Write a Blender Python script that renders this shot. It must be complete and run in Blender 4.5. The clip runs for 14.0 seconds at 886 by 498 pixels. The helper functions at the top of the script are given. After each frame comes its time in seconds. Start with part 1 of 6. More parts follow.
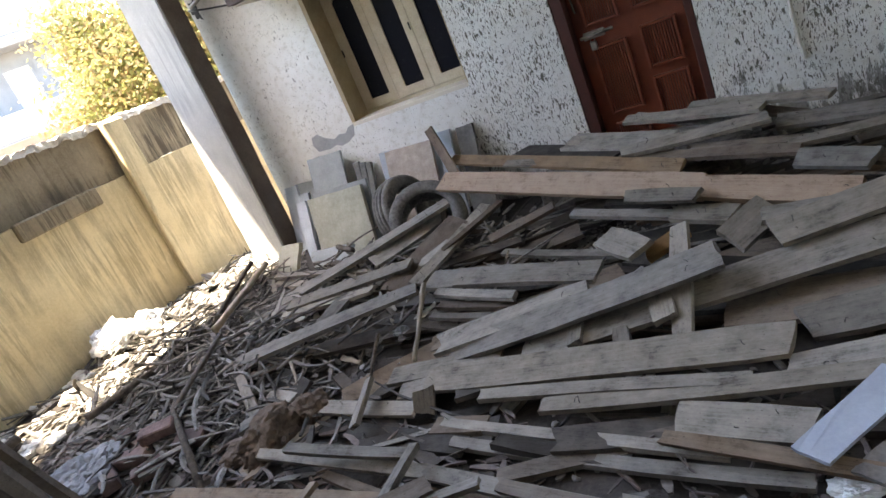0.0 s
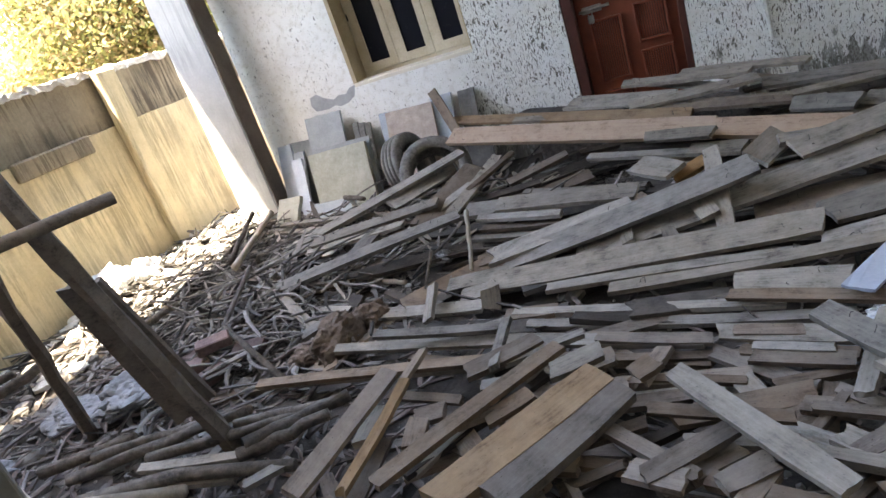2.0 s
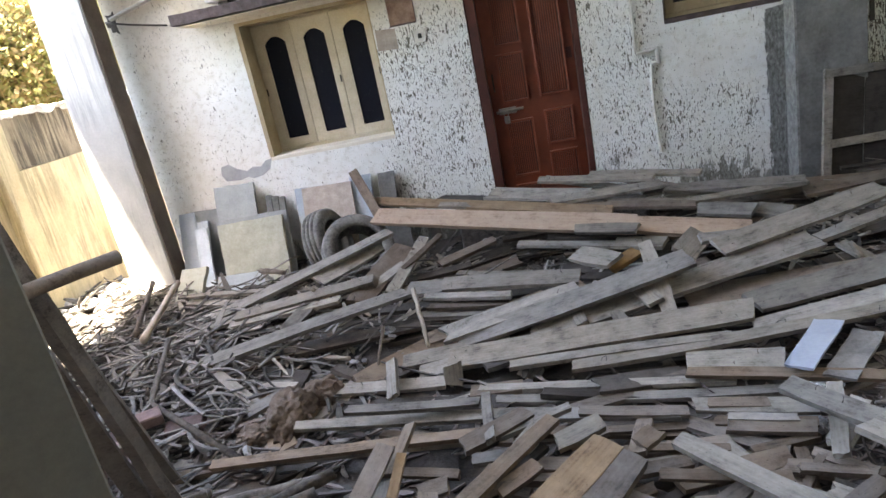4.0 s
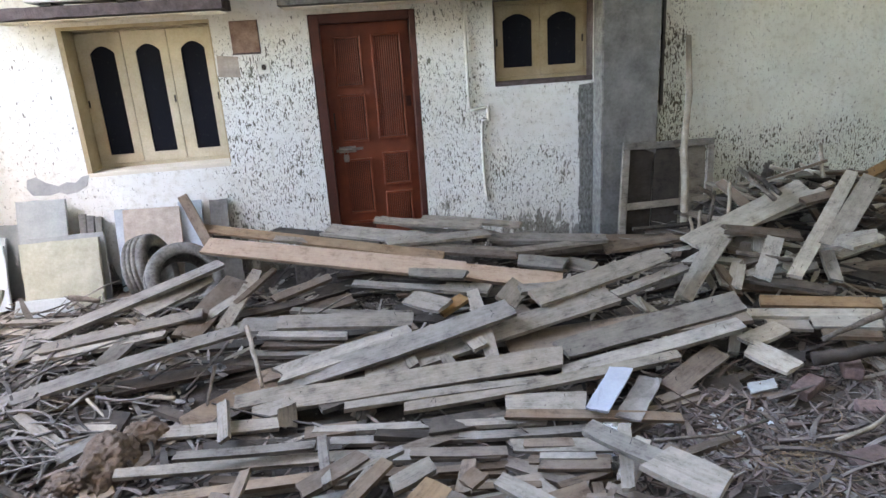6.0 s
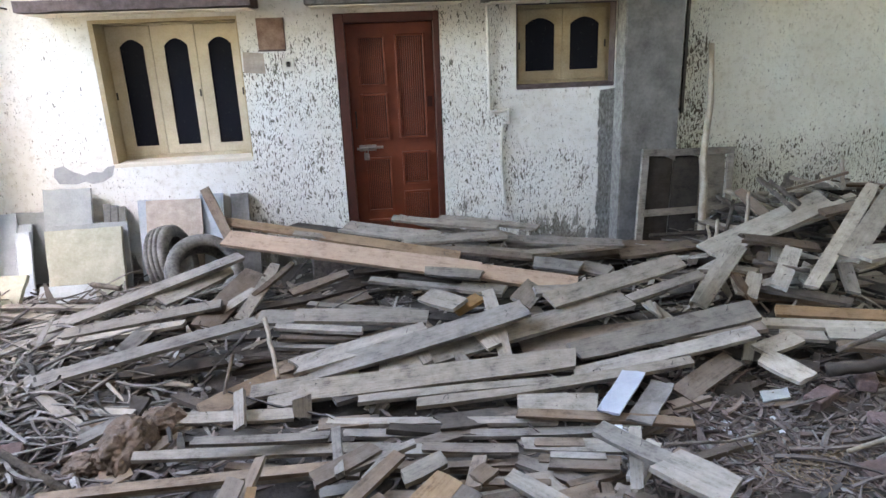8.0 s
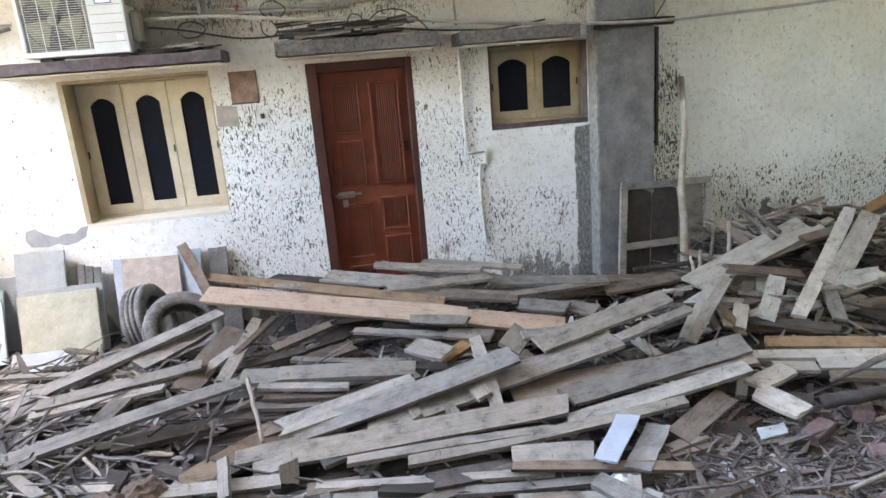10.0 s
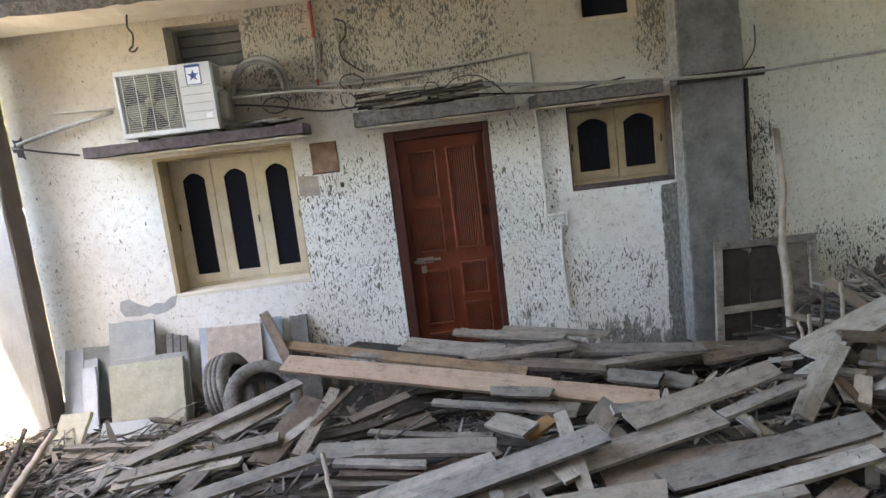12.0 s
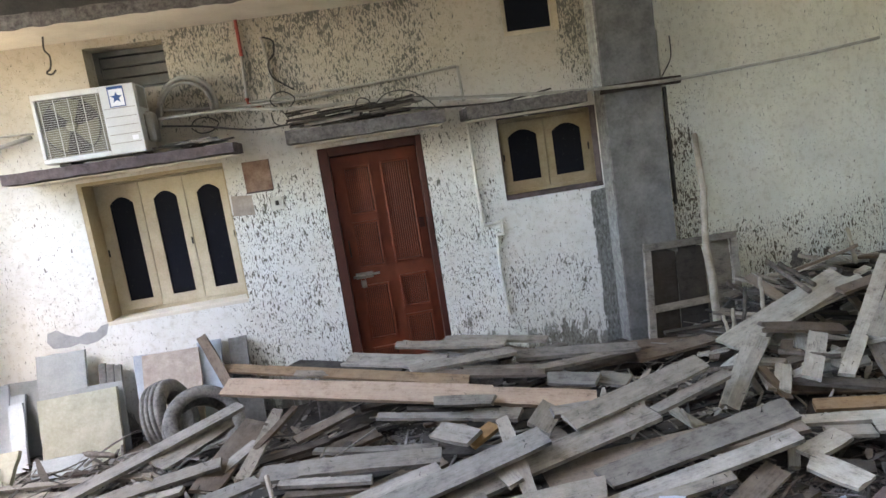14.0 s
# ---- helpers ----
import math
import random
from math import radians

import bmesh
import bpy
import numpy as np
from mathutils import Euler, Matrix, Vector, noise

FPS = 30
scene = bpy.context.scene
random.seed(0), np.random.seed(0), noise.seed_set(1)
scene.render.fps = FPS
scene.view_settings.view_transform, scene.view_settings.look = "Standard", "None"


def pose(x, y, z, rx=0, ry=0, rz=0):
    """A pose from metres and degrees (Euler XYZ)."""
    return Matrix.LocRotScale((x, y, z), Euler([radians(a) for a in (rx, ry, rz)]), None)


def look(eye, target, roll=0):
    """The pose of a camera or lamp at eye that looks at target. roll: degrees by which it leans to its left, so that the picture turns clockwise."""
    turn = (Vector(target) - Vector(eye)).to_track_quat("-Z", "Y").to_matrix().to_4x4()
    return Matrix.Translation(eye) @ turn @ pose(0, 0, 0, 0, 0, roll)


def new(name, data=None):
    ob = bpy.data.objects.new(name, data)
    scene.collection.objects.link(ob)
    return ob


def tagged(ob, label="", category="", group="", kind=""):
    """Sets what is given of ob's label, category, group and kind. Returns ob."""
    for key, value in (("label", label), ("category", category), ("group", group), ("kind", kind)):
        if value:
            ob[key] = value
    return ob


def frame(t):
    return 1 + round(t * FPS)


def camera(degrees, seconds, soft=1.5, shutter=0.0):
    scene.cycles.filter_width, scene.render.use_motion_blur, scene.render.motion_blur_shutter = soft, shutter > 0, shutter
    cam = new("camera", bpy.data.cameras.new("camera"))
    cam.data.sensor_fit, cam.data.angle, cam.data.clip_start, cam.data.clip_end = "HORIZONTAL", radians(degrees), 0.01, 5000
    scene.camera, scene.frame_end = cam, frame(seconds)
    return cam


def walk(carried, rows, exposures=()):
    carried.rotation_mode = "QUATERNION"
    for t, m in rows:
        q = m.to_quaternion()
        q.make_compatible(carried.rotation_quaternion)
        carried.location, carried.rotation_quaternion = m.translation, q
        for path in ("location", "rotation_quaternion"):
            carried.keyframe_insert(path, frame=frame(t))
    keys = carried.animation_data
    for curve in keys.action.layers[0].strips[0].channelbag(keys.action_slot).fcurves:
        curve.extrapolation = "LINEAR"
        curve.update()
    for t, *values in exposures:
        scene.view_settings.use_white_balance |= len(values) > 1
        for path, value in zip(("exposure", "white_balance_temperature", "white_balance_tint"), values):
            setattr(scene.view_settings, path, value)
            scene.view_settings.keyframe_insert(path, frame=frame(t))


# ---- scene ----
cam = camera(68.3, 14.0)
PATH = [
    (0, (1.614, -5.251, 1.427), (0.582, -3.66, 0.792), -23.3),
    (0.5, (1.553, -5.534, 1.444), (0.33, -4.052, 0.891), -21.9),
    (1, (1.352, -5.753, 1.404), (0.14, -4.348, 0.658), -25.7),
    (1.5, (1.195, -5.881, 1.414), (0.198, -4.252, 0.819), -20.8),
    (2, (0.997, -6.111, 1.414), (0.208, -4.416, 0.702), -19.4),
    (2.2, (0.919, -6.179, 1.358), (0.173, -4.44, 0.71), -16.3),
    (4.3, (0.286, -6.357, 1.676), (0.082, -4.457, 1.085), -9.3),
    (4.5, (0.24, -6.319, 1.727), (0.094, -4.409, 1.154), -7.2),
    (5, (0.273, -6.333, 1.768), (0.234, -4.407, 1.228), -8.3),
    (5.5, (0.273, -6.422, 1.794), (0.325, -4.508, 1.215), -5.1),
    (6, (0.297, -6.477, 1.796), (0.538, -4.587, 1.189), -3.7),
    (6.5, (0.289, -6.504, 1.8), (0.503, -4.597, 1.236), -3.6),
    (7, (0.279, -6.51, 1.799), (0.412, -4.593, 1.245), -2.5),
    (7.2, (0.283, -6.512, 1.79), (0.459, -4.604, 1.217), -2.2),
    (9.3, (0.255, -6.542, 1.807), (0.474, -4.655, 1.182), -2.3),
    (9.5, (0.279, -6.517, 1.818), (0.554, -4.645, 1.171), -3.2),
    (10, (0.29, -6.437, 1.86), (0.548, -4.519, 1.359), -4.7),
    (10.5, (0.308, -6.363, 1.861), (0.415, -4.387, 1.573), -5.7),
    (11, (0.346, -6.31, 1.839), (0.346, -4.326, 1.589), -6.8),
    (11.5, (0.332, -6.265, 1.842), (0.277, -4.309, 1.429), -7.4),
    (12, (0.335, -6.267, 1.861), (0.366, -4.289, 1.567), -6.9),
    (12.5, (0.342, -6.279, 1.84), (0.359, -4.304, 1.524), -10.3),
    (13, (0.371, -6.283, 1.86), (0.47, -4.313, 1.527), -10.6),
    (13.5, (0.365, -6.295, 1.864), (0.485, -4.321, 1.566), -9.3),
    (14, (0.377, -6.323, 1.878), (0.585, -4.354, 1.593), -8.8),
]
walk(cam, [(t, look(eye, target, roll)) for t, eye, target, roll in PATH], [(0.0, 4.2, 8000, 12), (2.2, 4.55, 7900, 12), (4.5, 4.8, 8050, 12), (5.5, 5.0, 8000, 12), (6.5, 5.3, 7900, 12), (7.2, 5.2, 7900, 12), (9.5, 5.3, 7900, 12), (10.2, 5.4, 7900, 12), (11.0, 4.98, 8000, 12), (12.5, 4.85, 8000, 12), (14.0, 5.05, 8000, 12)])

# ---- world, sun, exposure ----
world = bpy.data.worlds.new("sky")
scene.world = world
world.use_nodes = True
wn = world.node_tree.nodes
sky = wn.new("ShaderNodeTexSky")
sky.sky_type, sky.sun_disc = "NISHITA", False
sun_dir = Vector((0.20, 0.36, -1.0)).normalized()          # the way the light travels
sky.sun_elevation = math.asin(-sun_dir.z)
sky.sun_rotation = math.atan2(-sun_dir.x, -sun_dir.y)
world.node_tree.links.new(sky.outputs[0], wn["Background"].inputs[0])
wn["Background"].inputs[1].default_value = 0.15
sun = new("sun", bpy.data.lights.new("sun", "SUN"))
sun.data.energy, sun.data.angle, sun.data.color = 2.3, radians(0.6), (1.0, 0.94, 0.84)
sun.matrix_world = look((0, 0, 20), Vector((0, 0, 20)) + sun_dir)

# ---- materials ----
MATS = {}


def nodes_of(name):
    m = bpy.data.materials.new(name)
    m.use_nodes = True
    MATS[name] = m
    return m, m.node_tree.nodes, m.node_tree.links, m.node_tree.nodes["Principled BSDF"]


def ramp(n, stops):
    r = n.new("ShaderNodeValToRGB")
    e = r.color_ramp.elements
    while len(e) < len(stops):
        e.new(0.5)
    for el, (p, c) in zip(e, stops):
        el.position, el.color = p, (*c, 1) if len(c) == 3 else c
    return r


def noise_tex(n, l, vec, scale, detail=6, rough=0.6, distort=0.0):
    t = n.new("ShaderNodeTexNoise")
    t.inputs["Scale"].default_value, t.inputs["Detail"].default_value = scale, detail
    t.inputs["Roughness"].default_value, t.inputs["Distortion"].default_value = rough, distort
    if vec is not None:
        l.new(vec, t.inputs["Vector"])
    return t


def mapped(n, l, vec, scale=(1, 1, 1), turn=(0, 0, 0), shift=(0, 0, 0)):
    m = n.new("ShaderNodeMapping")
    m.inputs["Scale"].default_value, m.inputs["Location"].default_value = scale, shift
    m.inputs["Rotation"].default_value = [radians(a) for a in turn]
    l.new(vec, m.inputs["Vector"])
    return m.outputs[0]


def mix(n, l, fac, a, b, how="MIX"):
    m = n.new("ShaderNodeMix")
    m.data_type, m.blend_type = "RGBA", how
    for sock, v in ((m.inputs[0], fac), (m.inputs[6], a), (m.inputs[7], b)):
        if isinstance(v, (int, float)):
            sock.default_value = v
        elif isinstance(v, tuple):
            sock.default_value = (*v, 1)
        else:
            l.new(v, sock)
    return m.outputs[2]


def calc(n, l, how, a, b=0.0, clamp=False):
    m = n.new("ShaderNodeMath")
    m.operation, m.use_clamp = how, clamp
    for sock, v in zip(m.inputs, (a, b)):
        if isinstance(v, (int, float)):
            sock.default_value = v
        else:
            l.new(v, sock)
    return m.outputs[0]


def bump(n, l, bsdf, height, strength, dist):
    b = n.new("ShaderNodeBump")
    b.inputs["Strength"].default_value, b.inputs["Distance"].default_value = strength, dist
    l.new(height, b.inputs["Height"])
    l.new(b.outputs[0], bsdf.inputs["Normal"])


def place(n):
    return n.new("ShaderNodeTexCoord").outputs["Object"]


def plain(name, a, b, scale=6.0, rough=0.8, relief=0.3, dist=0.004, fine=60.0, metal=0.0, vary=0.0):
    """A surface between two colours, blotched at one scale and grained at another."""
    m, n, l, s = nodes_of(name)
    v = place(n)
    big, small = noise_tex(n, l, v, scale), noise_tex(n, l, v, fine, 4, 0.7)
    both = calc(n, l, "ADD", calc(n, l, "MULTIPLY", big.outputs[0], 0.65), calc(n, l, "MULTIPLY", small.outputs[0], 0.35))
    r = ramp(n, [(0.36, a), (0.64, b)])
    l.new(both, r.inputs[0])
    col = r.outputs[0]
    if vary:
        info = n.new("ShaderNodeObjectInfo")
        hsv = n.new("ShaderNodeHueSaturation")
        l.new(col, hsv.inputs["Color"])
        l.new(calc(n, l, "ADD", calc(n, l, "MULTIPLY", info.outputs["Random"], 2 * vary), 1 - vary), hsv.inputs["Value"])
        col = hsv.outputs[0]
    l.new(col, s.inputs["Base Color"])
    s.inputs["Roughness"].default_value, s.inputs["Metallic"].default_value = rough, metal
    if relief:
        bump(n, l, s, both, relief, dist)
    return m


def wood(name, dark, light, dust=0.35, vary=0.3, island=False, hue=0.42):
    """Weathered sawn timber: grain along local x, dust on top, a tone of its own for every piece."""
    m, n, l, s = nodes_of(name)
    v = place(n)
    if island:
        rnd = n.new("ShaderNodeNewGeometry").outputs["Random Per Island"]
    else:
        rnd = n.new("ShaderNodeObjectInfo").outputs["Random"]
    off = n.new("ShaderNodeCombineXYZ")
    l.new(calc(n, l, "MULTIPLY", rnd, 37.0), off.inputs[0])
    l.new(calc(n, l, "MULTIPLY", rnd, 11.0), off.inputs[1])
    add = n.new("ShaderNodeVectorMath")
    l.new(v, add.inputs[0]), l.new(off.outputs[0], add.inputs[1])
    v = add.outputs[0]
    grain = noise_tex(n, l, mapped(n, l, v, (3.4, 95, 95)), 1.0, 7, 0.65, 0.3)
    patch = noise_tex(n, l, mapped(n, l, v, (6.0, 9, 9)), 1.0, 8, 0.78)
    grit = noise_tex(n, l, v, 120.0, 3, 0.7)
    r = ramp(n, [(0.33, tuple(0.75 * c for c in dark)), (0.47, tuple(0.42 * a + 0.58 * b for a, b in zip(dark, light))), (0.66, light)])
    l.new(calc(n, l, "ADD", calc(n, l, "MULTIPLY", grain.outputs[0], 0.26), calc(n, l, "MULTIPLY", patch.outputs[0], 0.74)), r.inputs[0])
    hsv = n.new("ShaderNodeHueSaturation")
    l.new(r.outputs[0], hsv.inputs["Color"])
    l.new(calc(n, l, "ADD", calc(n, l, "MULTIPLY", rnd, 2 * vary), 1 - vary), hsv.inputs["Value"])
    l.new(calc(n, l, "ADD", calc(n, l, "MULTIPLY", calc(n, l, "FRACT", calc(n, l, "MULTIPLY", rnd, 7.3)), 0.5), hue), hsv.inputs["Saturation"])
    # dust settles on what faces up, in blotches
    nz = n.new("ShaderNodeSeparateXYZ")
    l.new(n.new("ShaderNodeNewGeometry").outputs["Normal"], nz.inputs[0])
    blot = ramp(n, [(0.40, (0, 0, 0)), (0.66, (1, 1, 1))])
    l.new(noise_tex(n, l, v, 7.0, 5, 0.65).outputs[0], blot.inputs[0])
    amount = calc(n, l, "MULTIPLY", calc(n, l, "MULTIPLY", nz.outputs[2], blot.outputs[0], True), dust, True)
    col = mix(n, l, amount, hsv.outputs[0], (0.27, 0.245, 0.212))
    # knots and nail stains
    vor = n.new("ShaderNodeTexVoronoi")
    l.new(mapped(n, l, v, (6.0, 14, 14)), vor.inputs["Vector"])
    kn = ramp(n, [(0.05, (1, 1, 1)), (0.13, (0, 0, 0))])
    l.new(vor.outputs["Distance"], kn.inputs[0])
    col = mix(n, l, calc(n, l, "MULTIPLY", kn.outputs[0], 0.65), col, tuple(c * 0.3 for c in dark))
    l.new(col, s.inputs["Base Color"])
    s.inputs["Roughness"].default_value = 0.88
    s.inputs["Specular IOR Level"].default_value = 0.2
    h = calc(n, l, "ADD", grain.outputs[0], calc(n, l, "MULTIPLY", grit.outputs[0], 0.4))
    bump(n, l, s, h, 0.55, 0.004)
    return m


def limewash(name, clean, cream, areas, foot_at, brown, smear=None):
    """Old whitewash: cream high up, drops of flaked paint thick in some areas (x, reach, z, reach, amount), bare streaks at the foot."""
    m, n, l, s = nodes_of(name)
    v = place(n)
    sep = n.new("ShaderNodeSeparateXYZ")
    l.new(v, sep.inputs[0])
    x, z = sep.outputs[0], sep.outputs[2]
    cloud = noise_tex(n, l, v, 1.3, 6, 0.65)
    fine = noise_tex(n, l, v, 45.0, 5, 0.7)
    drift = noise_tex(n, l, v, 2.6, 5, 0.6)
    # the base tone turns to a darker cream with height
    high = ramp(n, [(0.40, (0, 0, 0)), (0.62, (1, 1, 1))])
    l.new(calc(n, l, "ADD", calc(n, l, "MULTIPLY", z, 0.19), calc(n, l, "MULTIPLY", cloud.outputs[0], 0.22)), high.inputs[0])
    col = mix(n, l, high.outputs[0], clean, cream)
    shade = ramp(n, [(0.30, (0.80, 0.78, 0.74)), (0.60, (1, 1, 1))])
    l.new(cloud.outputs[0], shade.inputs[0])
    col = mix(n, l, 0.8, col, shade.outputs[0], "MULTIPLY")
    # grime in small clouds
    soot = ramp(n, [(0.34, (0.66, 0.62, 0.55)), (0.50, (1, 1, 1))])
    l.new(noise_tex(n, l, v, 14.0, 7, 0.75).outputs[0], soot.inputs[0])
    col = mix(n, l, 0.6, col, soot.outputs[0], "MULTIPLY")

    def near(value, at, reach):
        return calc(n, l, "SUBTRACT", 1.0, calc(n, l, "DIVIDE", calc(n, l, "ABSOLUTE", calc(n, l, "SUBTRACT", value, at)), reach), True)

    def clip(value, k):
        return calc(n, l, "MULTIPLY", value, k, True)

    # pinkish and grey rubbed patches low on the wall
    rub = ramp(n, [(0.52, (0, 0, 0)), (0.66, (1, 1, 1))])
    l.new(drift.outputs[0], rub.inputs[0])
    col = mix(n, l, calc(n, l, "MULTIPLY", calc(n, l, "MULTIPLY", rub.outputs[0], near(z, foot_at, 1.0)), 0.55), col, (0.50, 0.42, 0.38))
    dense = 0.40
    for ax, rx, az, rz, amount in areas:
        spot = calc(n, l, "MULTIPLY", clip(near(x, ax, rx), 2.2), clip(near(z, az, rz), 2.2))
        dense = calc(n, l, "MAXIMUM", dense, calc(n, l, "MULTIPLY", spot, amount))
    dense = calc(n, l, "MULTIPLY", dense, calc(n, l, "ADD", calc(n, l, "MULTIPLY", drift.outputs[0], 2.2), -0.1))
    flecks = 0.0
    for k, (sx, sz, turn, rest, gain) in enumerate(((58, 17, 12, 0.735, 0.145), (110, 36, 20, 0.725, 0.125), (26, 13, 8, 0.775, 0.150))):
        torn = noise_tex(n, l, mapped(n, l, v, (sx, sx, sz), (0, turn, 0), (3.1 * k, 0, 1.7 * k)), 1.0, 3, 0.55, 0.25)
        limit = calc(n, l, "SUBTRACT", rest, calc(n, l, "MULTIPLY", dense, gain))
        flecks = calc(n, l, "MAXIMUM", flecks, calc(n, l, "GREATER_THAN", torn.outputs[0], limit))
    # bare plaster low down, in upright licks
    lick = noise_tex(n, l, mapped(n, l, v, (11, 11, 3.2)), 1.0, 7, 0.72, 0.4)
    foot = ramp(n, [(0.55, (0, 0, 0)), (0.60, (1, 1, 1))])
    l.new(calc(n, l, "SUBTRACT", calc(n, l, "ADD", lick.outputs[0], calc(n, l, "MULTIPLY", drift.outputs[0], 0.30)), calc(n, l, "MULTIPLY", calc(n, l, "SUBTRACT", z, foot_at), 0.42)), foot.inputs[0])
    flecks = calc(n, l, "MAXIMUM", flecks, calc(n, l, "MULTIPLY", foot.outputs[0], 0.80))
    bare = ramp(n, [(0.3, tuple(0.42 * c for c in brown)), (0.7, brown)])
    l.new(fine.outputs[0], bare.inputs[0])
    col = mix(n, l, flecks, col, bare.outputs[0])
    if smear:
        # a strip of rough cement with a torn edge
        edge = calc(n, l, "ADD", x, calc(n, l, "MULTIPLY", calc(n, l, "SUBTRACT", noise_tex(n, l, mapped(n, l, v, (14, 14, 6)), 1.0, 6, 0.75).outputs[0], 0.5), 0.16))
        top = calc(n, l, "ADD", z, calc(n, l, "MULTIPLY", calc(n, l, "SUBTRACT", drift.outputs[0], 0.5), 0.12))
        inside = calc(n, l, "MULTIPLY", calc(n, l, "GREATER_THAN", edge, smear[0]), calc(n, l, "LESS_THAN", top, smear[1]))
        grit = ramp(n, [(0.34, (0.07, 0.068, 0.06)), (0.50, (0.21, 0.21, 0.195)), (0.66, (0.36, 0.36, 0.34))])
        l.new(noise_tex(n, l, mapped(n, l, v, (40, 40, 16)), 1.0, 6, 0.75).outputs[0], grit.inputs[0])
        col = mix(n, l, inside, col, grit.outputs[0])
    l.new(col, s.inputs["Base Color"])
    s.inputs["Roughness"].default_value = 0.9
    s.inputs["Specular IOR Level"].default_value = 0.15
    h = calc(n, l, "SUBTRACT", calc(n, l, "ADD", calc(n, l, "MULTIPLY", fine.outputs[0], 0.35), noise_tex(n, l, v, 9.0, 4).outputs[0]), flecks)
    bump(n, l, s, h, 0.5, 0.006)
    return m


def streaked(name, a, b, stain, fineness=14, depth=0.9):
    """Bare cement render with rain streaks that run down it."""
    m, n, l, s = nodes_of(name)
    v = place(n)
    cloud, fine = noise_tex(n, l, v, 2.0, 7, 0.7), noise_tex(n, l, v, 40.0, 5, 0.7)
    r = ramp(n, [(0.33, a), (0.66, b)])
    l.new(calc(n, l, "ADD", calc(n, l, "MULTIPLY", cloud.outputs[0], 0.7), calc(n, l, "MULTIPLY", fine.outputs[0], 0.3)), r.inputs[0])
    run = noise_tex(n, l, mapped(n, l, v, (fineness, fineness, 0.9)), 1.0, 7, 0.7, 0.6)
    rr = ramp(n, [(0.45, (0, 0, 0)), (0.58, (1, 1, 1))])
    l.new(run.outputs[0], rr.inputs[0])
    broken = ramp(n, [(0.36, (0, 0, 0)), (0.56, (1, 1, 1))])
    l.new(noise_tex(n, l, v, 1.1, 4).outputs[0], broken.inputs[0])
    col = mix(n, l, calc(n, l, "MULTIPLY", calc(n, l, "MULTIPLY", rr.outputs[0], broken.outputs[0]), depth), r.outputs[0], stain)
    l.new(col, s.inputs["Base Color"])
    s.inputs["Roughness"].default_value = 0.92
    bump(n, l, s, calc(n, l, "ADD", cloud.outputs[0], calc(n, l, "MULTIPLY", fine.outputs[0], 0.4)), 0.6, 0.01)
    return m


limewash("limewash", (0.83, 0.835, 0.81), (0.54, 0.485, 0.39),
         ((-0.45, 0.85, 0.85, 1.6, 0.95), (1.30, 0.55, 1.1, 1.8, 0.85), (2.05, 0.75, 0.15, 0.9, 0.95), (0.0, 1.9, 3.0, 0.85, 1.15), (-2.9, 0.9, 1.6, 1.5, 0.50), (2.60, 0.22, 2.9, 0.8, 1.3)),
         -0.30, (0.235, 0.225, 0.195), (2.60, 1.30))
limewash("limewash_side", (0.72, 0.73, 0.66), (0.71, 0.68, 0.57),
         ((4.8, 2.6, 0.15, 0.85, 1.0), (3.58, 0.22, 0.8, 1.6, 1.25), (4.8, 3.5, 1.4, 2.2, 0.46)), -0.30, (0.15, 0.13, 0.105))
plain("soffit_paint", (0.62, 0.56, 0.46), (0.78, 0.73, 0.62), 2.5, 0.9, 0.25)
streaked("compound_render", (0.58, 0.48, 0.29), (0.82, 0.71, 0.48), (0.20, 0.155, 0.09), 11, 0.55)
streaked("coping_render", (0.20, 0.165, 0.115), (0.40, 0.335, 0.235), (0.07, 0.058, 0.042))
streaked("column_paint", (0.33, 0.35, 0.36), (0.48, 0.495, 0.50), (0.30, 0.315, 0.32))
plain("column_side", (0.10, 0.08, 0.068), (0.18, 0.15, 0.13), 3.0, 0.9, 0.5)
plain("cement", (0.105, 0.104, 0.098), (0.225, 0.222, 0.212), 4.5, 0.92, 0.6, 0.008, 32)
plain("cement_smear", (0.30, 0.31, 0.32), (0.42, 0.43, 0.44), 8.0, 0.9, 0.4)
plain("cement_edge", (0.06, 0.053, 0.05), (0.20, 0.18, 0.168), 22.0, 0.95, 1.0, 0.02, 60)
plain("cement_rough", (0.12, 0.115, 0.105), (0.30, 0.29, 0.27), 16.0, 0.95, 1.0, 0.02, 80)
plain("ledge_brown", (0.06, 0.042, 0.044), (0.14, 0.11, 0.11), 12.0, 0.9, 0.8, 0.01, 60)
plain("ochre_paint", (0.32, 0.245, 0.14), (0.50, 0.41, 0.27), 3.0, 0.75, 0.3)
plain("cream_paint", (0.48, 0.40, 0.265), (0.66, 0.58, 0.43), 4.0, 0.6, 0.2, 0.002)
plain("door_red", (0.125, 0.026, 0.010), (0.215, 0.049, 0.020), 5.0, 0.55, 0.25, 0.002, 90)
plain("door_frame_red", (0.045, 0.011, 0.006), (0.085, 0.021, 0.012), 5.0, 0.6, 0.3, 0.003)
plain("steel_dull", (0.22, 0.21, 0.20), (0.40, 0.38, 0.36), 14.0, 0.5, 0.2, 0.001, 90, 0.8)
plain("dark_iron", (0.02, 0.018, 0.016), (0.06, 0.05, 0.045), 10.0, 0.7, 0.3)
plain("ac_white", (0.56, 0.56, 0.54), (0.70, 0.70, 0.68), 4.0, 0.5, 0.05)
plain("ac_dark", (0.10, 0.09, 0.065), (0.19, 0.175, 0.13), 8.0, 0.6, 0.1)
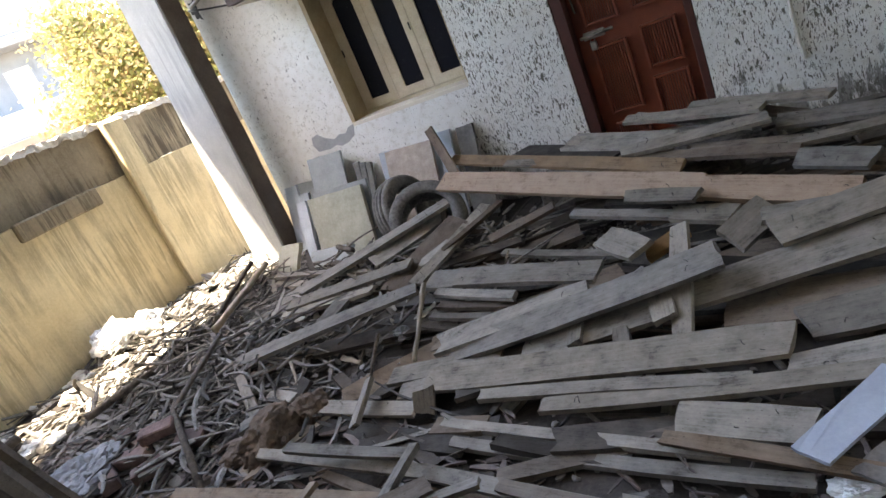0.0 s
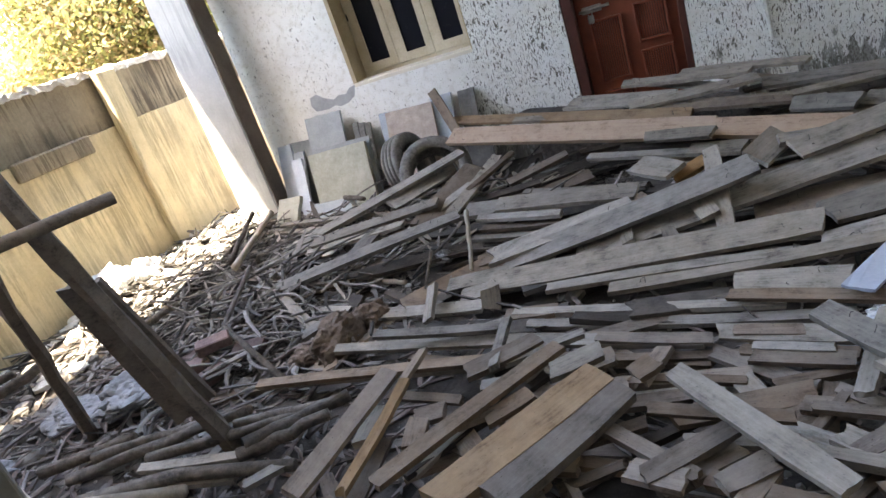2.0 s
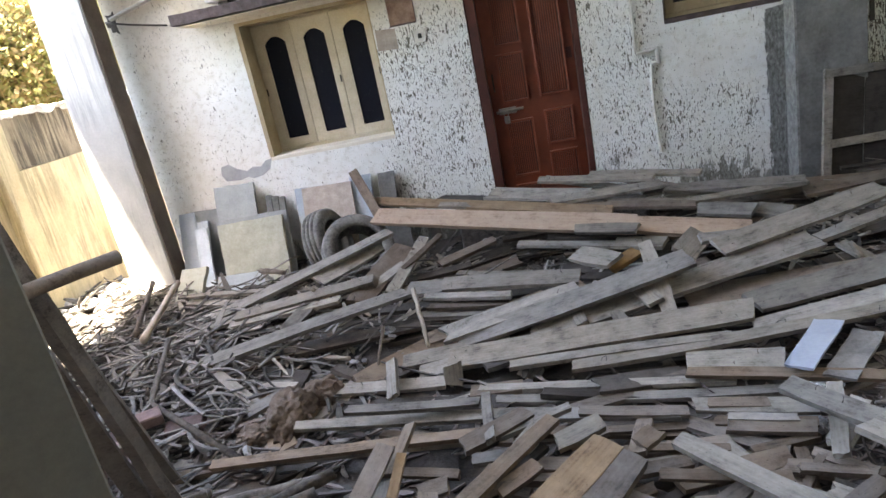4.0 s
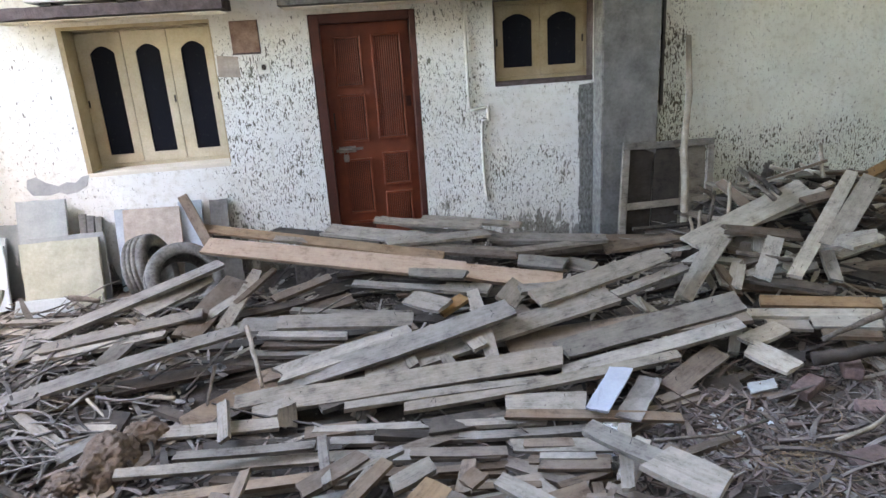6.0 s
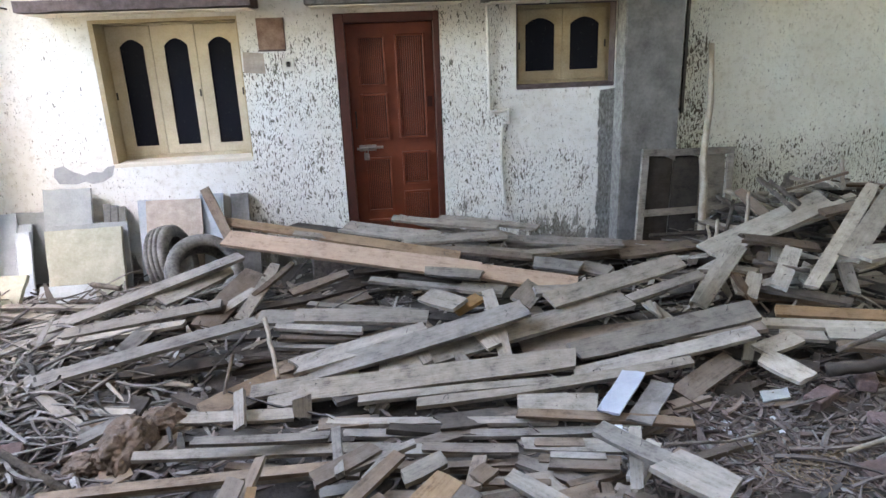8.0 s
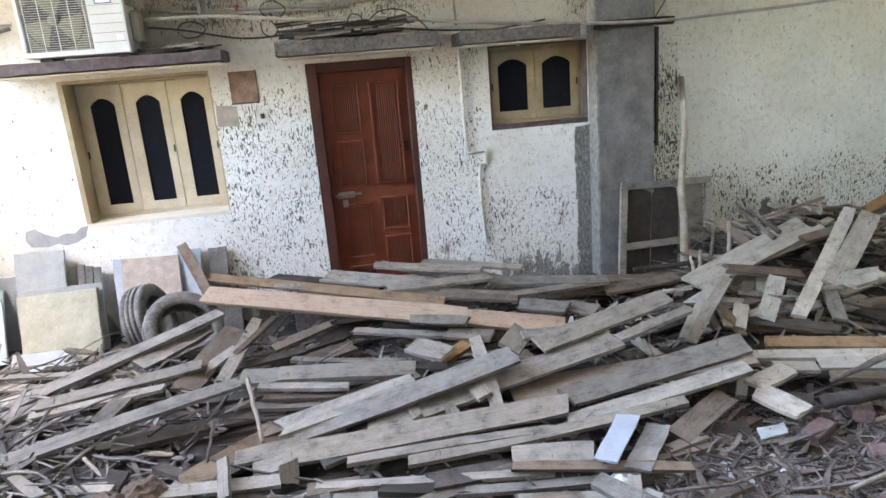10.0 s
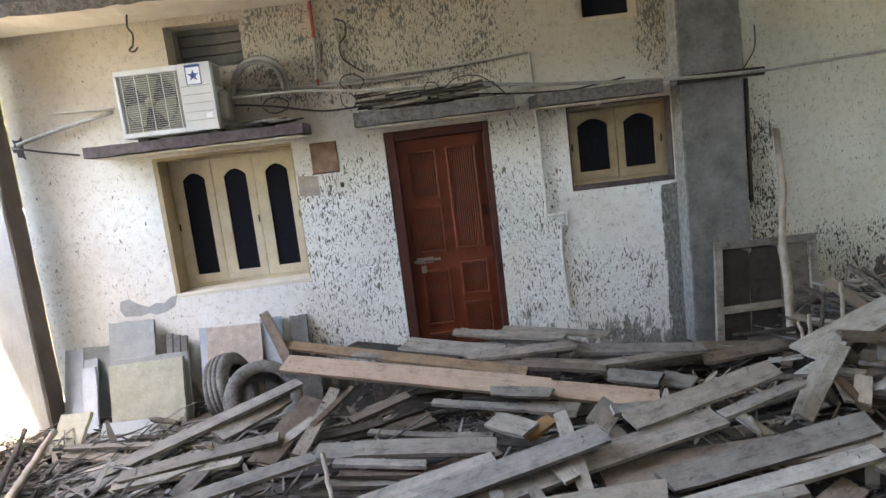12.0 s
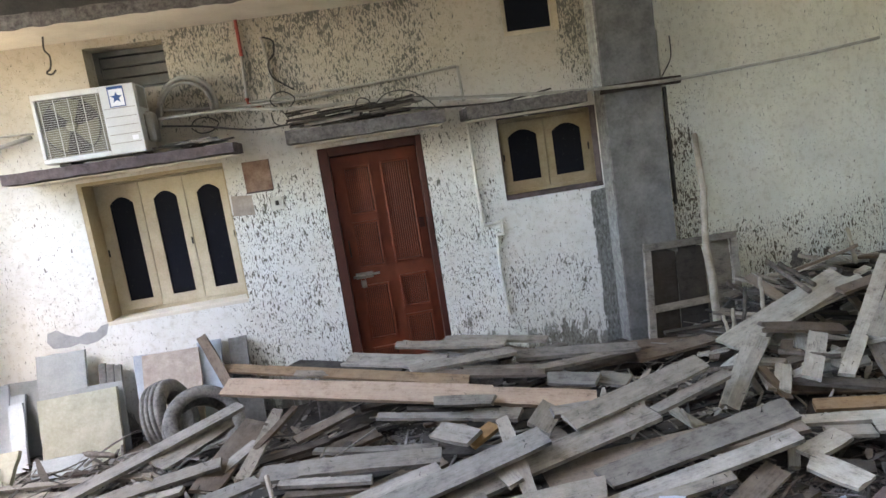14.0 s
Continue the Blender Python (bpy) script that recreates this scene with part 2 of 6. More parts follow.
plain("ac_blade", (0.11, 0.10, 0.065), (0.21, 0.195, 0.13), 8.0, 0.5, 0.1)
plain("sticker_white", (0.80, 0.81, 0.83), (0.86, 0.86, 0.88), 5.0, 0.4, 0.0)
plain("sticker_blue", (0.02, 0.07, 0.22), (0.03, 0.10, 0.28), 5.0, 0.4, 0.0)
plain("pvc_grey", (0.25, 0.235, 0.20), (0.42, 0.395, 0.345), 6.0, 0.6, 0.2)
plain("pvc_white", (0.50, 0.485, 0.43), (0.70, 0.685, 0.63), 6.0, 0.6, 0.2)
plain("pipe_red", (0.22, 0.035, 0.02), (0.34, 0.06, 0.04), 6.0, 0.6, 0.2)
plain("cable_black", (0.02, 0.018, 0.016), (0.05, 0.045, 0.04), 20.0, 0.6, 0.2)
# earth colour taken nearly black to carry the shade under the planks
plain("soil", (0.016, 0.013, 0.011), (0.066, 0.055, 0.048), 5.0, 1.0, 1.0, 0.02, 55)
plain("mortar_pale", (0.50, 0.48, 0.44), (0.76, 0.74, 0.69), 5.0, 0.95, 0.8, 0.015, 40)
plain("rubble", (0.10, 0.092, 0.085), (0.23, 0.217, 0.20), 5.0, 0.95, 0.7, 0.01, 50)
plain("brick", (0.07, 0.045, 0.042), (0.17, 0.115, 0.105), 14.0, 0.95, 0.7, 0.006, 70, 0.0, 0.3)
plain("stone_grey", (0.24, 0.265, 0.27), (0.35, 0.37, 0.375), 5.0, 0.8, 0.3, 0.003, 60, 0.0, 0.15)
plain("stone_green", (0.32, 0.32, 0.25), (0.47, 0.465, 0.39), 7.0, 0.8, 0.4, 0.004, 40)
plain("stone_blue", (0.34, 0.39, 0.45), (0.50, 0.55, 0.60), 5.0, 0.75, 0.2, 0.003, 60, 0.0, 0.15)
plain("stone_tan", (0.30, 0.25, 0.21), (0.47, 0.40, 0.345), 12.0, 0.8, 0.3, 0.003, 60)
plain("tile_white", (0.27, 0.295, 0.345), (0.35, 0.38, 0.43), 5.0, 0.55, 0.1)
plain("rubber", (0.05, 0.048, 0.046), (0.21, 0.203, 0.19), 5.0, 0.9, 0.5, 0.006, 40)
plain("sacking", (0.06, 0.04, 0.028), (0.16, 0.115, 0.085), 9.0, 0.95, 0.9, 0.02, 60)
plain("plastic_white", (0.62, 0.64, 0.66), (0.80, 0.81, 0.82), 9.0, 0.5, 0.5, 0.02, 30)
plain("plastic_dirty", (0.06, 0.062, 0.068), (0.19, 0.195, 0.205), 9.0, 0.6, 0.7, 0.02, 30)
plain("tin", (0.03, 0.028, 0.025), (0.07, 0.06, 0.055), 4.0, 0.7, 0.3)
plain("bark", (0.035, 0.028, 0.022), (0.135, 0.112, 0.092), 14.0, 0.95, 0.9, 0.012, 60, 0.0, 0.3)
plain("bleached_stick", (0.19, 0.16, 0.125), (0.33, 0.285, 0.23), 10.0, 0.85, 0.5, 0.006, 60, 0.0, 0.2)
plain("coir", (0.10, 0.07, 0.045), (0.21, 0.155, 0.10), 14.0, 0.95, 0.4, 0.004, 60)
plain("rust_plate", (0.17, 0.095, 0.07), (0.34, 0.235, 0.18), 9.0, 0.9, 0.6, 0.006, 50)
plain("house_white", (0.13, 0.14, 0.155), (0.19, 0.20, 0.215), 1.0, 0.8, 0.2)
plain("house_pink", (0.19, 0.10, 0.07), (0.25, 0.14, 0.10), 1.0, 0.8, 0.2)
plain("foliage", (0.15, 0.155, 0.045), (0.24, 0.24, 0.085), 1.2, 0.7, 0.0, 0.004, 9)
plain("foliage_dry", (0.22, 0.165, 0.07), (0.31, 0.235, 0.105), 1.2, 0.7, 0.0, 0.004, 9)
for leafy in ("foliage", "foliage_dry"):
    fn, fl = MATS[leafy].node_tree.nodes, MATS[leafy].node_tree.links
    bsdf = fn["Principled BSDF"]
    thin, blend = fn.new("ShaderNodeBsdfTranslucent"), fn.new("ShaderNodeMixShader")
    fl.new(bsdf.inputs["Base Color"].links[0].from_socket, thin.inputs["Color"])
    blend.inputs[0].default_value = 0.5
    fl.new(bsdf.outputs[0], blend.inputs[1]), fl.new(thin.outputs[0], blend.inputs[2])
    fl.new(blend.outputs[0], fn["Material Output"].inputs["Surface"])
plain("trunk", (0.10, 0.075, 0.05), (0.22, 0.17, 0.12), 8.0, 0.95, 0.6, 0.02)
plain("yard_ground", (0.26, 0.22, 0.17), (0.42, 0.37, 0.30), 2.0, 1.0, 0.6, 0.02)
plain("panel_grey", (0.105, 0.103, 0.088), (0.155, 0.15, 0.13), 2.0, 0.8, 0.2)
plain("louver_grey", (0.13, 0.13, 0.12), (0.22, 0.21, 0.19), 6.0, 0.6, 0.3)
wood("timber_grey", (0.036, 0.031, 0.025), (0.285, 0.252, 0.212), 0.24, 0.34, False, 0.62)
wood("timber_pale", (0.09, 0.080, 0.066), (0.44, 0.40, 0.34), 0.30, 0.28, False, 0.7)
wood("timber_brown", (0.036, 0.025, 0.018), (0.19, 0.142, 0.105), 0.18, 0.35, False, 0.65)
wood("timber_pink", (0.21, 0.115, 0.062), (0.41, 0.268, 0.165), 0.12, 0.08, False, 0.72)
wood("timber_orange", (0.10, 0.060, 0.032), (0.27, 0.175, 0.098), 0.10, 0.1, False, 0.66)
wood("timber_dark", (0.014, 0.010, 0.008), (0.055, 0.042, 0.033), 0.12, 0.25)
wood("boards_brown", (0.030, 0.021, 0.015), (0.17, 0.128, 0.095), 0.15, 0.5, True, 0.65)
# buried boards: the shade of the gaps is put into their dark colour
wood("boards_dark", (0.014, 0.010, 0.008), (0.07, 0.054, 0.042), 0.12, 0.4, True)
wood("chips_pale", (0.05, 0.044, 0.036), (0.34, 0.305, 0.26), 0.2, 0.55, True, 0.7)
# splinter tone lowered too, so gaps between planks look shaded
wood("splinters", (0.010, 0.009, 0.008), (0.19, 0.17, 0.152), 0.10, 0.75, True)
wood("splinters_brown", (0.022, 0.015, 0.013), (0.17, 0.125, 0.108), 0.15, 0.5, True)

gm, gn, gl, gs = nodes_of("dark_glass")
gs.inputs["Base Color"].default_value = (0.012, 0.013, 0.018, 1)
gs.inputs["Roughness"].default_value = 0.3
gs.inputs["Specular IOR Level"].default_value = 0.08
gdust = ramp(gn, [(0.62, (0.012, 0.013, 0.018)), (0.80, (0.05, 0.05, 0.05))])
gl.new(noise_tex(gn, gl, place(gn), 28.0, 4, 0.75).outputs[0], gdust.inputs[0])
gl.new(gdust.outputs[0], gs.inputs["Base Color"])


# ---- mesh helpers ----
def mesh_ob(name, bm, material, parent=None, smooth=False):
    me = bpy.data.meshes.new(name)
    bmesh.ops.recalc_face_normals(bm, faces=bm.faces[:])
    for f in bm.faces:
        f.smooth = smooth
    bm.to_mesh(me)
    bm.free()
    me.materials.append(MATS[material])
    ob = new(name, me)
    if parent is not None:
        ob.parent = parent
    return ob


def part(name, bm, material, parent, label="", smooth=False):
    ob = mesh_ob(name, bm, material, parent, smooth)
    if label:
        ob["label"] = label
    return ob


def thing(name, at, label, category, group="", kind=""):
    ob = new(name)
    ob.matrix_world = at
    ob.empty_display_size = 0.1
    return tagged(ob, label, category, group, kind)


def add_box(bm, a, b, bevel=0.0):
    """A box between two corners, its edges taken off."""
    c = [(p + q) / 2 for p, q in zip(a, b)]
    d = [abs(q - p) for p, q in zip(a, b)]
    got = bmesh.ops.create_cube(bm, size=1.0, matrix=Matrix.LocRotScale(c, None, d))
    if bevel:
        edges = list({e for v in got["verts"] for e in v.link_edges})
        bmesh.ops.bevel(bm, geom=edges, offset=min(bevel, 0.45 * min(d)), segments=1, affect="EDGES")
    return bm


def boxes(*pairs, bevel=0.0):
    bm = bmesh.new()
    for a, b in pairs:
        add_box(bm, a, b, bevel)
    return bm


def tube(points, radius, sides=8, taper=1.0, wobble=0.0, seed=0):
    """A round bar along points."""
    bm = bmesh.new()
    rng = random.Random(seed)
    pts = [Vector(p) for p in points]
    rings = []
    for i, p in enumerate(pts):
        d = (pts[min(i + 1, len(pts) - 1)] - pts[max(i - 1, 0)]).normalized()
        side = d.cross(Vector((0.13, 0.21, 1.0)) if abs(d.z) < 0.95 else Vector((1, 0, 0))).normalized()
        up = side.cross(d)
        r = radius * (1 + (taper - 1) * i / max(1, len(pts) - 1))
        ring = []
        for k in range(sides):
            a = 2 * math.pi * k / sides
            rr = r * (1 + wobble * rng.uniform(-1, 1))
            ring.append(bm.verts.new(p + side * math.cos(a) * rr + up * math.sin(a) * rr))
        rings.append(ring)
    for a, b in zip(rings, rings[1:]):
        for k in range(sides):
            bm.faces.new((a[k], a[(k + 1) % sides], b[(k + 1) % sides], b[k]))
    bm.faces.new(rings[0]), bm.faces.new(rings[-1])
    return bm


def bent(a, b, sag=0.0, n=8, jitter=0.0, seed=0):
    rng = random.Random(seed)
    a, b = Vector(a), Vector(b)
    out = []
    for i in range(n + 1):
        u = i / n
        p = a.lerp(b, u)
        p.z -= sag * 4 * u * (1 - u)
        if 0 < i < n:
            p += Vector([rng.uniform(-jitter, jitter) for _ in range(3)])
        out.append(p)
    return out


def rough_sheet(bm, at, size, amp, cells, seed):
    """Relief on all points of a mesh by noise."""
    for v in bm.verts:
        v.co += noise.noise_vector((v.co + Vector((seed, 0, 0))) * cells) * amp

# ---- large structure ----
GROUND = -0.30
WALL_L, WALL_R, WALL_TOP = -3.44, 2.77, 3.34


def wall_with_holes(name, x0, x1, z0, z1, y0, y1, holes, material):
    """A wall in the x-z plane, cut up round its openings (x0, x1, z0, z1)."""
    bm = bmesh.new()
    xs = sorted({x0, x1, *(v for h in holes for v in h[:2])})
    zs = sorted({z0, z1, *(v for h in holes for v in h[2:])})
    for xa, xb in zip(xs, xs[1:]):
        for za, zb in zip(zs, zs[1:]):
            if not any(h[0] <= (xa + xb) / 2 <= h[1] and h[2] <= (za + zb) / 2 <= h[3] for h in holes):
                add_box(bm, (xa, y0, za), (xb, y1, zb))
    bmesh.ops.remove_doubles(bm, verts=bm.verts[:], dist=0.0005)
    inner = {}
    for f in bm.faces:
        inner.setdefault(tuple(round(c, 3) for c in f.calc_center_median()), []).append(f)
    bmesh.ops.delete(bm, geom=[f for fs in inner.values() if len(fs) > 1 for f in fs], context="FACES")
    return mesh_ob(name, bm, material)


WIN = (-2.18, -0.87, 0.80, 2.11)
DOOR = (0.0, 1.0, -0.45, 2.10)
WIN2 = (1.745, 2.745, 1.36, 2.13)
VENT = (-1.87, -1.18, 2.87, 3.27)
WIN3 = (1.94, 2.50, 2.885, 3.30)
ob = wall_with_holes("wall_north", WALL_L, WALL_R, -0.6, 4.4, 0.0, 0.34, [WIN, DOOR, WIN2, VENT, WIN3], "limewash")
tagged(ob, "whitewashed house wall flaked and fly-specked, darker cream above", "wall", kind="structure")
ob = mesh_ob("wall_east_part", boxes(((3.33, 0.0, -0.6), (9.0, 0.34, 4.4))), "limewash_side")
tagged(ob, "pale cream plaster wall with damp dark specks at its foot", "wall", kind="structure")
# added out of view on the right, tall so light enters from the left
ob = mesh_ob("wall_east", boxes(((7.2, -9.5, -0.6), (7.5, 0.0, 8.0))), "limewash_side")
tagged(ob, "added unseen pale side wall holding back light from the right", "wall", kind="structure")
# added behind the camera, dark and tall to cut frontal light and bounce
ob = mesh_ob("wall_south", boxes(((-4.6, -9.8, -0.6), (7.5, -9.5, 8.0))), "column_side")
tagged(ob, "added unseen dark wall blocking light from behind the camera", "wall", kind="structure")
# added behind the openings so no daylight comes through them
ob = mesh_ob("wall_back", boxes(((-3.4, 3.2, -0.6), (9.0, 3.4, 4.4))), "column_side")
tagged(ob, "dark brown inner wall added behind the openings", "wall", kind="structure")

# pillar with a bright plastered arris and a smeared strip on the wall beside it
bm = boxes(((2.77, -0.24, -0.6), (3.33, 0.30, 4.4)))
bmesh.ops.subdivide_edges(bm, edges=bm.edges[:], cuts=10, use_grid_fill=True)
rough_sheet(bm, None, None, 0.006, 5.0, 3)
ob = mesh_ob("pillar", bm, "cement")
tagged(ob, "bare grey cement pillar with trowelled face", "pillar", kind="structure")


def blob(name, outline, y, material, label, depth=0.004, kind="structure", category="plaster patch"):
    """A thin trowelled patch with a ragged outline on the wall."""
    bm = bmesh.new()
    top = [bm.verts.new((px, y - depth, pz)) for px, pz in outline]
    back = [bm.verts.new((px, y + 0.004, pz)) for px, pz in outline]
    bm.faces.new(top)
    for i in range(len(top)):
        j = (i + 1) % len(top)
        bm.faces.new((top[i], top[j], back[j], back[i]))
    return tagged(mesh_ob(name, bm, material), label, category, kind=kind)


def ragged(cx, cz, rx, rz, n, jag, seed, skew=0.0):
    rng = random.Random(seed)
    pts = []
    for i in range(n):
        a = 2 * math.pi * i / n
        k = 1 + rng.uniform(-jag, jag)
        pts.append((cx + rx * k * math.cos(a) + skew * math.sin(a) * rx, cz + rz * k * math.sin(a)))
    return pts


blob("trim_patch", [(-2.74, 0.72), (-2.70, 0.65), (-2.55, 0.64), (-2.46, 0.66), (-2.40, 0.635), (-2.30, 0.65), (-2.21, 0.70), (-2.17, 0.80),
                    (-2.24, 0.79), (-2.30, 0.74), (-2.38, 0.75), (-2.46, 0.72), (-2.56, 0.76), (-2.64, 0.82), (-2.72, 0.80)],
     0.0, "cement_smear", "grey cement patch trowelled over a crack")
blob("trim_damp", ragged(4.75, 0.22, 0.07, 0.12, 34, 0.25, 9), 0.0, "cement_edge", "dark damp patch on cream plaster", 0.003)

bm = boxes(((2.752, -0.232, -0.4), (2.775, -0.004, 3.32)))
bmesh.ops.subdivide_edges(bm, edges=bm.edges[:], cuts=12, use_grid_fill=True)
rough_sheet(bm, None, None, 0.004, 9.0, 5)
ob = mesh_ob("trim_arris", bm, "cement_rough")
tagged(ob, "pale plaster skim on the pillar's return", "plaster", kind="structure")

# dark slot at the pillar's far side
ob = mesh_ob("trim_slot", boxes(((3.455, -0.022, 1.02), (3.492, -0.002, 2.20)), bevel=0.004), "dark_iron")
tagged(ob, "dark gap strip between pillar and plaster wall", "joint", kind="structure")

# plinth step before the door
ob = mesh_ob("door_step", boxes(((-0.35, -0.62, -0.5), (1.35, -0.004, -0.06)), bevel=0.02), "cement_edge")
tagged(ob, "rough cement doorstep buried under planks", "step", kind="structure")

# sunshade slab with chipped edge and the dark roof above
bm = boxes(((-4.30, -0.68, 3.345), (7.19, -0.003, 3.43)))
bmesh.ops.subdivide_edges(bm, edges=[e for e in bm.edges if e.calc_length() > 3], cuts=120)
for v in bm.verts:
    if v.co.y < -0.3:
        v.co += noise.noise_vector(v.co * 7) * 0.014
ob = mesh_ob("ceiling", bm, "soffit_paint")
tagged(ob, "cream-painted concrete sunshade slab, grimy and chipped", "sunshade", kind="structure")
bm = boxes(((-4.30, -0.71, 3.330), (7.19, -0.685, 3.435)))
bmesh.ops.subdivide_edges(bm, edges=[e for e in bm.edges if e.calc_length() > 3], cuts=200)
for v in bm.verts:
    v.co += noise.noise_vector(v.co * 9) * 0.016
ob = mesh_ob("trim_fascia", bm, "cement_edge")
tagged(ob, "crumbling raw concrete edge of the sunshade", "fascia", kind="structure")
# the roof's forward part is unseen, its reach set to shade the upper wall
bm = bmesh.new()
add_box(bm, (-3.45, -2.4, 3.78), (7.18, -0.3, 3.82))
for k in range(3):
    add_box(bm, (-3.4, -2.3 + 0.7 * k, 3.68), (7.17, -2.14 + 0.7 * k, 3.775))
ob = mesh_ob("roof", bm, "tin")
tagged(ob, "dark tin roof on joists over the porch", "roof", kind="structure")
# added dark strip standing in for the shaded underside of the roof
ob = mesh_ob("roof_edge", boxes(((-5.0, -0.62, 3.44), (7.17, -0.56, 3.765)), bevel=0.004), "tin")
tagged(ob, "dark strip added over the sunshade for the roof's shaded underside", "roof edge", kind="structure")
# added block out of view: shades the near yard and ends the sun strip
ob = mesh_ob("wall_neighbour", boxes(((-9.0, -16.0, -0.6), (-4.88, -5.6, 6.4))), "column_side")
tagged(ob, "added unseen block shading the near left of the yard", "wall", kind="structure")
# added slab, never in view: blocks the sun over the yard
ob = mesh_ob("roof_high", boxes(((-5.15, -9.8, 8.0), (9.0, -2.3, 8.2))), "cement")
tagged(ob, "added unseen slab that keeps sun off the yard", "roof", kind="structure")
# added above the view: cuts sky light from over the house
ob = mesh_ob("wall_upper", boxes(((-1.0, 0.1, 4.404), (9.0, 0.34, 8.0))), "limewash_side")
tagged(ob, "added unseen wall blocking the sky above the house", "wall", kind="structure")
# slab and end walls are added, unseen, to keep daylight out of the interior
ob = mesh_ob("roof_house", boxes(((-3.44, 0.342, 4.30), (9.0, 3.198, 4.45))), "cement_edge")
tagged(ob, "added unseen slab closing the house interior", "roof", kind="structure")
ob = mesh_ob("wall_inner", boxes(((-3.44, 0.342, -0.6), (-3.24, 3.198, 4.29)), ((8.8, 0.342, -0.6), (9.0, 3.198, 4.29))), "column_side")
tagged(ob, "added unseen end walls closing the house interior", "wall", kind="structure")

# left column: painted front, dark side
bm = boxes(((-3.86, -0.40, -0.6), (-3.375, -0.13, 3.215)), bevel=0.012)
bmesh.ops.subdivide_edges(bm, edges=[e for e in bm.edges if e.calc_length() > 1], cuts=40)
for v in bm.verts:
    v.co += noise.noise_vector(v.co * 4) * 0.008
ob = mesh_ob("column", bm, "column_paint")
tagged(ob, "chipped pale blue-grey painted concrete column", "column", kind="structure")
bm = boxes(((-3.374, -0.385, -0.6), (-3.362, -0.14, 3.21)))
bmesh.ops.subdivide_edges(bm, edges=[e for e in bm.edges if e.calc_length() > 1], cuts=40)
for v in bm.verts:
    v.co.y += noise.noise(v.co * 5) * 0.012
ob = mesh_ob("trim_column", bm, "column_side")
tagged(ob, "dark brown side of the column", "column", kind="structure")
ob = mesh_ob("beam", boxes(((-3.95, -0.44, 3.222), (-3.34, -0.02, 3.335)), bevel=0.01), "cement_edge")
tagged(ob, "raw concrete beam end over the column", "beam", kind="structure")

# compound wall
CW = -4.60
bm = boxes(((CW - 0.22, -9.0, -0.6), (CW, 3.0, 1.18)))
bmesh.ops.subdivide_edges(bm, edges=[e for e in bm.edges if e.calc_length() > 5], cuts=80)
for v in bm.verts:
    v.co += noise.noise_vector(v.co * 2.2) * 0.012
compound = mesh_ob("wall_west", bm, "compound_render")
tagged(compound, "ochre cement-rendered boundary wall, streaked black by rain", "boundary wall", kind="structure")
bm = boxes(((CW - 0.20, -9.0, 1.181), (CW - 0.035, 3.0, 1.72)))
bmesh.ops.subdivide_edges(bm, edges=[e for e in bm.edges if e.calc_length() > 5], cuts=90)
for v in bm.verts:
    v.co += noise.noise_vector(v.co * 3.1) * 0.016
part("upper_course", bm, "coping_render", compound)
bm = boxes(((CW - 0.25, -9.0, 1.70), (CW - 0.01, 3.0, 1.76)))
bmesh.ops.subdivide_edges(bm, edges=bm.edges[:], cuts=3, use_grid_fill=True)
bmesh.ops.subdivide_edges(bm, edges=[e for e in bm.edges if e.calc_length() > 1], cuts=130)
for v in bm.verts:
    v.co += noise.noise_vector(v.co * 6.0) * 0.035 + noise.noise_vector(v.co * 19.0) * 0.022
part("coping", bm, "mortar_pale", compound, "crumbled pale mortar coping")
for k, (yy, w) in enumerate(((-0.62, 0.26), (-3.75, 0.28), (-6.9, 0.28))):
    bm = boxes(((CW - 0.002, yy - w / 2, -0.6), (CW + 0.10, yy + w / 2, 1.73)), bevel=0.012)
    bmesh.ops.subdivide_edges(bm, edges=[e for e in bm.edges if e.calc_length() > 1], cuts=20)
    for v in bm.verts:
        v.co += noise.noise_vector(v.co * 4.0) * 0.008
    part("buttress", bm, "compound_render", compound)
part("hung_block", boxes(((CW - 0.03, -2.05, 1.02), (CW + 0.05, -1.15, 1.20)), bevel=0.015), "coping_render", compound)

# ground: yard under the rubble, one sheet that goes on to the horizon
bm = bmesh.new()
NX, NY = 96, 84
grid = []
for i in range(NX + 1):
    row = []
    for j in range(NY + 1):
        gx, gy = -4.8 + 12.2 * i / NX, -9.0 + 9.2 * j / NY
        p = Vector((gx, gy, 0))
        gz = GROUND + 0.05 * noise.noise(p * 0.9) + 0.035 * noise.noise(p * 3.3) + 0.02 * noise.noise(p * 9.0)
        gz += 0.34 * math.exp(-((gx - 4.6) ** 2 / 1.8 + (gy + 0.9) ** 2 / 1.0))
        gz += 0.10 * math.exp(-((gx + 4.2) ** 2 / 0.3 + (gy + 1.2) ** 2 / 2.0))
        row.append(bm.verts.new((gx, gy, gz)))
    grid.append(row)
for i in range(NX):
    for j in range(NY):
        bm.faces.new((grid[i][j], grid[i + 1][j], grid[i + 1][j + 1], grid[i][j + 1]))
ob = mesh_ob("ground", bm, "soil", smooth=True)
tagged(ob, "trodden dusty earth with grit and splinters, darkened for gap shade", "ground", kind="structure")
bm = bmesh.new()
bmesh.ops.create_grid(bm, x_segments=20, y_segments=20, size=900)
ob = mesh_ob("ground_far", bm, "yard_ground")
ob.location = (0, 0, -0.42)
tagged(ob, "dry pale earth beyond the boundary wall", "ground", kind="structure")


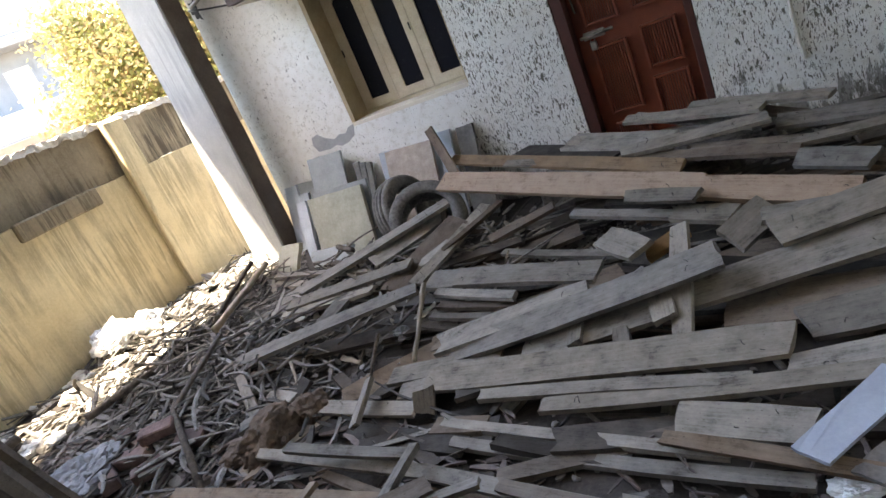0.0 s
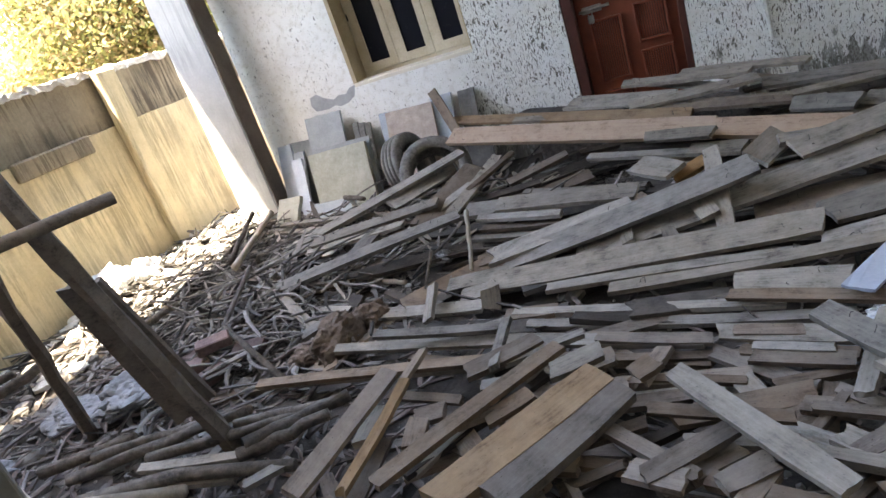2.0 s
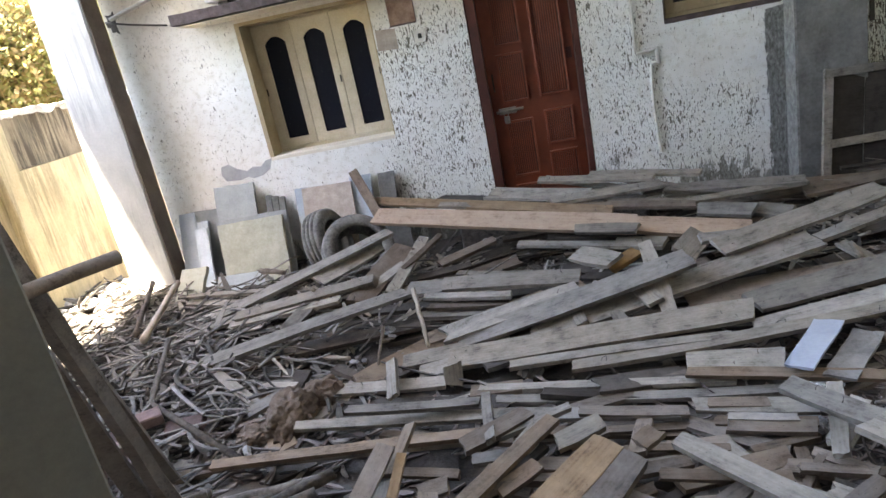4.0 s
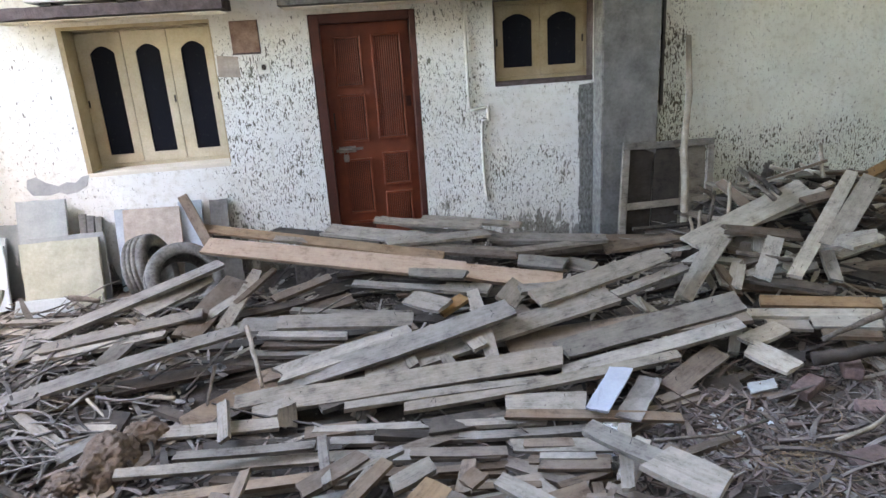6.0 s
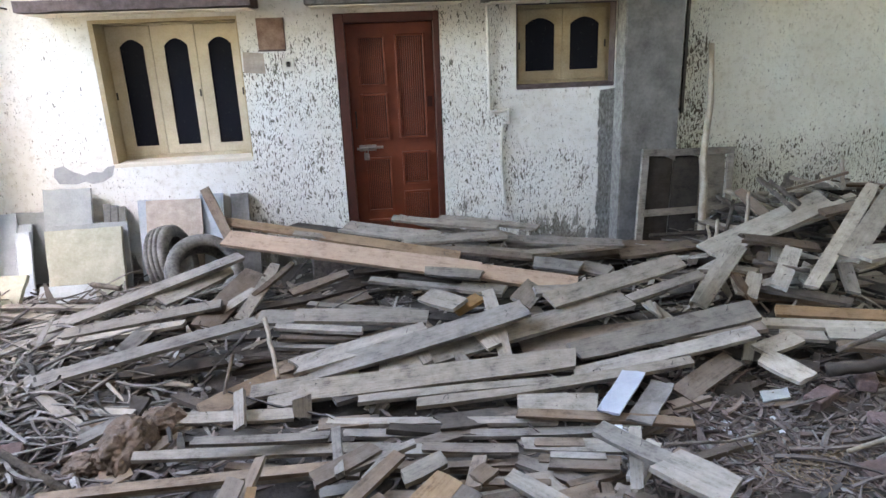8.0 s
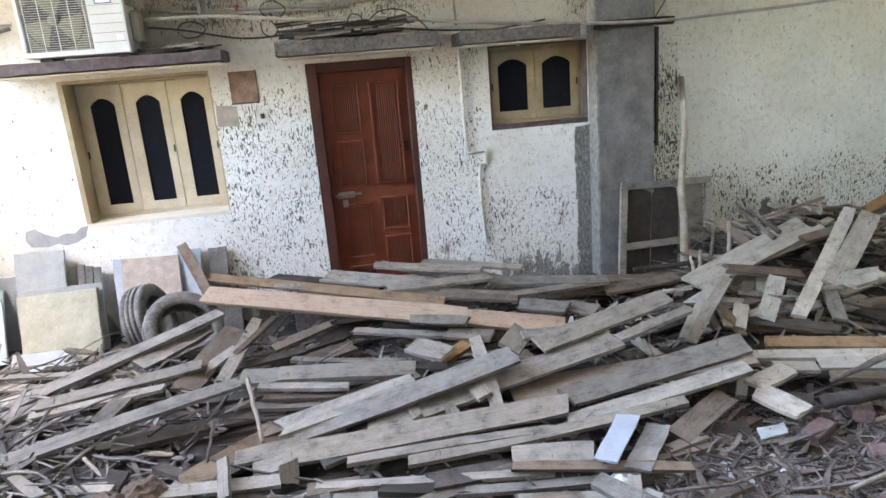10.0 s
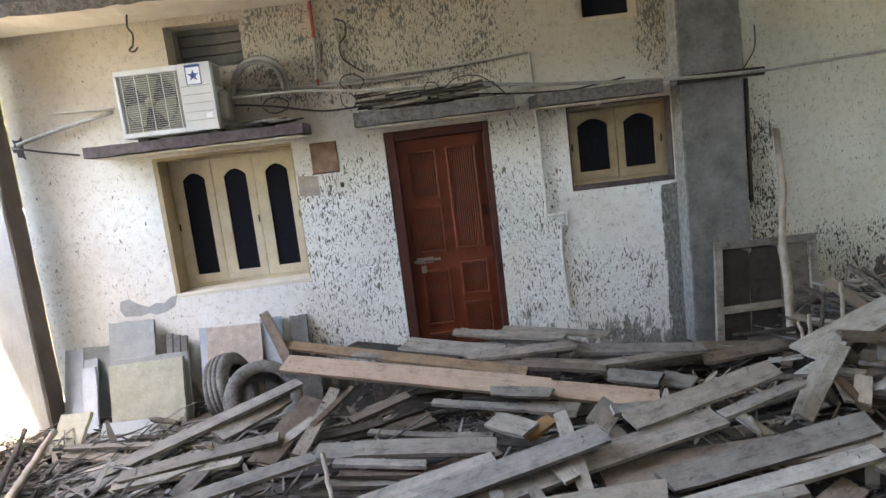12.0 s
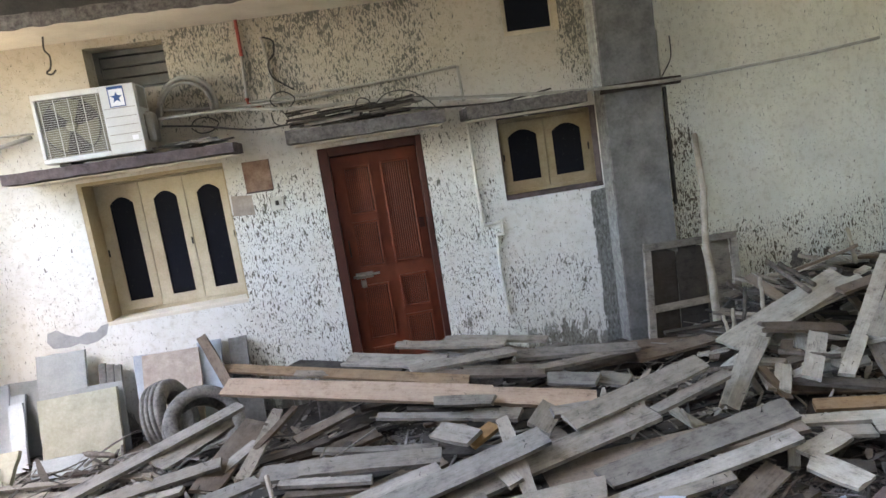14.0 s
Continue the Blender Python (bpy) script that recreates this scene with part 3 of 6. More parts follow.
def ground_z(x, y):
    p = Vector((x, y, 0))
    g = GROUND + 0.05 * noise.noise(p * 0.9) + 0.035 * noise.noise(p * 3.3)
    g += 0.34 * math.exp(-((x - 4.6) ** 2 / 1.8 + (y + 0.9) ** 2 / 1.0))
    return g + 0.10 * math.exp(-((x + 4.2) ** 2 / 0.3 + (y + 1.2) ** 2 / 2.0))


# ---- windows ----
def arch_panel(bm, x0, x1, z0, z1, y, depth, gx0, gx1, gz0, gz1, rise):
    """A shutter leaf: a board with an arched opening cut through."""
    n = 8
    arc = [(gx0 + (gx1 - gx0) * i / n, gz1 - rise + rise * math.sin(math.pi * i / n) ** 0.85) for i in range(n + 1)]
    inner = [(gx0, gz0)] + arc + [(gx1, gz0)]
    outer = [(x0, z0)] + [(x0 + (x1 - x0) * i / n, z1) for i in range(n + 1)] + [(x1, z0)]
    rows = []
    for yy in (y, y + depth):
        rows.append(([bm.verts.new((a, yy, b)) for a, b in outer], [bm.verts.new((a, yy, b)) for a, b in inner]))
    (fo, fi), (bo, bi) = rows
    m = len(fo)
    for k in range(m):
        j = (k + 1) % m
        bm.faces.new((fo[k], fo[j], fi[j], fi[k]))
        bm.faces.new((bo[k], bi[k], bi[j], bo[j]))
        bm.faces.new((fo[k], bo[k], bo[j], fo[j]))
        bm.faces.new((fi[k], fi[j], bi[j], bi[k]))
    return bm


def shutter_window(name, hole, y, leaves, label, paint, jamb, ledge_paint, sill_out):
    x0, x1, z0, z1 = hole
    win = thing(name, pose(0, 0, 0), label, "window", kind="structure")
    f = 0.045
    part("window_frame", boxes(((x0 + 0.003, y, z0 + 0.003), (x0 + f, y + 0.07, z1 - 0.003)), ((x1 - f, y, z0 + 0.003), (x1 - 0.003, y + 0.07, z1 - 0.003)),
                               ((x0 + f, y, z1 - f), (x1 - f, y + 0.07, z1 - 0.003)), ((x0 + f, y, z0 + 0.003), (x1 - f, y + 0.07, z0 + f)), bevel=0.004), paint, win)
    w = (x1 - x0 - 2 * f) / leaves
    for k in range(leaves):
        a, b = x0 + f + k * w + 0.004, x0 + f + (k + 1) * w - 0.004
        stile, lead = 0.075, 0.105 if leaves == 3 else 0.075
        leaf = part("shutter", arch_panel(bmesh.new(), a, b, z0 + f + 0.004, z1 - f - 0.004, y - 0.012, 0.035,
                                          a + lead, b - stile, z0 + f + 0.09, z1 - f - (0.125 if leaves == 3 else 0.085), 0.065), paint, win)
        part("pane", boxes(((a + lead - 0.01, y + 0.006, z0 + f + 0.08), (b - stile + 0.01, y + 0.012, z1 - f - 0.07))), "dark_glass", leaf, "dusty dark glass")
        hx = b - 0.012 if k else a + 0.012
        part("hinge", boxes(((hx - 0.008, y - 0.02, z0 + 0.45 * (z1 - z0)), (hx + 0.008, y - 0.0125, z0 + 0.45 * (z1 - z0) + 0.07)), bevel=0.002), "dark_iron", leaf)
    side = 0.042 if leaves == 3 else 0.012
    part("reveal", boxes(((x0 - 0.001, 0.004, z0), (x0 + side, y - 0.002, z1)), ((x1 - 0.012, 0.004, z0), (x1 + 0.001, y - 0.002, z1)),
                         ((x0 + side, 0.004, z1 - 0.7 * side), (x1 - 0.012, y - 0.002, z1 + 0.001))), jamb, win)
    part("sill", boxes(((x0 + 0.002, sill_out, z0 - 0.03), (x1 - 0.002, y, z0 + 0.012)), bevel=0.006), ledge_paint, win)
    return win


shutter_window("window_1", WIN, 0.265, 3, "three-leaf cream wooden window with arched dark panes", "cream_paint", "ochre_paint", "soffit_paint", -0.002)
# ochre frame and brown jambs carry the ledge's shade in their colour
shutter_window("window_2", WIN2, 0.15, 2, "small two-leaf wooden window, ochre darkened for ledge shade, arched dark panes", "ochre_paint", "ledge_brown", "ledge_brown", -0.012)

vent = thing("window_3", pose(0, 0, 0), "grey slatted vent high in the wall", "vent window", kind="structure")
x0, x1, z0, z1 = VENT
part("window_frame", boxes(((x0 + .002, 0.22, z0), (x0 + 0.05, 0.28, z1)), ((x1 - 0.05, 0.22, z0), (x1 - .002, 0.28, z1)), ((x0 + 0.05, 0.22, z1 - 0.05), (x1 - 0.05, 0.28, z1)), ((x0 + 0.05, 0.22, z0), (x1 - 0.05, 0.28, z0 + 0.05)), bevel=0.004), "louver_grey", vent)
for k in range(3):
    part("slat", boxes(((x0 + 0.052, 0.235, z0 + 0.055 + 0.098 * k), (x1 - 0.052, 0.265, z0 + 0.146 + 0.098 * k)), bevel=0.006), "louver_grey", vent)
part("backing", boxes(((x0 + 0.003, 0.285, z0 + 0.003), (x1 - 0.003, 0.305, z1 - 0.003))), "dark_iron", vent)
win3 = thing("window_4", pose(0, 0, 0), "small high window with dark empty pane", "window", kind="structure")
x0, x1, z0, z1 = WIN3
part("window_frame", boxes(((x0 + .002, 0.05, z0), (x0 + 0.05, 0.12, z1)), ((x1 - 0.07, 0.03, z0), (x1 - .002, 0.12, z1)), ((x0 + 0.05, 0.05, z0 + .002), (x1 - 0.07, 0.12, z0 + 0.05)), bevel=0.004), "cream_paint", win3)
part("pane", boxes(((x0 + 0.052, 0.08, z0 + 0.052), (x1 - 0.072, 0.088, z1))), "dark_glass", win3)

# ---- door ----
door = thing("door_1", pose(0, 0, 0), "red-brown panelled wooden door, closed and bolted", "door", kind="structure")
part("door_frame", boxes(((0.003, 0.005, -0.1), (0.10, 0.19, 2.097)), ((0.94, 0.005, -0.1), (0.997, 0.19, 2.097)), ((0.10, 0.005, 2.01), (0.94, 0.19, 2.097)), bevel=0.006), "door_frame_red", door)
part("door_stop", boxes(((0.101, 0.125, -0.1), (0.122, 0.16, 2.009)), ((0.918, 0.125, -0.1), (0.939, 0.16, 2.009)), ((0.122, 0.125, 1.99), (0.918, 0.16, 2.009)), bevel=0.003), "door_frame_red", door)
leaf = part("leaf", boxes(((0.101, 0.065, -0.08), (0.939, 0.10, 2.005)), bevel=0.004), "door_red", door)
leaf.location.y = 0.055


def door_panel(px0, px1, pz0, pz1):
    fr = 0.022
    pan = part("panel", boxes(((px0, 0.024, pz0), (px0 + fr, 0.064, pz1)), ((px1 - fr, 0.024, pz0), (px1, 0.064, pz1)),
                              ((px0 + fr, 0.024, pz0), (px1 - fr, 0.064, pz0 + fr)), ((px0 + fr, 0.024, pz1 - fr), (px1 - fr, 0.064, pz1)), bevel=0.005), "door_red", leaf)
    # thin plate in the darker frame red paints the shadow between the flutes
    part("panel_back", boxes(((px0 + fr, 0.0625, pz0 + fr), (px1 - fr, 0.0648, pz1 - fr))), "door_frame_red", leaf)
    n = 11
    w = (px1 - px0 - 2 * fr - 0.012) / n
    bm = bmesh.new()
    for i in range(n):
        a = px0 + fr + 0.006 + i * w
        add_box(bm, (a, 0.040, pz0 + fr + 0.005), (a + w * 0.58, 0.064, pz1 - fr - 0.005), 0.003)
    part("fluting", bm, "door_red", leaf)
    return pan


for spec in ((0.205, 0.475, 1.42, 1.89), (0.205, 0.475, 0.89, 1.35), (0.205, 0.475, 0.16, 0.72), (0.205, 0.475, -0.06, 0.08),
             (0.57, 0.86, 0.90, 1.90), (0.585, 0.86, 0.43, 0.765), (0.585, 0.86, 0.02, 0.36)):
    door_panel(*spec)
part("bolt", tube([(0.135, 0.035, 0.815), (0.40, 0.035, 0.825)], 0.013), "steel_dull", leaf, "steel sliding bolt", True)
part("bolt_plate", boxes(((0.16, 0.045, 0.79), (0.33, 0.063, 0.85)), bevel=0.003), "steel_dull", leaf)
part("padlock", boxes(((0.20, 0.012, 0.70), (0.255, 0.04, 0.775)), bevel=0.01), "steel_dull", leaf, "hanging steel padlock")
part("staple", tube([(0.21, 0.026, 0.775), (0.212, 0.026, 0.80), (0.227, 0.026, 0.815), (0.243, 0.026, 0.80), (0.245, 0.026, 0.775)], 0.005, 6), "steel_dull", leaf, "", True)
part("pull_handle", tube([(0.150, 0.062, 1.02), (0.150, 0.035, 1.04), (0.150, 0.035, 1.16), (0.150, 0.062, 1.18)], 0.008, 6), "dark_iron", leaf, "", True)
part("lock_plate", boxes(((0.865, 0.055, 1.20), (0.915, 0.0635, 1.30)), bevel=0.003), "door_frame_red", leaf)

# ---- ledges over the openings ----


def ledge(name, lx0, lx1, out, lz0, lz1, material, label, under=0.02):
    bm = boxes(((lx0, -out, lz0), (lx1, -0.003, lz1)))
    bmesh.ops.subdivide_edges(bm, edges=[e for e in bm.edges if e.calc_length() > 0.9], cuts=30)
    bmesh.ops.subdivide_edges(bm, edges=[e for e in bm.edges if e.calc_length() > 0.3], cuts=2)
    for v in bm.verts:
        if v.co.y < -0.05:
            v.co += noise.noise_vector(v.co * 11) * 0.009
    led = mesh_ob(name, bm, material)
    tagged(led, label, "ledge", kind="structure")
    part("underside", boxes(((lx0 + 0.03, -out + 0.03, lz0 - under), (lx1 - 0.03, -0.003, lz0 - 0.012))), "soffit_paint", led)
    return led


ledge("trim_ledge_1", -2.57, -0.66, 0.45, 2.165, 2.255, "ledge_brown", "dark brown concrete ledge over the window")
ledge("trim_ledge_2", -0.21, 1.20, 0.47, 2.16, 2.275, "cement_edge", "raw grey concrete ledge over the door")
ledge("trim_ledge_3", 1.40, 2.52, 0.45, 2.15, 2.255, "cement_edge", "raw grey concrete ledge over the small window")

# ---- planks ----
PLANK_TEXT = {
    "g": ("timber_grey", "weathered grey sawn plank lying on the scrap heap"),
    "l": ("timber_pale", "pale dusty grey plank on the heap by the wall"),
    "b": ("timber_brown", "dusty brown sawn plank lying on the scrap heap"),
    "p": ("timber_pink", "long pinkish pine plank laid across the heap"),
    "o": ("timber_orange", "fresh orange-toned sawn plank among grey scrap"),
    "d": ("timber_dark", "dark old timber lying in the scrap heap"),
}


def plank_mesh(length, width, thick, seed):
    """A sawn board along x, its top at z = 0: bowed a little, edges nicked, ends split or askew."""
    rng = random.Random(seed)
    n = max(3, min(10, int(length / 0.16)))
    bow, twist, side = rng.uniform(-1, 1) * 0.008 * length, rng.uniform(-1, 1) * 0.012, rng.uniform(-1, 1) * 0.006 * length
    skew = [rng.uniform(-0.25, 0.25) * width, rng.uniform(-0.25, 0.25) * width]
    split = rng.random() < 0.15
    bm = bmesh.new()
    rings = []
    for i in range(n + 1):
        u = i / n
        ring = []
        w = width * (1 - (0.14 * rng.random() if i in (0, n) else 0.03 * rng.random()))
        for yy, zz in ((-0.5, 0), (-0.17, 0), (0.17, 0), (0.5, 0), (0.5, -1), (0.17, -1), (-0.17, -1), (-0.5, -1)):
            px = (u - 0.5) * length
            if i == 0:
                px += skew[0] * yy + (0.05 * length * rng.random() if split and yy in (-0.17, 0.17) else 0) + rng.uniform(0, 0.012)
            if i == n:
                px += skew[1] * yy - rng.uniform(0, 0.012)
            py = yy * w + side * 4 * u * (1 - u) + rng.uniform(-0.0015, 0.0015)
            pz = zz * thick + bow * 4 * u * (1 - u) + twist * (u - 0.5) * yy * width * 6 + rng.uniform(-0.0012, 0.0012)
            ring.append(bm.verts.new((px, py, pz)))
        rings.append(ring)
    for a, b in zip(rings, rings[1:]):
        for k in range(8):
            bm.faces.new((a[k], a[(k + 1) % 8], b[(k + 1) % 8], b[k]))
    for r in (rings[0], rings[-1]):
        bm.faces.new((r[0], r[1], r[6], r[7])), bm.faces.new((r[1], r[2], r[5], r[6])), bm.faces.new((r[2], r[3], r[4], r[5]))
    return bm


COUNT = [0]
bm = tube([(0, 0, -0.01), (0, 0, 0.010), (0.003, 0, 0.018), (0.010, 0.001, 0.022)], 0.0016, 5)
NAIL = bpy.data.meshes.new("nail")
bm.to_mesh(NAIL)
bm.free()
NAIL.materials.append(MATS["dark_iron"])


def plank(x1, y1, z1, x2, y2, z2, width, roll=10.0, tone="g", thick=0.027, name="plank", label=""):
    """One board from end to end along the middle of its top; roll tips its face towards the yard."""
    COUNT[0] += 1
    a, b = Vector((x1, y1, z1)), Vector((x2, y2, z2))
    if a.x > b.x:
        a, b = b, a
    ax = (b - a).normalized()
    side = Vector((0, 0, 1)).cross(ax).normalized()
    side = Matrix.Rotation(radians(roll), 3, ax) @ side
    up = ax.cross(side)
    m = Matrix((ax, side, up)).transposed().to_4x4()
    m.translation = (a + b) / 2
    mat, text = PLANK_TEXT[tone]
    ob = mesh_ob(name, plank_mesh((b - a).length, width, thick, COUNT[0]), mat)
    ob.matrix_world = m
    length = (b - a).length
    if name == "plank" and width > 0.075 and length > 0.35 and COUNT[0] < 150:
        rng = random.Random(900 + COUNT[0])
        for k in range(2 if length < 0.8 else 4):
            nail = new("nail", NAIL)
            nail.parent = ob
            side_x = (-1, 1)[k % 2] * (0.5 * length - rng.uniform(0.05, 0.22))
            nail.matrix_local = pose(side_x, rng.uniform(-0.3, 0.3) * width, rng.uniform(-0.003, 0.004), rng.uniform(-40, 40), rng.uniform(-40, 40), rng.uniform(0, 360))
    return tagged(ob, label or text, "plank", "scrap planks")


def board_matrix(a, b, roll):
    """Stands a board's own axes on the line between two points."""
    if a.x > b.x:
        a, b = b, a
    ax = (b - a).normalized()
    side = Matrix.Rotation(radians(roll), 3, ax) @ Vector((0, 0, 1)).cross(ax).normalized()
    m = Matrix((ax, side, ax.cross(side))).transposed().to_4x4()
    m.translation = (a + b) / 2
    return m


def joined_boards(name, specs, material, label):
    """Many boards that nobody could count, in one mesh."""
    verts, faces = [], []
    for k, (a, b, width, roll, thick) in enumerate(specs):
        bm = plank_mesh((b - a).length, width, thick, 5000 + 37 * k + len(specs))
        bm.transform(board_matrix(a, b, roll))
        bmesh.ops.recalc_face_normals(bm, faces=bm.faces[:])
        bm.verts.index_update()
        base = len(verts)
        verts += [v.co.copy() for v in bm.verts]
        faces += [[base + v.index for v in f.verts] for f in bm.faces]
        bm.free()
    me = bpy.data.meshes.new(name)
    me.from_pydata(verts, [], faces)
    me.materials.append(MATS[material])
    return tagged(new(name, me), label, "boards", kind="stuff")


def pole(points, radius, material="bark", label="rough round stick lying in the heap", taper=0.8, name="stick"):
    COUNT[0] += 1
    pts = [Vector(p) for p in points]
    if len(pts) == 2:
        pts = bent(pts[0], pts[1], 0.0, 7, 0.25 * radius, COUNT[0])
    c = sum(pts, Vector()) / len(pts)
    ob = mesh_ob(name, tube([p - c for p in pts], radius, 8, taper, 0.16, COUNT[0]), material, None, True)
    ob.location = c
    return tagged(ob, label, "stick", "loose sticks")


# boards on the doorstep
plank(0.424, -0.483, 0.240, 1.356, -0.966, 0.220, 0.114, 10, 'g')
plank(0.880, -0.502, 0.220, 1.715, -1.014, 0.200, 0.091, 10, 'g')
plank(-0.034, -0.470, 0.190, 0.797, -1.042, 0.180, 0.210, 10, 'g')
plank(0.496, -1.132, 0.200, 1.382, -1.142, 0.200, 0.129, 10, 'g')
plank(-0.577, -0.153, 0.140, 0.450, -0.955, 0.140, 0.192, 5, 'd')
plank(0.445, -1.071, 0.140, 1.522, -1.589, 0.120, 0.096, 10, 'b')
plank(1.400, -1.035, 0.120, 2.379, -1.333, 0.100, 0.149, 10, 'g')
plank(1.444, -1.413, 0.100, 2.396, -1.289, 0.080, 0.089, 10, 'g')
plank(2.360, -1.319, 0.000, 3.065, -1.251, 0.020, 0.152, 10, 'b')
plank(1.486, -1.738, 0.130, 1.806, -1.955, 0.130, 0.123, 25, 'g')
plank(1.835, -1.822, 0.100, 2.010, -2.020, 0.100, 0.143, 15, 'g')
plank(-1.221, -0.171, 0.240, 0.927, -1.560, 0.160, 0.113, 20, 'o')
plank(-1.077, -0.734, 0.220, 1.054, -1.838, 0.120, 0.167, 35, 'p', 0.04)
plank(1.028, -1.831, 0.120, 1.730, -2.127, 0.060, 0.143, 35, 'p', 0.04)
plank(0.612, -1.765, 0.130, 1.034, -1.962, 0.130, 0.087, 30, 'g')
plank(0.187, -1.497, 0.000, 0.982, -1.894, 0.000, 0.074, 10, 'g')
plank(0.875, -1.894, 0.030, 1.193, -2.052, 0.030, 0.141, 10, 'g')
plank(0.417, -1.510, 0.020, 1.120, -1.733, 0.000, 0.069, 10, 'd')
# more boards fanned over the doorstep
plank(0.486, -0.420, 0.231, 1.280, -0.850, 0.073, 0.090, 12, 'g', 0.024)
plank(0.879, -0.400, 0.188, 1.583, -0.850, 0.056, 0.080, 12, 'b', 0.024)
plank(-0.016, -0.500, 0.202, 0.804, -0.950, 0.102, 0.120, 12, 'g', 0.024)
plank(0.893, -1.200, 0.141, 1.751, -1.250, 0.014, 0.070, 12, 'b', 0.024)
plank(1.426, -0.950, 0.046, 2.557, -0.850, -0.068, 0.100, 12, 'g', 0.024)
plank(1.482, -1.200, 0.031, 2.603, -1.000, -0.074, 0.070, 12, 'b', 0.024)
plank(1.771, -1.300, -0.000, 3.172, -1.100, -0.054, 0.090, 12, 'b', 0.024)
plank(1.295, -0.750, 0.021, 2.004, -0.550, -0.032, 0.060, 12, 'g', 0.024)
plank(-0.479, -0.750, 0.228, 0.301, -1.000, 0.141, 0.080, 12, 'g', 0.024)

# middle of the heap
plank(-0.602, -2.124, 0.000, -0.281, -2.231, 0.020, 0.169, 10, 'g')
plank(-0.336, -2.243, 0.040, 0.582, -2.436, 0.030, 0.145, 15, 'g')
plank(-0.466, -2.309, -0.000, 0.139, -2.517, 0.010, 0.064, 10, 'g')
plank(-0.445, -2.377, -0.050, 0.114, -2.505, -0.050, 0.057, 10, 'b')
plank(-0.499, -2.391, -0.100, -0.048, -2.499, -0.100, 0.062, 10, 'g')
plank(-0.434, -2.424, -0.150, -0.129, -2.480, -0.150, 0.055, 10, 'd')
plank(0.575, -2.211, 0.110, 0.807, -2.434, 0.100, 0.154, 20, 'g')
plank(0.779, -2.300, 0.000, 0.978, -2.205, 0.060, 0.105, 10, 'o')
plank(1.202, -2.499, 0.100, 1.375, -2.275, 0.140, 0.163, 20, 'g')
plank(1.331, -2.374, 0.140, 1.635, -2.299, 0.100, 0.107, 10, 'g')
plank(-1.026, -1.992, -0.100, -0.742, -1.249, 0.050, 0.207, 15, 'b')
plank(-0.733, -2.104, -0.020, -0.615, -1.015, 0.030, 0.094, 15, 'g')
plank(-0.712, -1.692, 0.000, -0.461, -1.073, 0.050, 0.050, 10, 'b')
plank(-0.694, -1.684, -0.100, -0.185, -1.528, -0.100, 0.085, 10, 'd')
plank(-0.457, -1.468, -0.080, 0.008, -1.283, 0.000, 0.104, 10, 'b')
plank(-0.313, -1.623, -0.120, 0.598, -1.973, -0.120, 0.061, 10, 'g')
plank(-0.334, -2.708, -0.120, 0.564, -2.592, 0.020, 0.162, 12, 'g')
plank(-0.235, -2.748, -0.150, 1.189, -2.731, 0.170, 0.158, 20, 'g')
plank(0.225, -2.829, -0.140, 1.917, -2.608, 0.120, 0.177, 15, 'g')
plank(1.378, -2.574, 0.140, 2.405, -2.339, 0.270, 0.155, 20, 'g')
plank(1.917, -2.608, 0.120, 2.538, -2.400, 0.180, 0.086, 10, 'g')
plank(0.892, -2.674, 0.020, 0.949, -2.909, 0.000, 0.106, 15, 'g')
plank(0.498, -2.711, -0.060, 0.531, -2.914, -0.070, 0.071, 15, 'g')
plank(0.727, -2.829, -0.060, 0.770, -3.014, -0.100, 0.077, 15, 'g')
plank(0.994, -2.406, 0.180, 1.008, -2.957, -0.060, 0.095, 15, 'g')
plank(-0.263, -2.981, -0.150, 1.414, -3.082, -0.030, 0.153, 22, 'g')
plank(0.089, -3.118, -0.160, 1.261, -3.190, -0.110, 0.064, 10, 'g')
plank(0.427, -3.216, -0.160, 2.079, -3.220, -0.040, 0.079, 12, 'g')
plank(-0.565, -2.876, -0.180, 0.101, -2.821, -0.160, 0.131, 10, 'g')
plank(-0.449, -2.996, -0.200, -0.234, -2.982, -0.180, 0.125, 10, 'g')
plank(-0.226, -3.143, -0.240, -0.224, -3.080, -0.130, 0.109, 20, 'g')
plank(1.436, -2.952, -0.060, 2.690, -2.845, 0.080, 0.185, 15, 'g')
plank(1.374, -3.153, -0.100, 2.552, -3.083, 0.040, 0.113, 12, 'g')
plank(1.147, -2.721, -0.100, 2.675, -2.909, 0.030, 0.249, 8, 'b')
plank(1.931, -3.384, -0.170, 2.385, -3.138, -0.100, 0.138, 20, 'b')
plank(1.841, -3.436, -0.200, 2.099, -3.386, -0.180, 0.064, 10, 'b')
plank(-0.090, -3.220, -0.220, 1.186, -3.477, -0.190, 0.053, 10, 'g')
plank(-0.137, -3.234, -0.230, 0.165, -3.245, -0.220, 0.115, 0, 'b')
plank(0.009, -3.341, -0.230, 1.428, -3.585, -0.210, 0.059, 10, 'g')
plank(0.996, -3.317, -0.160, 1.445, -3.398, -0.160, 0.144, 15, 'g')
plank(0.959, -3.446, -0.140, 1.872, -3.677, -0.160, 0.055, 25, 'b')
plank(0.161, -3.111, -0.260, 0.231, -3.016, -0.240, 0.123, 5, 'g')
plank(0.931, -3.138, -0.240, 0.944, -3.323, -0.240, 0.061, 5, 'g')
plank(-0.728, -3.548, -0.060, -0.037, -3.555, -0.100, 0.051, 15, 'g')
plank(-1.066, -3.465, -0.170, 0.057, -3.609, -0.150, 0.060, 20, 'g')
plank(0.028, -3.603, -0.150, 0.865, -3.794, -0.130, 0.065, 20, 'g')
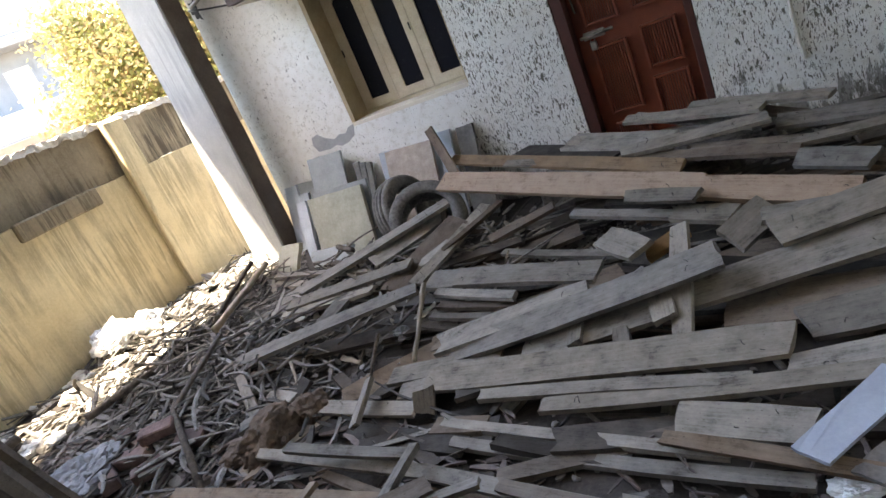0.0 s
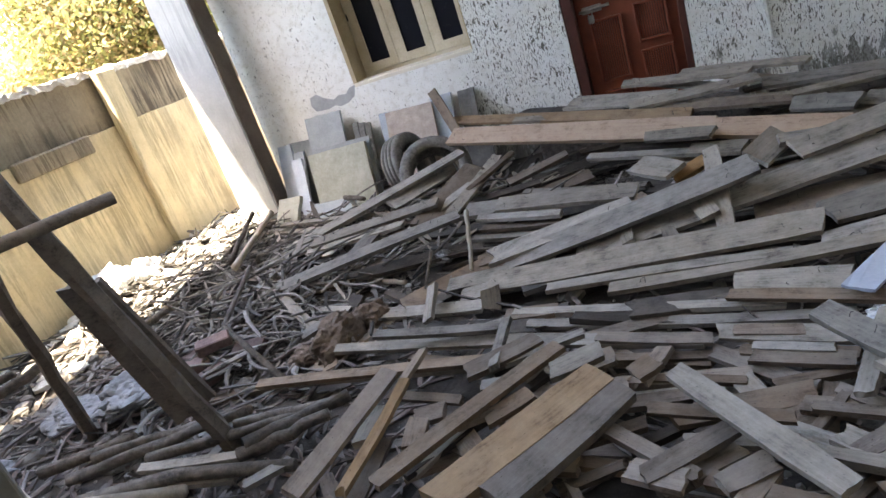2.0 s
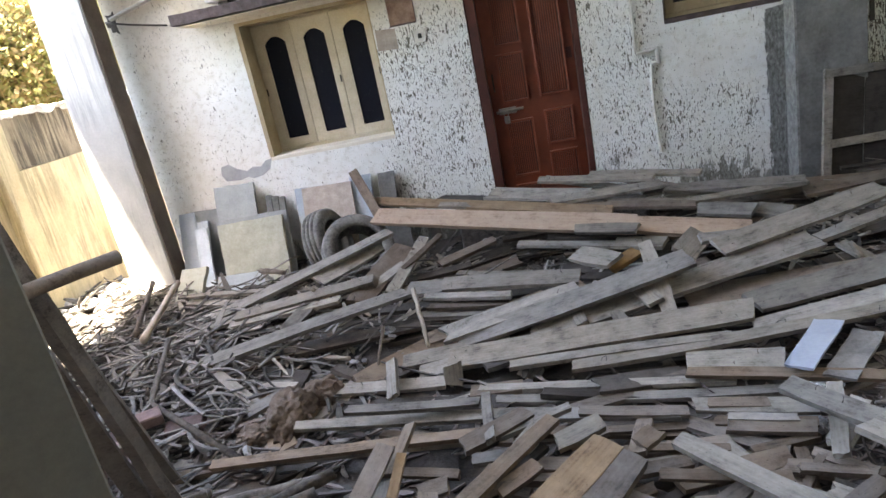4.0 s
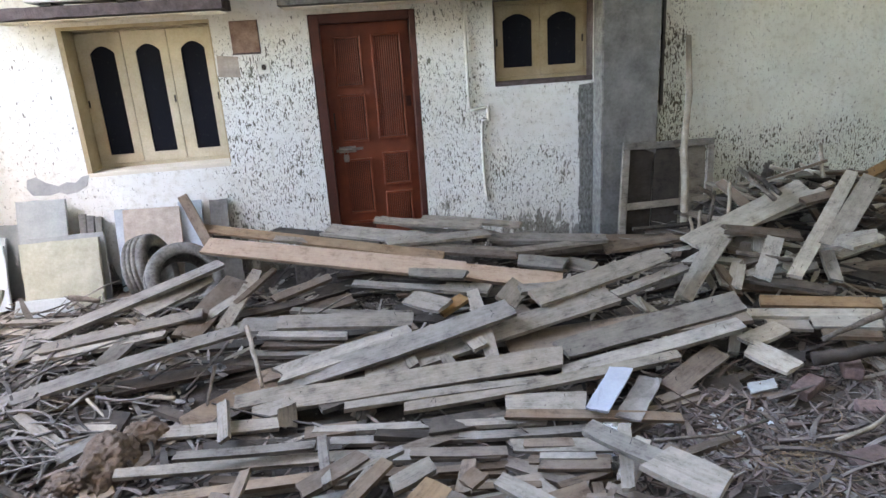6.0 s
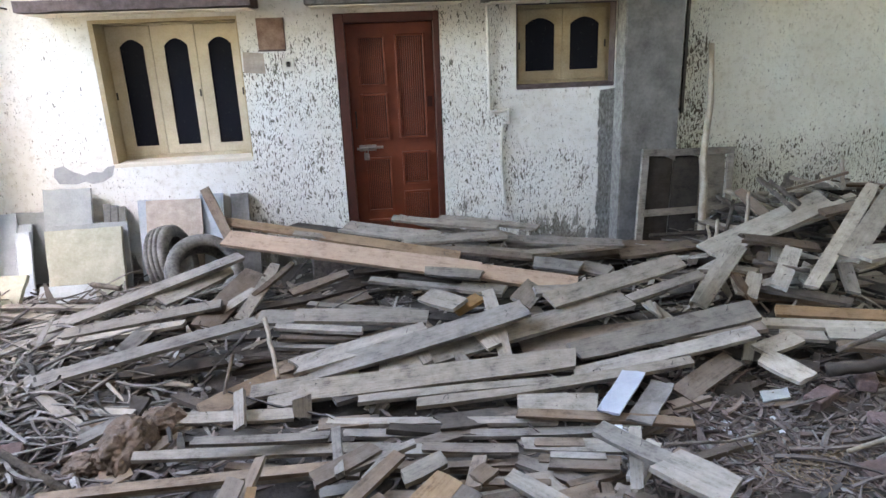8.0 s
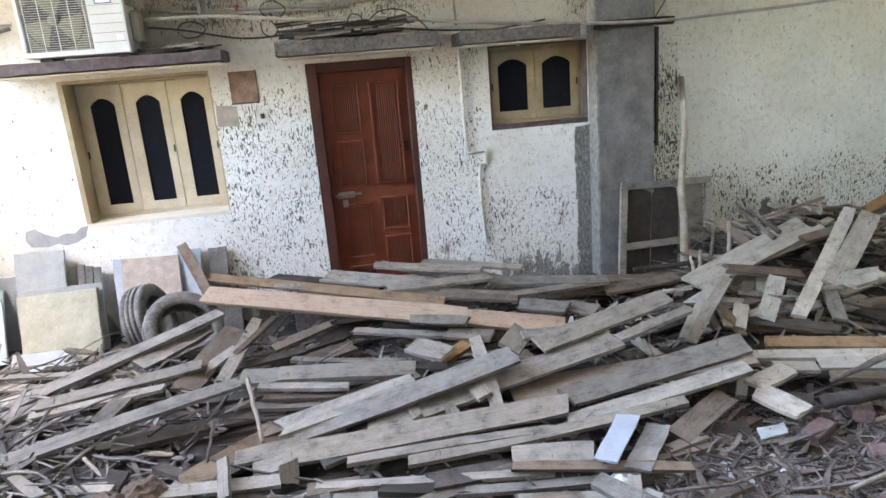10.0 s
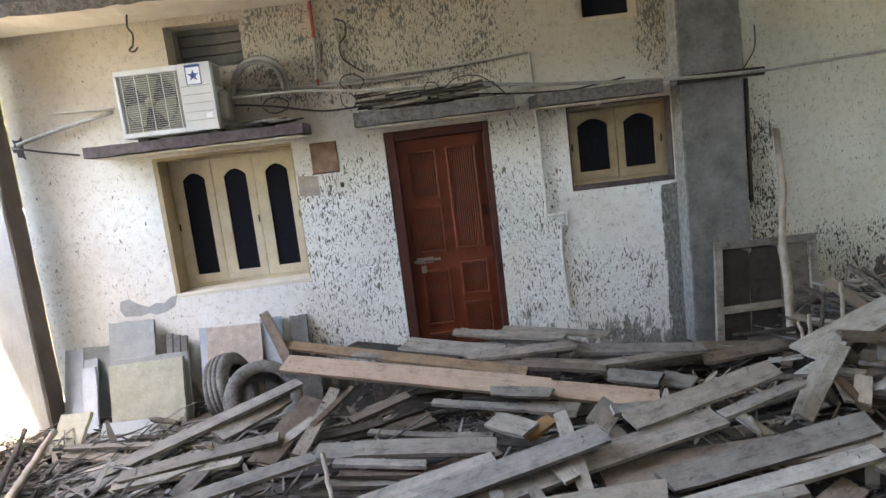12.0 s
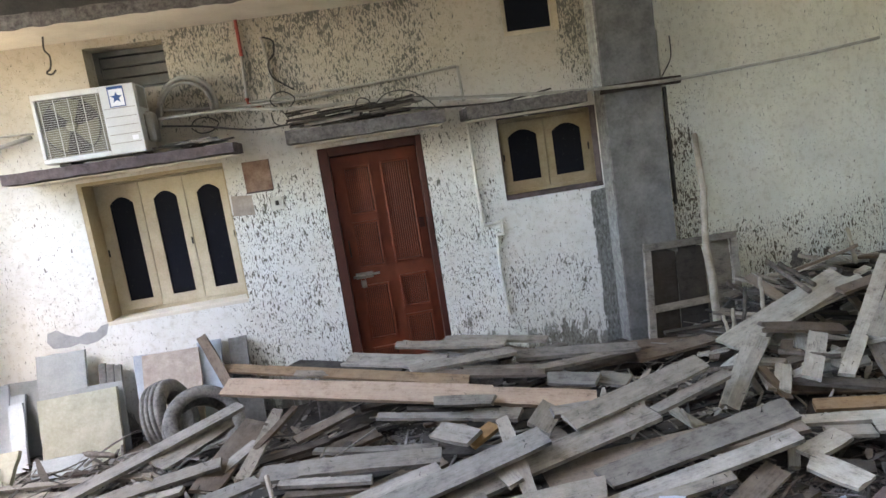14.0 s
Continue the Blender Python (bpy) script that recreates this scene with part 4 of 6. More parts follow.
plank(0.906, -3.805, -0.090, 1.380, -3.912, -0.090, 0.072, 25, 'g')
plank(0.975, -3.866, -0.140, 1.355, -3.980, -0.120, 0.049, 20, 'b')
plank(-0.962, -3.071, -0.200, -0.269, -3.138, -0.200, 0.086, 15, 'g')
plank(-0.010, -3.526, -0.070, 0.028, -3.957, -0.050, 0.050, 10, 'g')
plank(-0.601, -2.991, -0.100, -0.552, -3.292, -0.170, 0.069, 30, 'g')
plank(1.247, -3.916, 0.040, 1.449, -4.304, 0.080, 0.098, 10, 'g')
plank(1.407, -4.285, 0.100, 1.581, -4.534, 0.100, 0.191, 5, 'g')
plank(0.047, -3.897, -0.080, 0.394, -3.742, -0.060, 0.042, 10, 'g')
plank(0.307, -4.101, 0.000, 0.511, -4.003, 0.020, 0.092, 10, 'g')
plank(0.620, -4.163, 0.000, 0.704, -4.107, 0.020, 0.081, 10, 'b')
plank(0.054, -3.669, -0.200, 0.880, -3.844, -0.200, 0.058, 10, 'b')
plank(-0.582, -3.550, -0.220, 0.111, -3.760, -0.200, 0.049, 10, 'b')

# long sticks to the tyres
plank(-2.146, -2.705, -0.140, -0.573, -2.309, 0.050, 0.121, 12, 'g')
plank(-2.266, -1.797, -0.120, -0.883, -1.076, 0.150, 0.135, 10, 'g', 0.03)
plank(-2.010, -1.961, -0.080, -0.920, -1.794, 0.000, 0.130, 10, 'g')
plank(-2.053, -2.030, -0.120, -1.140, -2.016, -0.040, 0.077, 10, 'g')
plank(-2.445, -2.000, -0.150, -1.518, -1.732, -0.080, 0.114, 10, 'g')
plank(-1.477, -1.507, -0.050, -0.981, -1.082, 0.050, 0.187, 20, 'g')
plank(-1.542, -2.229, -0.150, -1.389, -2.006, -0.060, 0.134, 10, 'g')
plank(-2.781, -1.234, -0.100, -1.488, -1.545, -0.100, 0.056, 10, 'g')
plank(-2.798, -1.229, -0.160, -1.735, -1.626, -0.160, 0.086, 10, 'g')
plank(-2.480, -1.638, -0.200, -2.065, -1.609, -0.120, 0.189, 10, 'g')

# heap against the far wall
plank(2.964, -1.664, 0.080, 4.102, -1.492, 0.420, 0.259, 15, 'l')
plank(3.293, -1.611, 0.150, 4.247, -1.545, 0.380, 0.140, 15, 'l')
plank(3.228, -2.608, 0.100, 4.505, -1.501, 0.520, 0.102, 10, 'l')
plank(3.664, -2.376, 0.200, 4.567, -1.667, 0.500, 0.157, 15, 'l')
plank(3.575, -2.593, 0.020, 3.711, -2.252, 0.200, 0.100, 10, 'l')
plank(2.523, -2.454, -0.050, 3.108, -1.945, 0.200, 0.083, 10, 'l')
plank(3.137, -2.391, 0.020, 3.457, -2.056, 0.200, 0.129, 10, 'l')
plank(3.231, -1.714, 0.200, 3.755, -1.955, 0.150, 0.143, 10, 'b')
plank(3.586, -2.196, 0.150, 3.926, -2.506, 0.300, 0.193, 10, 'l')
plank(3.024, -1.853, 0.000, 3.154, -2.106, 0.050, 0.080, 10, 'l')
plank(3.020, -2.190, -0.020, 3.569, -2.611, -0.040, 0.097, 10, 'b')
plank(2.932, -2.677, -0.020, 3.599, -2.978, 0.000, 0.099, 20, 'o')
plank(2.774, -2.755, -0.060, 3.555, -3.038, -0.040, 0.087, 15, 'l')
plank(2.864, -2.871, -0.100, 3.118, -2.970, -0.100, 0.103, 10, 'l')
plank(3.086, -2.997, -0.060, 3.448, -3.166, -0.040, 0.101, 20, 'l')
plank(3.070, -3.118, -0.080, 3.358, -3.278, -0.060, 0.084, 10, 'b')
plank(3.933, -1.671, 0.350, 4.598, -1.670, 0.450, 0.121, 10, 'b')
plank(3.657, -2.530, 0.250, 3.943, -2.512, 0.300, 0.109, 10, 'l')
plank(2.588, -3.071, -0.100, 2.945, -2.927, -0.100, 0.134, 10, 'l')
plank(2.594, -3.094, -0.120, 2.713, -3.388, -0.140, 0.156, 15, 'l')
plank(2.552, -3.019, -0.200, 2.731, -2.765, -0.100, 0.067, 10, 'l')
plank(1.759, -3.474, -0.220, 2.111, -3.432, -0.220, 0.042, 10, 'b')
plank(2.016, -3.389, -0.240, 2.655, -3.488, -0.240, 0.037, 10, 'b')
plank(2.233, -2.178, -0.100, 2.281, -2.461, -0.120, 0.073, 10, 'l')

# more of the heap against the far wall
plank(5.033, -0.500, 0.247, 5.381, -0.500, 0.271, 0.080, 15, 'd', 0.025)
plank(4.746, -0.700, 0.189, 5.138, -0.700, 0.224, 0.070, 15, 'l', 0.025)
plank(4.559, -0.850, 0.175, 5.265, -0.800, 0.187, 0.060, 15, 'l', 0.025)
plank(5.108, -0.950, 0.316, 5.647, -0.800, 0.464, 0.100, 25, 'o', 0.025)
plank(5.185, -0.900, 0.249, 5.668, -0.800, 0.348, 0.080, 20, 'b', 0.025)
plank(4.734, -1.300, 0.022, 5.435, -1.100, 0.162, 0.070, 15, 'l', 0.025)
plank(4.739, -1.350, -0.009, 5.355, -1.200, 0.109, 0.050, 15, 'b', 0.025)
plank(5.021, -1.400, -0.001, 5.341, -1.300, 0.090, 0.200, 15, 'l', 0.025)
plank(4.099, -1.900, -0.063, 5.124, -1.500, -0.092, 0.130, 20, 'l', 0.025)
plank(4.148, -1.900, -0.143, 4.564, -1.800, -0.170, 0.060, 15, 'l', 0.025)
plank(4.022, -1.400, -0.026, 4.615, -1.200, 0.051, 0.140, 20, 'l', 0.025)
plank(4.373, -1.450, -0.074, 5.115, -1.300, -0.109, 0.180, 25, 'l', 0.025)
plank(4.304, -1.200, 0.027, 4.536, -1.100, 0.056, 0.050, 15, 'l', 0.025)
plank(3.581, -1.750, 0.094, 3.408, -2.100, -0.153, 0.200, 10, 'l', 0.025)
plank(3.145, -1.900, 0.096, 3.915, -1.900, -0.153, 0.080, 15, 'b', 0.025)
plank(2.902, -2.050, 0.019, 3.174, -2.050, -0.025, 0.030, 15, 'l', 0.025)
plank(3.343, -1.850, 0.109, 3.145, -2.100, -0.047, 0.090, 5, 'b', 0.025)
plank(3.587, -1.600, 0.060, 4.209, -1.750, -0.133, 0.070, 20, 'l', 0.050)
plank(3.190, -2.150, -0.035, 3.377, -2.150, -0.170, 0.150, 15, 'l', 0.025)
plank(4.021, -2.000, -0.155, 4.855, -1.900, -0.360, 0.060, 15, 'l', 0.025)
plank(2.908, -2.300, -0.041, 4.546, -2.250, -0.395, 0.090, 15, 'b', 0.025)
plank(3.699, -2.300, -0.184, 4.577, -2.200, -0.319, 0.050, 15, 'd', 0.025)
plank(3.174, -2.500, -0.100, 4.403, -2.400, -0.357, 0.050, 15, 'd', 0.025)
plank(4.515, -1.800, -0.268, 5.020, -1.700, -0.278, 0.100, 15, 'l', 0.025)
plank(2.545, -2.350, -0.084, 3.078, -1.850, 0.199, 0.100, 10, 'l', 0.025)
plank(2.870, -2.000, -0.090, 3.115, -1.900, -0.006, 0.120, 15, 'b', 0.025)
plank(3.704, -2.600, -0.191, 4.142, -2.550, -0.195, 0.070, 15, 'l', 0.025)
plank(4.066, -2.600, -0.144, 3.878, -2.900, -0.269, 0.100, 5, 'l', 0.025)
plank(3.475, -3.050, -0.478, 3.934, -2.950, -0.498, 0.100, 20, 'l', 0.025)
plank(5.255, -1.000, -0.003, 5.646, -0.900, 0.226, 0.120, 25, 'l', 0.025)
plank(4.220, -0.900, 0.098, 4.767, -0.800, 0.179, 0.100, 15, 'b', 0.025)
plank(4.048, -0.800, 0.062, 4.373, -0.700, 0.193, 0.060, 15, 'l', 0.025)
rng = random.Random(23)
for k in range(26):
    cx, cy = rng.uniform(2.7, 3.6), rng.uniform(-2.3, -1.5)
    ln, an = rng.uniform(0.10, 0.34), rng.uniform(-0.6, 2.0)
    plank(cx - 0.5 * ln * math.cos(an), cy - 0.5 * ln * math.sin(an), -0.10 + 0.09 * rng.random(), cx + 0.5 * ln * math.cos(an), cy + 0.5 * ln * math.sin(an), 0.0 + 0.08 * rng.random(), rng.uniform(0.04, 0.11), rng.uniform(-10, 30), rng.choice('lllb'), 0.022)

# boards in the near yard
plank(-0.277, -4.197, -0.100, -0.143, -4.152, -0.100, 0.087, 10, 'b')
plank(-0.502, -3.971, -0.140, -0.114, -4.049, -0.140, 0.042, 30, 'b')
plank(0.344, -3.954, -0.100, 0.527, -3.902, -0.080, 0.088, 15, 'b')
plank(0.407, -4.004, -0.150, 1.010, -3.997, -0.150, 0.058, 10, 'b')
plank(0.457, -4.069, -0.170, 0.966, -4.041, -0.170, 0.033, 10, 'g')
plank(0.419, -3.702, -0.120, 0.893, -3.803, -0.120, 0.054, 20, 'b')
plank(0.465, -3.787, -0.180, 0.999, -3.840, -0.180, 0.040, 15, 'b')
plank(-1.371, -3.701, -0.200, -0.048, -3.747, -0.180, 0.051, 10, 'g')
plank(1.019, -3.904, -0.100, 1.286, -3.965, -0.100, 0.039, 15, 'g')
plank(0.963, -3.822, -0.080, 1.209, -3.864, -0.080, 0.048, 20, 'b')
plank(-0.054, -3.786, -0.200, 0.366, -3.605, -0.160, 0.034, 10, 'd')
plank(-0.083, -3.904, -0.180, 0.231, -3.870, -0.180, 0.072, 5, 'g')
pole([(-2.162, -4.245, -0.200), (-1.319, -3.946, -0.180)], 0.032, 'bark')
pole([(-1.726, -4.285, -0.180), (-0.857, -4.007, -0.160)], 0.03, 'bark')
pole([(-1.120, -4.321, -0.150), (-0.734, -4.109, -0.120)], 0.034, 'bark', 'dark old log in the near yard')
pole([(-4.515, -3.672, -0.200), (-3.880, -3.378, -0.120)], 0.035, 'bark')
pole([(-4.024, -3.936, -0.200), (-3.666, -3.320, -0.120)], 0.045, 'bark')
pole([(-3.140, -3.100, -0.150), (-2.867, -2.656, -0.100)], 0.03, 'bark')
pole([(-2.690, -2.141, -0.100), (-2.862, -1.182, 0.020)], 0.03, 'bleached_stick')
pole([(-2.837, -2.004, -0.100), (-3.169, -1.064, 0.020)], 0.025, 'bark')
pole([(-1.317, -2.470, -0.250), (-0.977, -2.604, -0.250)], 0.02, 'bleached_stick')
pole([(-2.163, -0.992, -0.050), (-1.874, -1.161, -0.050)], 0.025, 'bark')
pole([(2.836, -3.358, -0.120), (3.253, -3.444, -0.050)], 0.045, 'timber_dark', 'dark split log on the rubble')
pole([(3.439, -1.434, 0.100), (3.610, -1.135, 0.420)], 0.02, 'bleached_stick')
pole([(3.801, -0.966, 0.500), (3.652, -1.714, 0.400)], 0.025, 'bark')
pole([(3.822, -1.109, 0.500), (3.751, -1.635, 0.420)], 0.022, 'bark')
pole([(3.234, -1.455, 0.100), (3.480, -1.120, 0.350)], 0.018, 'bark')
pole([(3.089, -1.494, 0.050), (3.226, -1.171, 0.150)], 0.016, 'bleached_stick')
pole([(3.097, -1.546, 0.050), (3.308, -1.190, 0.200)], 0.018, 'bleached_stick')
pole([(3.140, -2.046, 0.100), (3.412, -2.327, 0.100)], 0.02, 'bark')
pole([(2.594, -1.865, 0.000), (2.971, -2.032, 0.020)], 0.02, 'bark')
pole([(2.270, -2.243, -0.100), (2.244, -2.451, -0.120)], 0.018, 'bleached_stick')
pole([(2.521, -2.310, -0.100), (2.683, -2.149, 0.000)], 0.018, 'bleached_stick')
pole([(3.445, -3.198, 0.050), (2.980, -3.248, -0.060)], 0.02, 'bark')
plank(0.051, -4.751, 0.020, 0.515, -4.151, 0.020, 0.141, 10, 'o', 0.04)
plank(0.229, -4.726, -0.000, 0.592, -4.214, 0.000, 0.133, 8, 'b', 0.04)
plank(-0.497, -4.745, 0.040, -0.408, -4.006, 0.020, 0.082, 20, 'b')
plank(-0.353, -4.680, -0.020, -0.346, -4.027, -0.020, 0.042, 10, 'o')
plank(-0.249, -4.628, -0.030, 0.312, -3.866, -0.030, 0.069, 10, 'b')
plank(-0.208, -4.512, -0.100, 0.252, -3.961, -0.100, 0.058, 10, 'd')
plank(0.513, -4.225, -0.080, 0.809, -4.188, -0.080, 0.054, 15, 'b')
plank(0.662, -4.295, -0.040, 1.105, -4.381, -0.040, 0.043, 25, 'b')
plank(0.760, -4.173, 0.020, 1.178, -4.765, 0.060, 0.082, 10, 'g')
plank(0.661, -4.619, -0.030, 0.934, -4.413, -0.030, 0.068, 10, 'b')
plank(0.703, -4.634, -0.080, 0.949, -4.457, -0.080, 0.055, 10, 'b')
plank(0.872, -4.650, -0.040, 1.024, -4.549, -0.040, 0.074, 10, 'b')
plank(1.241, -4.174, -0.100, 1.405, -4.331, -0.100, 0.045, 15, 'b')
plank(1.130, -4.218, -0.120, 1.285, -4.269, -0.120, 0.070, 10, 'b')
plank(1.196, -4.506, -0.100, 1.394, -4.380, -0.080, 0.064, 10, 'b')
plank(0.286, -4.419, -0.120, 0.657, -4.268, -0.120, 0.049, 10, 'b')
plank(0.322, -4.472, -0.140, 0.481, -4.497, -0.140, 0.053, 10, 'b')
plank(1.062, -4.058, -0.160, 1.343, -4.008, -0.160, 0.036, 10, 'b')
plank(1.003, -3.937, -0.120, 1.336, -4.011, -0.120, 0.063, 20, 'b')
plank(0.568, -3.990, -0.140, 0.991, -4.057, -0.140, 0.035, 20, 'b')
plank(0.064, -4.262, -0.080, 0.228, -4.133, -0.060, 0.070, 15, 'b')
plank(1.070, -4.440, -0.140, 1.267, -4.204, -0.100, 0.033, 5, 'b')
plank(0.588, -4.363, -0.160, 0.888, -4.168, -0.160, 0.044, 5, 'd')
plank(-1.678, -4.382, -0.140, -1.100, -4.318, -0.140, 0.048, 10, 'g')
plank(-1.680, -4.513, -0.150, -1.042, -4.447, -0.150, 0.044, 10, 'g')
plank(-0.913, -4.552, -0.100, -0.750, -4.400, -0.100, 0.048, 10, 'g')
pole([(-2.152, -4.413, -0.180), (-1.312, -3.986, -0.160)], 0.033, 'bark')
pole([(-1.311, -4.087, -0.160), (-0.736, -3.986, -0.140)], 0.03, 'bark')
pole([(-1.084, -4.282, -0.120), (-0.677, -4.001, -0.100)], 0.034, 'bark', 'dark old log in the near yard')
pole([(-2.479, -4.330, -0.200), (-1.993, -4.101, -0.180)], 0.035, 'bark')
plank(-1.408, -3.750, -0.160, -0.005, -3.776, -0.130, 0.054, 15, 'b')
plank(-1.037, -1.907, -0.100, -0.713, -1.535, 0.000, 0.093, 10, 'g')
plank(-1.443, -3.238, -0.200, -1.225, -3.145, -0.140, 0.094, 10, 'g')
plank(-1.800, -2.797, -0.120, -1.397, -3.134, -0.220, 0.068, 10, 'g')
plank(-1.477, -2.915, -0.200, -1.214, -2.973, -0.200, 0.076, 10, 'g')
pole([(-0.529, -2.295, 0.050), (-0.389, -2.845, -0.120)], 0.016, 'bleached_stick')
pole([(-0.680, -2.681, -0.020), (-0.723, -2.853, -0.200)], 0.012, 'bark')
pole([(-1.458, -2.669, -0.150), (-1.248, -2.890, -0.240)], 0.012, 'bleached_stick')
pole([(-3.962, -4.216, -0.150), (-2.904, -4.396, -0.120), (-2.325, -4.551, -0.110), (-1.852, -4.739, -0.130), (-1.335, -4.869, -0.160)], 0.032, 'bleached_stick', 'crooked pale branch in the near yard')
pole([(-6.164, -3.953, -0.160), (-4.241, -4.310, -0.130), (-3.401, -4.509, -0.140), (-3.106, -4.497, -0.180)], 0.040, 'bark', 'dark old log in the near yard')
pole([(-1.921, -4.626, -0.140), (-1.330, -4.459, -0.120), (-0.740, -4.426, -0.120)], 0.035, 'bark', 'rough round stick lying in the heap')
pole([(-2.839, -4.797, -0.130), (-2.023, -4.656, -0.120), (-1.242, -4.547, -0.130)], 0.034, 'bleached_stick', 'grey barkless branch in the near yard')
pole([(-3.500, -4.835, -0.120), (-2.723, -4.945, -0.110), (-2.167, -5.029, -0.130)], 0.036, 'bleached_stick', 'grey barkless branch in the near yard')
pole([(-2.211, -4.885, -0.100), (-1.680, -4.763, -0.100), (-1.221, -4.671, -0.120)], 0.034, 'bark', 'rough round stick lying in the heap')
pole([(-1.243, -3.714, -0.200), (-2.052, -3.149, -0.100), (-2.309, -2.395, -0.020)], 0.022, 'bark', 'rough grey pole leaning over the splinters')

# curved strips on the bark drift
pole([(1.658, -3.782, -0.20), (1.987, -3.816, -0.20), (2.302, -3.752, -0.20)], 0.009, 'bark', 'long curved strip of bark on the drift', 0.8)
pole([(2.506, -3.991, -0.20), (2.745, -3.935, -0.20), (3.013, -3.805, -0.20)], 0.012, 'bleached_stick', 'long curved strip of bark on the drift', 0.8)

# broken brown boards under the near ones
rng = random.Random(71)
for k in range(60):
    cx, cy = rng.uniform(-0.55, 1.75), rng.uniform(-5.0, -3.85)
    ln, an = rng.uniform(0.15, 0.55), rng.choice((rng.gauss(0.9, 0.4), rng.gauss(-0.5, 0.5)))
    h = -0.17 + 0.13 * rng.random()
    dx, dy, dz = 0.5 * ln * math.cos(an), 0.5 * ln * math.sin(an), rng.uniform(-0.03, 0.03)
    plank(cx - dx, cy - dy, h - dz, cx + dx, cy + dy, h + dz, rng.uniform(0.03, 0.10), rng.uniform(-15, 20), rng.choice('bbbbg'), rng.uniform(0.02, 0.035), 'plank', 'broken brown board end in the near heap')

# ---- posts in the near yard ----
def post(points, radius, material, label, name="post", taper=0.9):
    pts = bent(points[0], points[1], 0.0, 10, 0.006, len(name) + int(50 * radius))
    c = Vector(points[0])
    ob = mesh_ob(name, tube([p - c for p in pts], radius * 1.12, 5, taper, 0.16, 5), material)
    ob.location = c
    return tagged(ob, label, "post")


trestle = post([(-1.335, -4.12, -0.30), (-1.36, -4.60, 1.75)], 0.042, "timber_brown", "dark squared timber post standing in the rubble")
bm = tube([Vector(p) - Vector((-1.335, -4.12, -0.30)) for p in bent((-1.135, -4.24, 1.085), (-1.62, -5.10, 1.10), 0.0, 6, 0.004, 3)], 0.026, 10, 1.0, 0.08, 6)
part("crossbar", bm, "timber_brown", trestle, "round dark crossbar", True)


def strip_on(a, b, w, t, material):
    a, b = Vector(a), Vector(b)
    ax = (b - a).normalized()
    side = ax.cross(Vector((0.4, -0.9, 0.1))).normalized()
    up = side.cross(ax)
    bm = plank_mesh((b - a).length, w, t, 77)
    m = Matrix((ax, side, up)).transposed().to_4x4()
    m.translation = (a + b) / 2 - Vector((-1.335, -4.12, -0.30))
    bm.transform(m)
    part("strip", bm, material, trestle)


strip_on((-1.44, -4.22, -0.02), (-1.50, -4.36, 0.80), 0.085, 0.03, "timber_brown")
strip_on((-1.36, -4.10, 0.0), (-1.41, -4.30, 0.78), 0.06, 0.03, "timber_brown")
post([(-2.60, -3.92, -0.30), (-1.62, -4.53, 1.40)], 0.034, "timber_brown", "thin dark pole leaning in the rubble")

bm = boxes(((-0.52, -0.012, 0.0), (0.0, 0.012, 2.05)), bevel=0.004)
ob = mesh_ob("board_sheet", bm, "panel_grey")
ob.matrix_world = pose(-0.475, -5.40, -0.32, 0, -0.5, 50)
tagged(ob, "grey painted board standing on end in the yard", "board")

# ---- slabs leaning on the wall ----


def slab(x0, x1, z_top, y_top, z_bot, y_bot, thick, material, label, seed=0, lean=0.0, name="stone_slab"):
    """A sawn slab leaning back: its foot at y_bot, its head at y_top."""
    rng = random.Random(seed)
    bm = bmesh.new()
    n = 5
    up = Vector((lean, y_top - y_bot, z_top - z_bot))
    out = Vector((0, up.z, -up.y)).normalized() * -thick
    front = []
    ring = [(i / n, 0) for i in range(n)] + [(1, j / n) for j in range(n)] + [(1 - i / n, 1) for i in range(n)] + [(0, 1 - j / n) for j in range(n)]
    base = Vector((x0, y_bot, z_bot))
    for u, v in ring:
        p = base + Vector((x1 - x0, 0, 0)) * u + up * v
        front.append(p + Vector((rng.uniform(-1, 1), 0, rng.uniform(-1, 1))) * 0.005)
    c = base + Vector((x1 - x0, 0, 0)) * 0.5 + up * 0.5
    fv = [bm.verts.new(p + out - c) for p in front]
    bv = [bm.verts.new(p - c) for p in front]
    bm.faces.new(fv), bm.faces.new(bv[::-1])
    for i in range(len(fv)):
        j = (i + 1) % len(fv)
        bm.faces.new((fv[i], fv[j], bv[j], bv[i]))
    ob = mesh_ob(name, bm, material)
    ob.location = c
    return tagged(ob, label, "stone slab", "slabs by the wall")


slab(-3.33, -3.16, 0.40, -0.05, -0.30, -0.26, 0.03, "stone_blue", "bluish sawn stone offcut leaning on the wall", 1, 0.04)
slab(-3.15, -3.02, 0.30, -0.10, -0.30, -0.30, 0.03, "stone_blue", "bluish sawn stone offcut leaning on the wall", 2, 0.05)
slab(-3.20, -2.80, 0.40, -0.03, -0.28, -0.16, 0.03, "stone_grey", "grey sawn stone slab leaning on the wall", 3, 0.03)
slab(-3.03, -2.90, 0.25, -0.22, -0.30, -0.46, 0.03, "stone_blue", "narrow bluish stone offcut leaning on slabs", 4, -0.05)
slab(-2.83, -2.40, 0.61, -0.06, -0.28, -0.30, 0.035, "stone_grey", "square grey stone slab leaning on the wall", 5)
for k in range(3):
    slab(-2.34 + 0.07 * k, -2.28 + 0.07 * k, 0.44 - 0.02 * k, -0.04, -0.30, -0.22 - 0.03 * k, 0.04, "cement", "thin dark stone strip leaning on the wall", 6 + k, 0.02)
slab(-2.69, -2.03, 0.31, -0.46, -0.30, -0.62, 0.045, "stone_green", "large mossy-green stone slab leaning in front", 9)
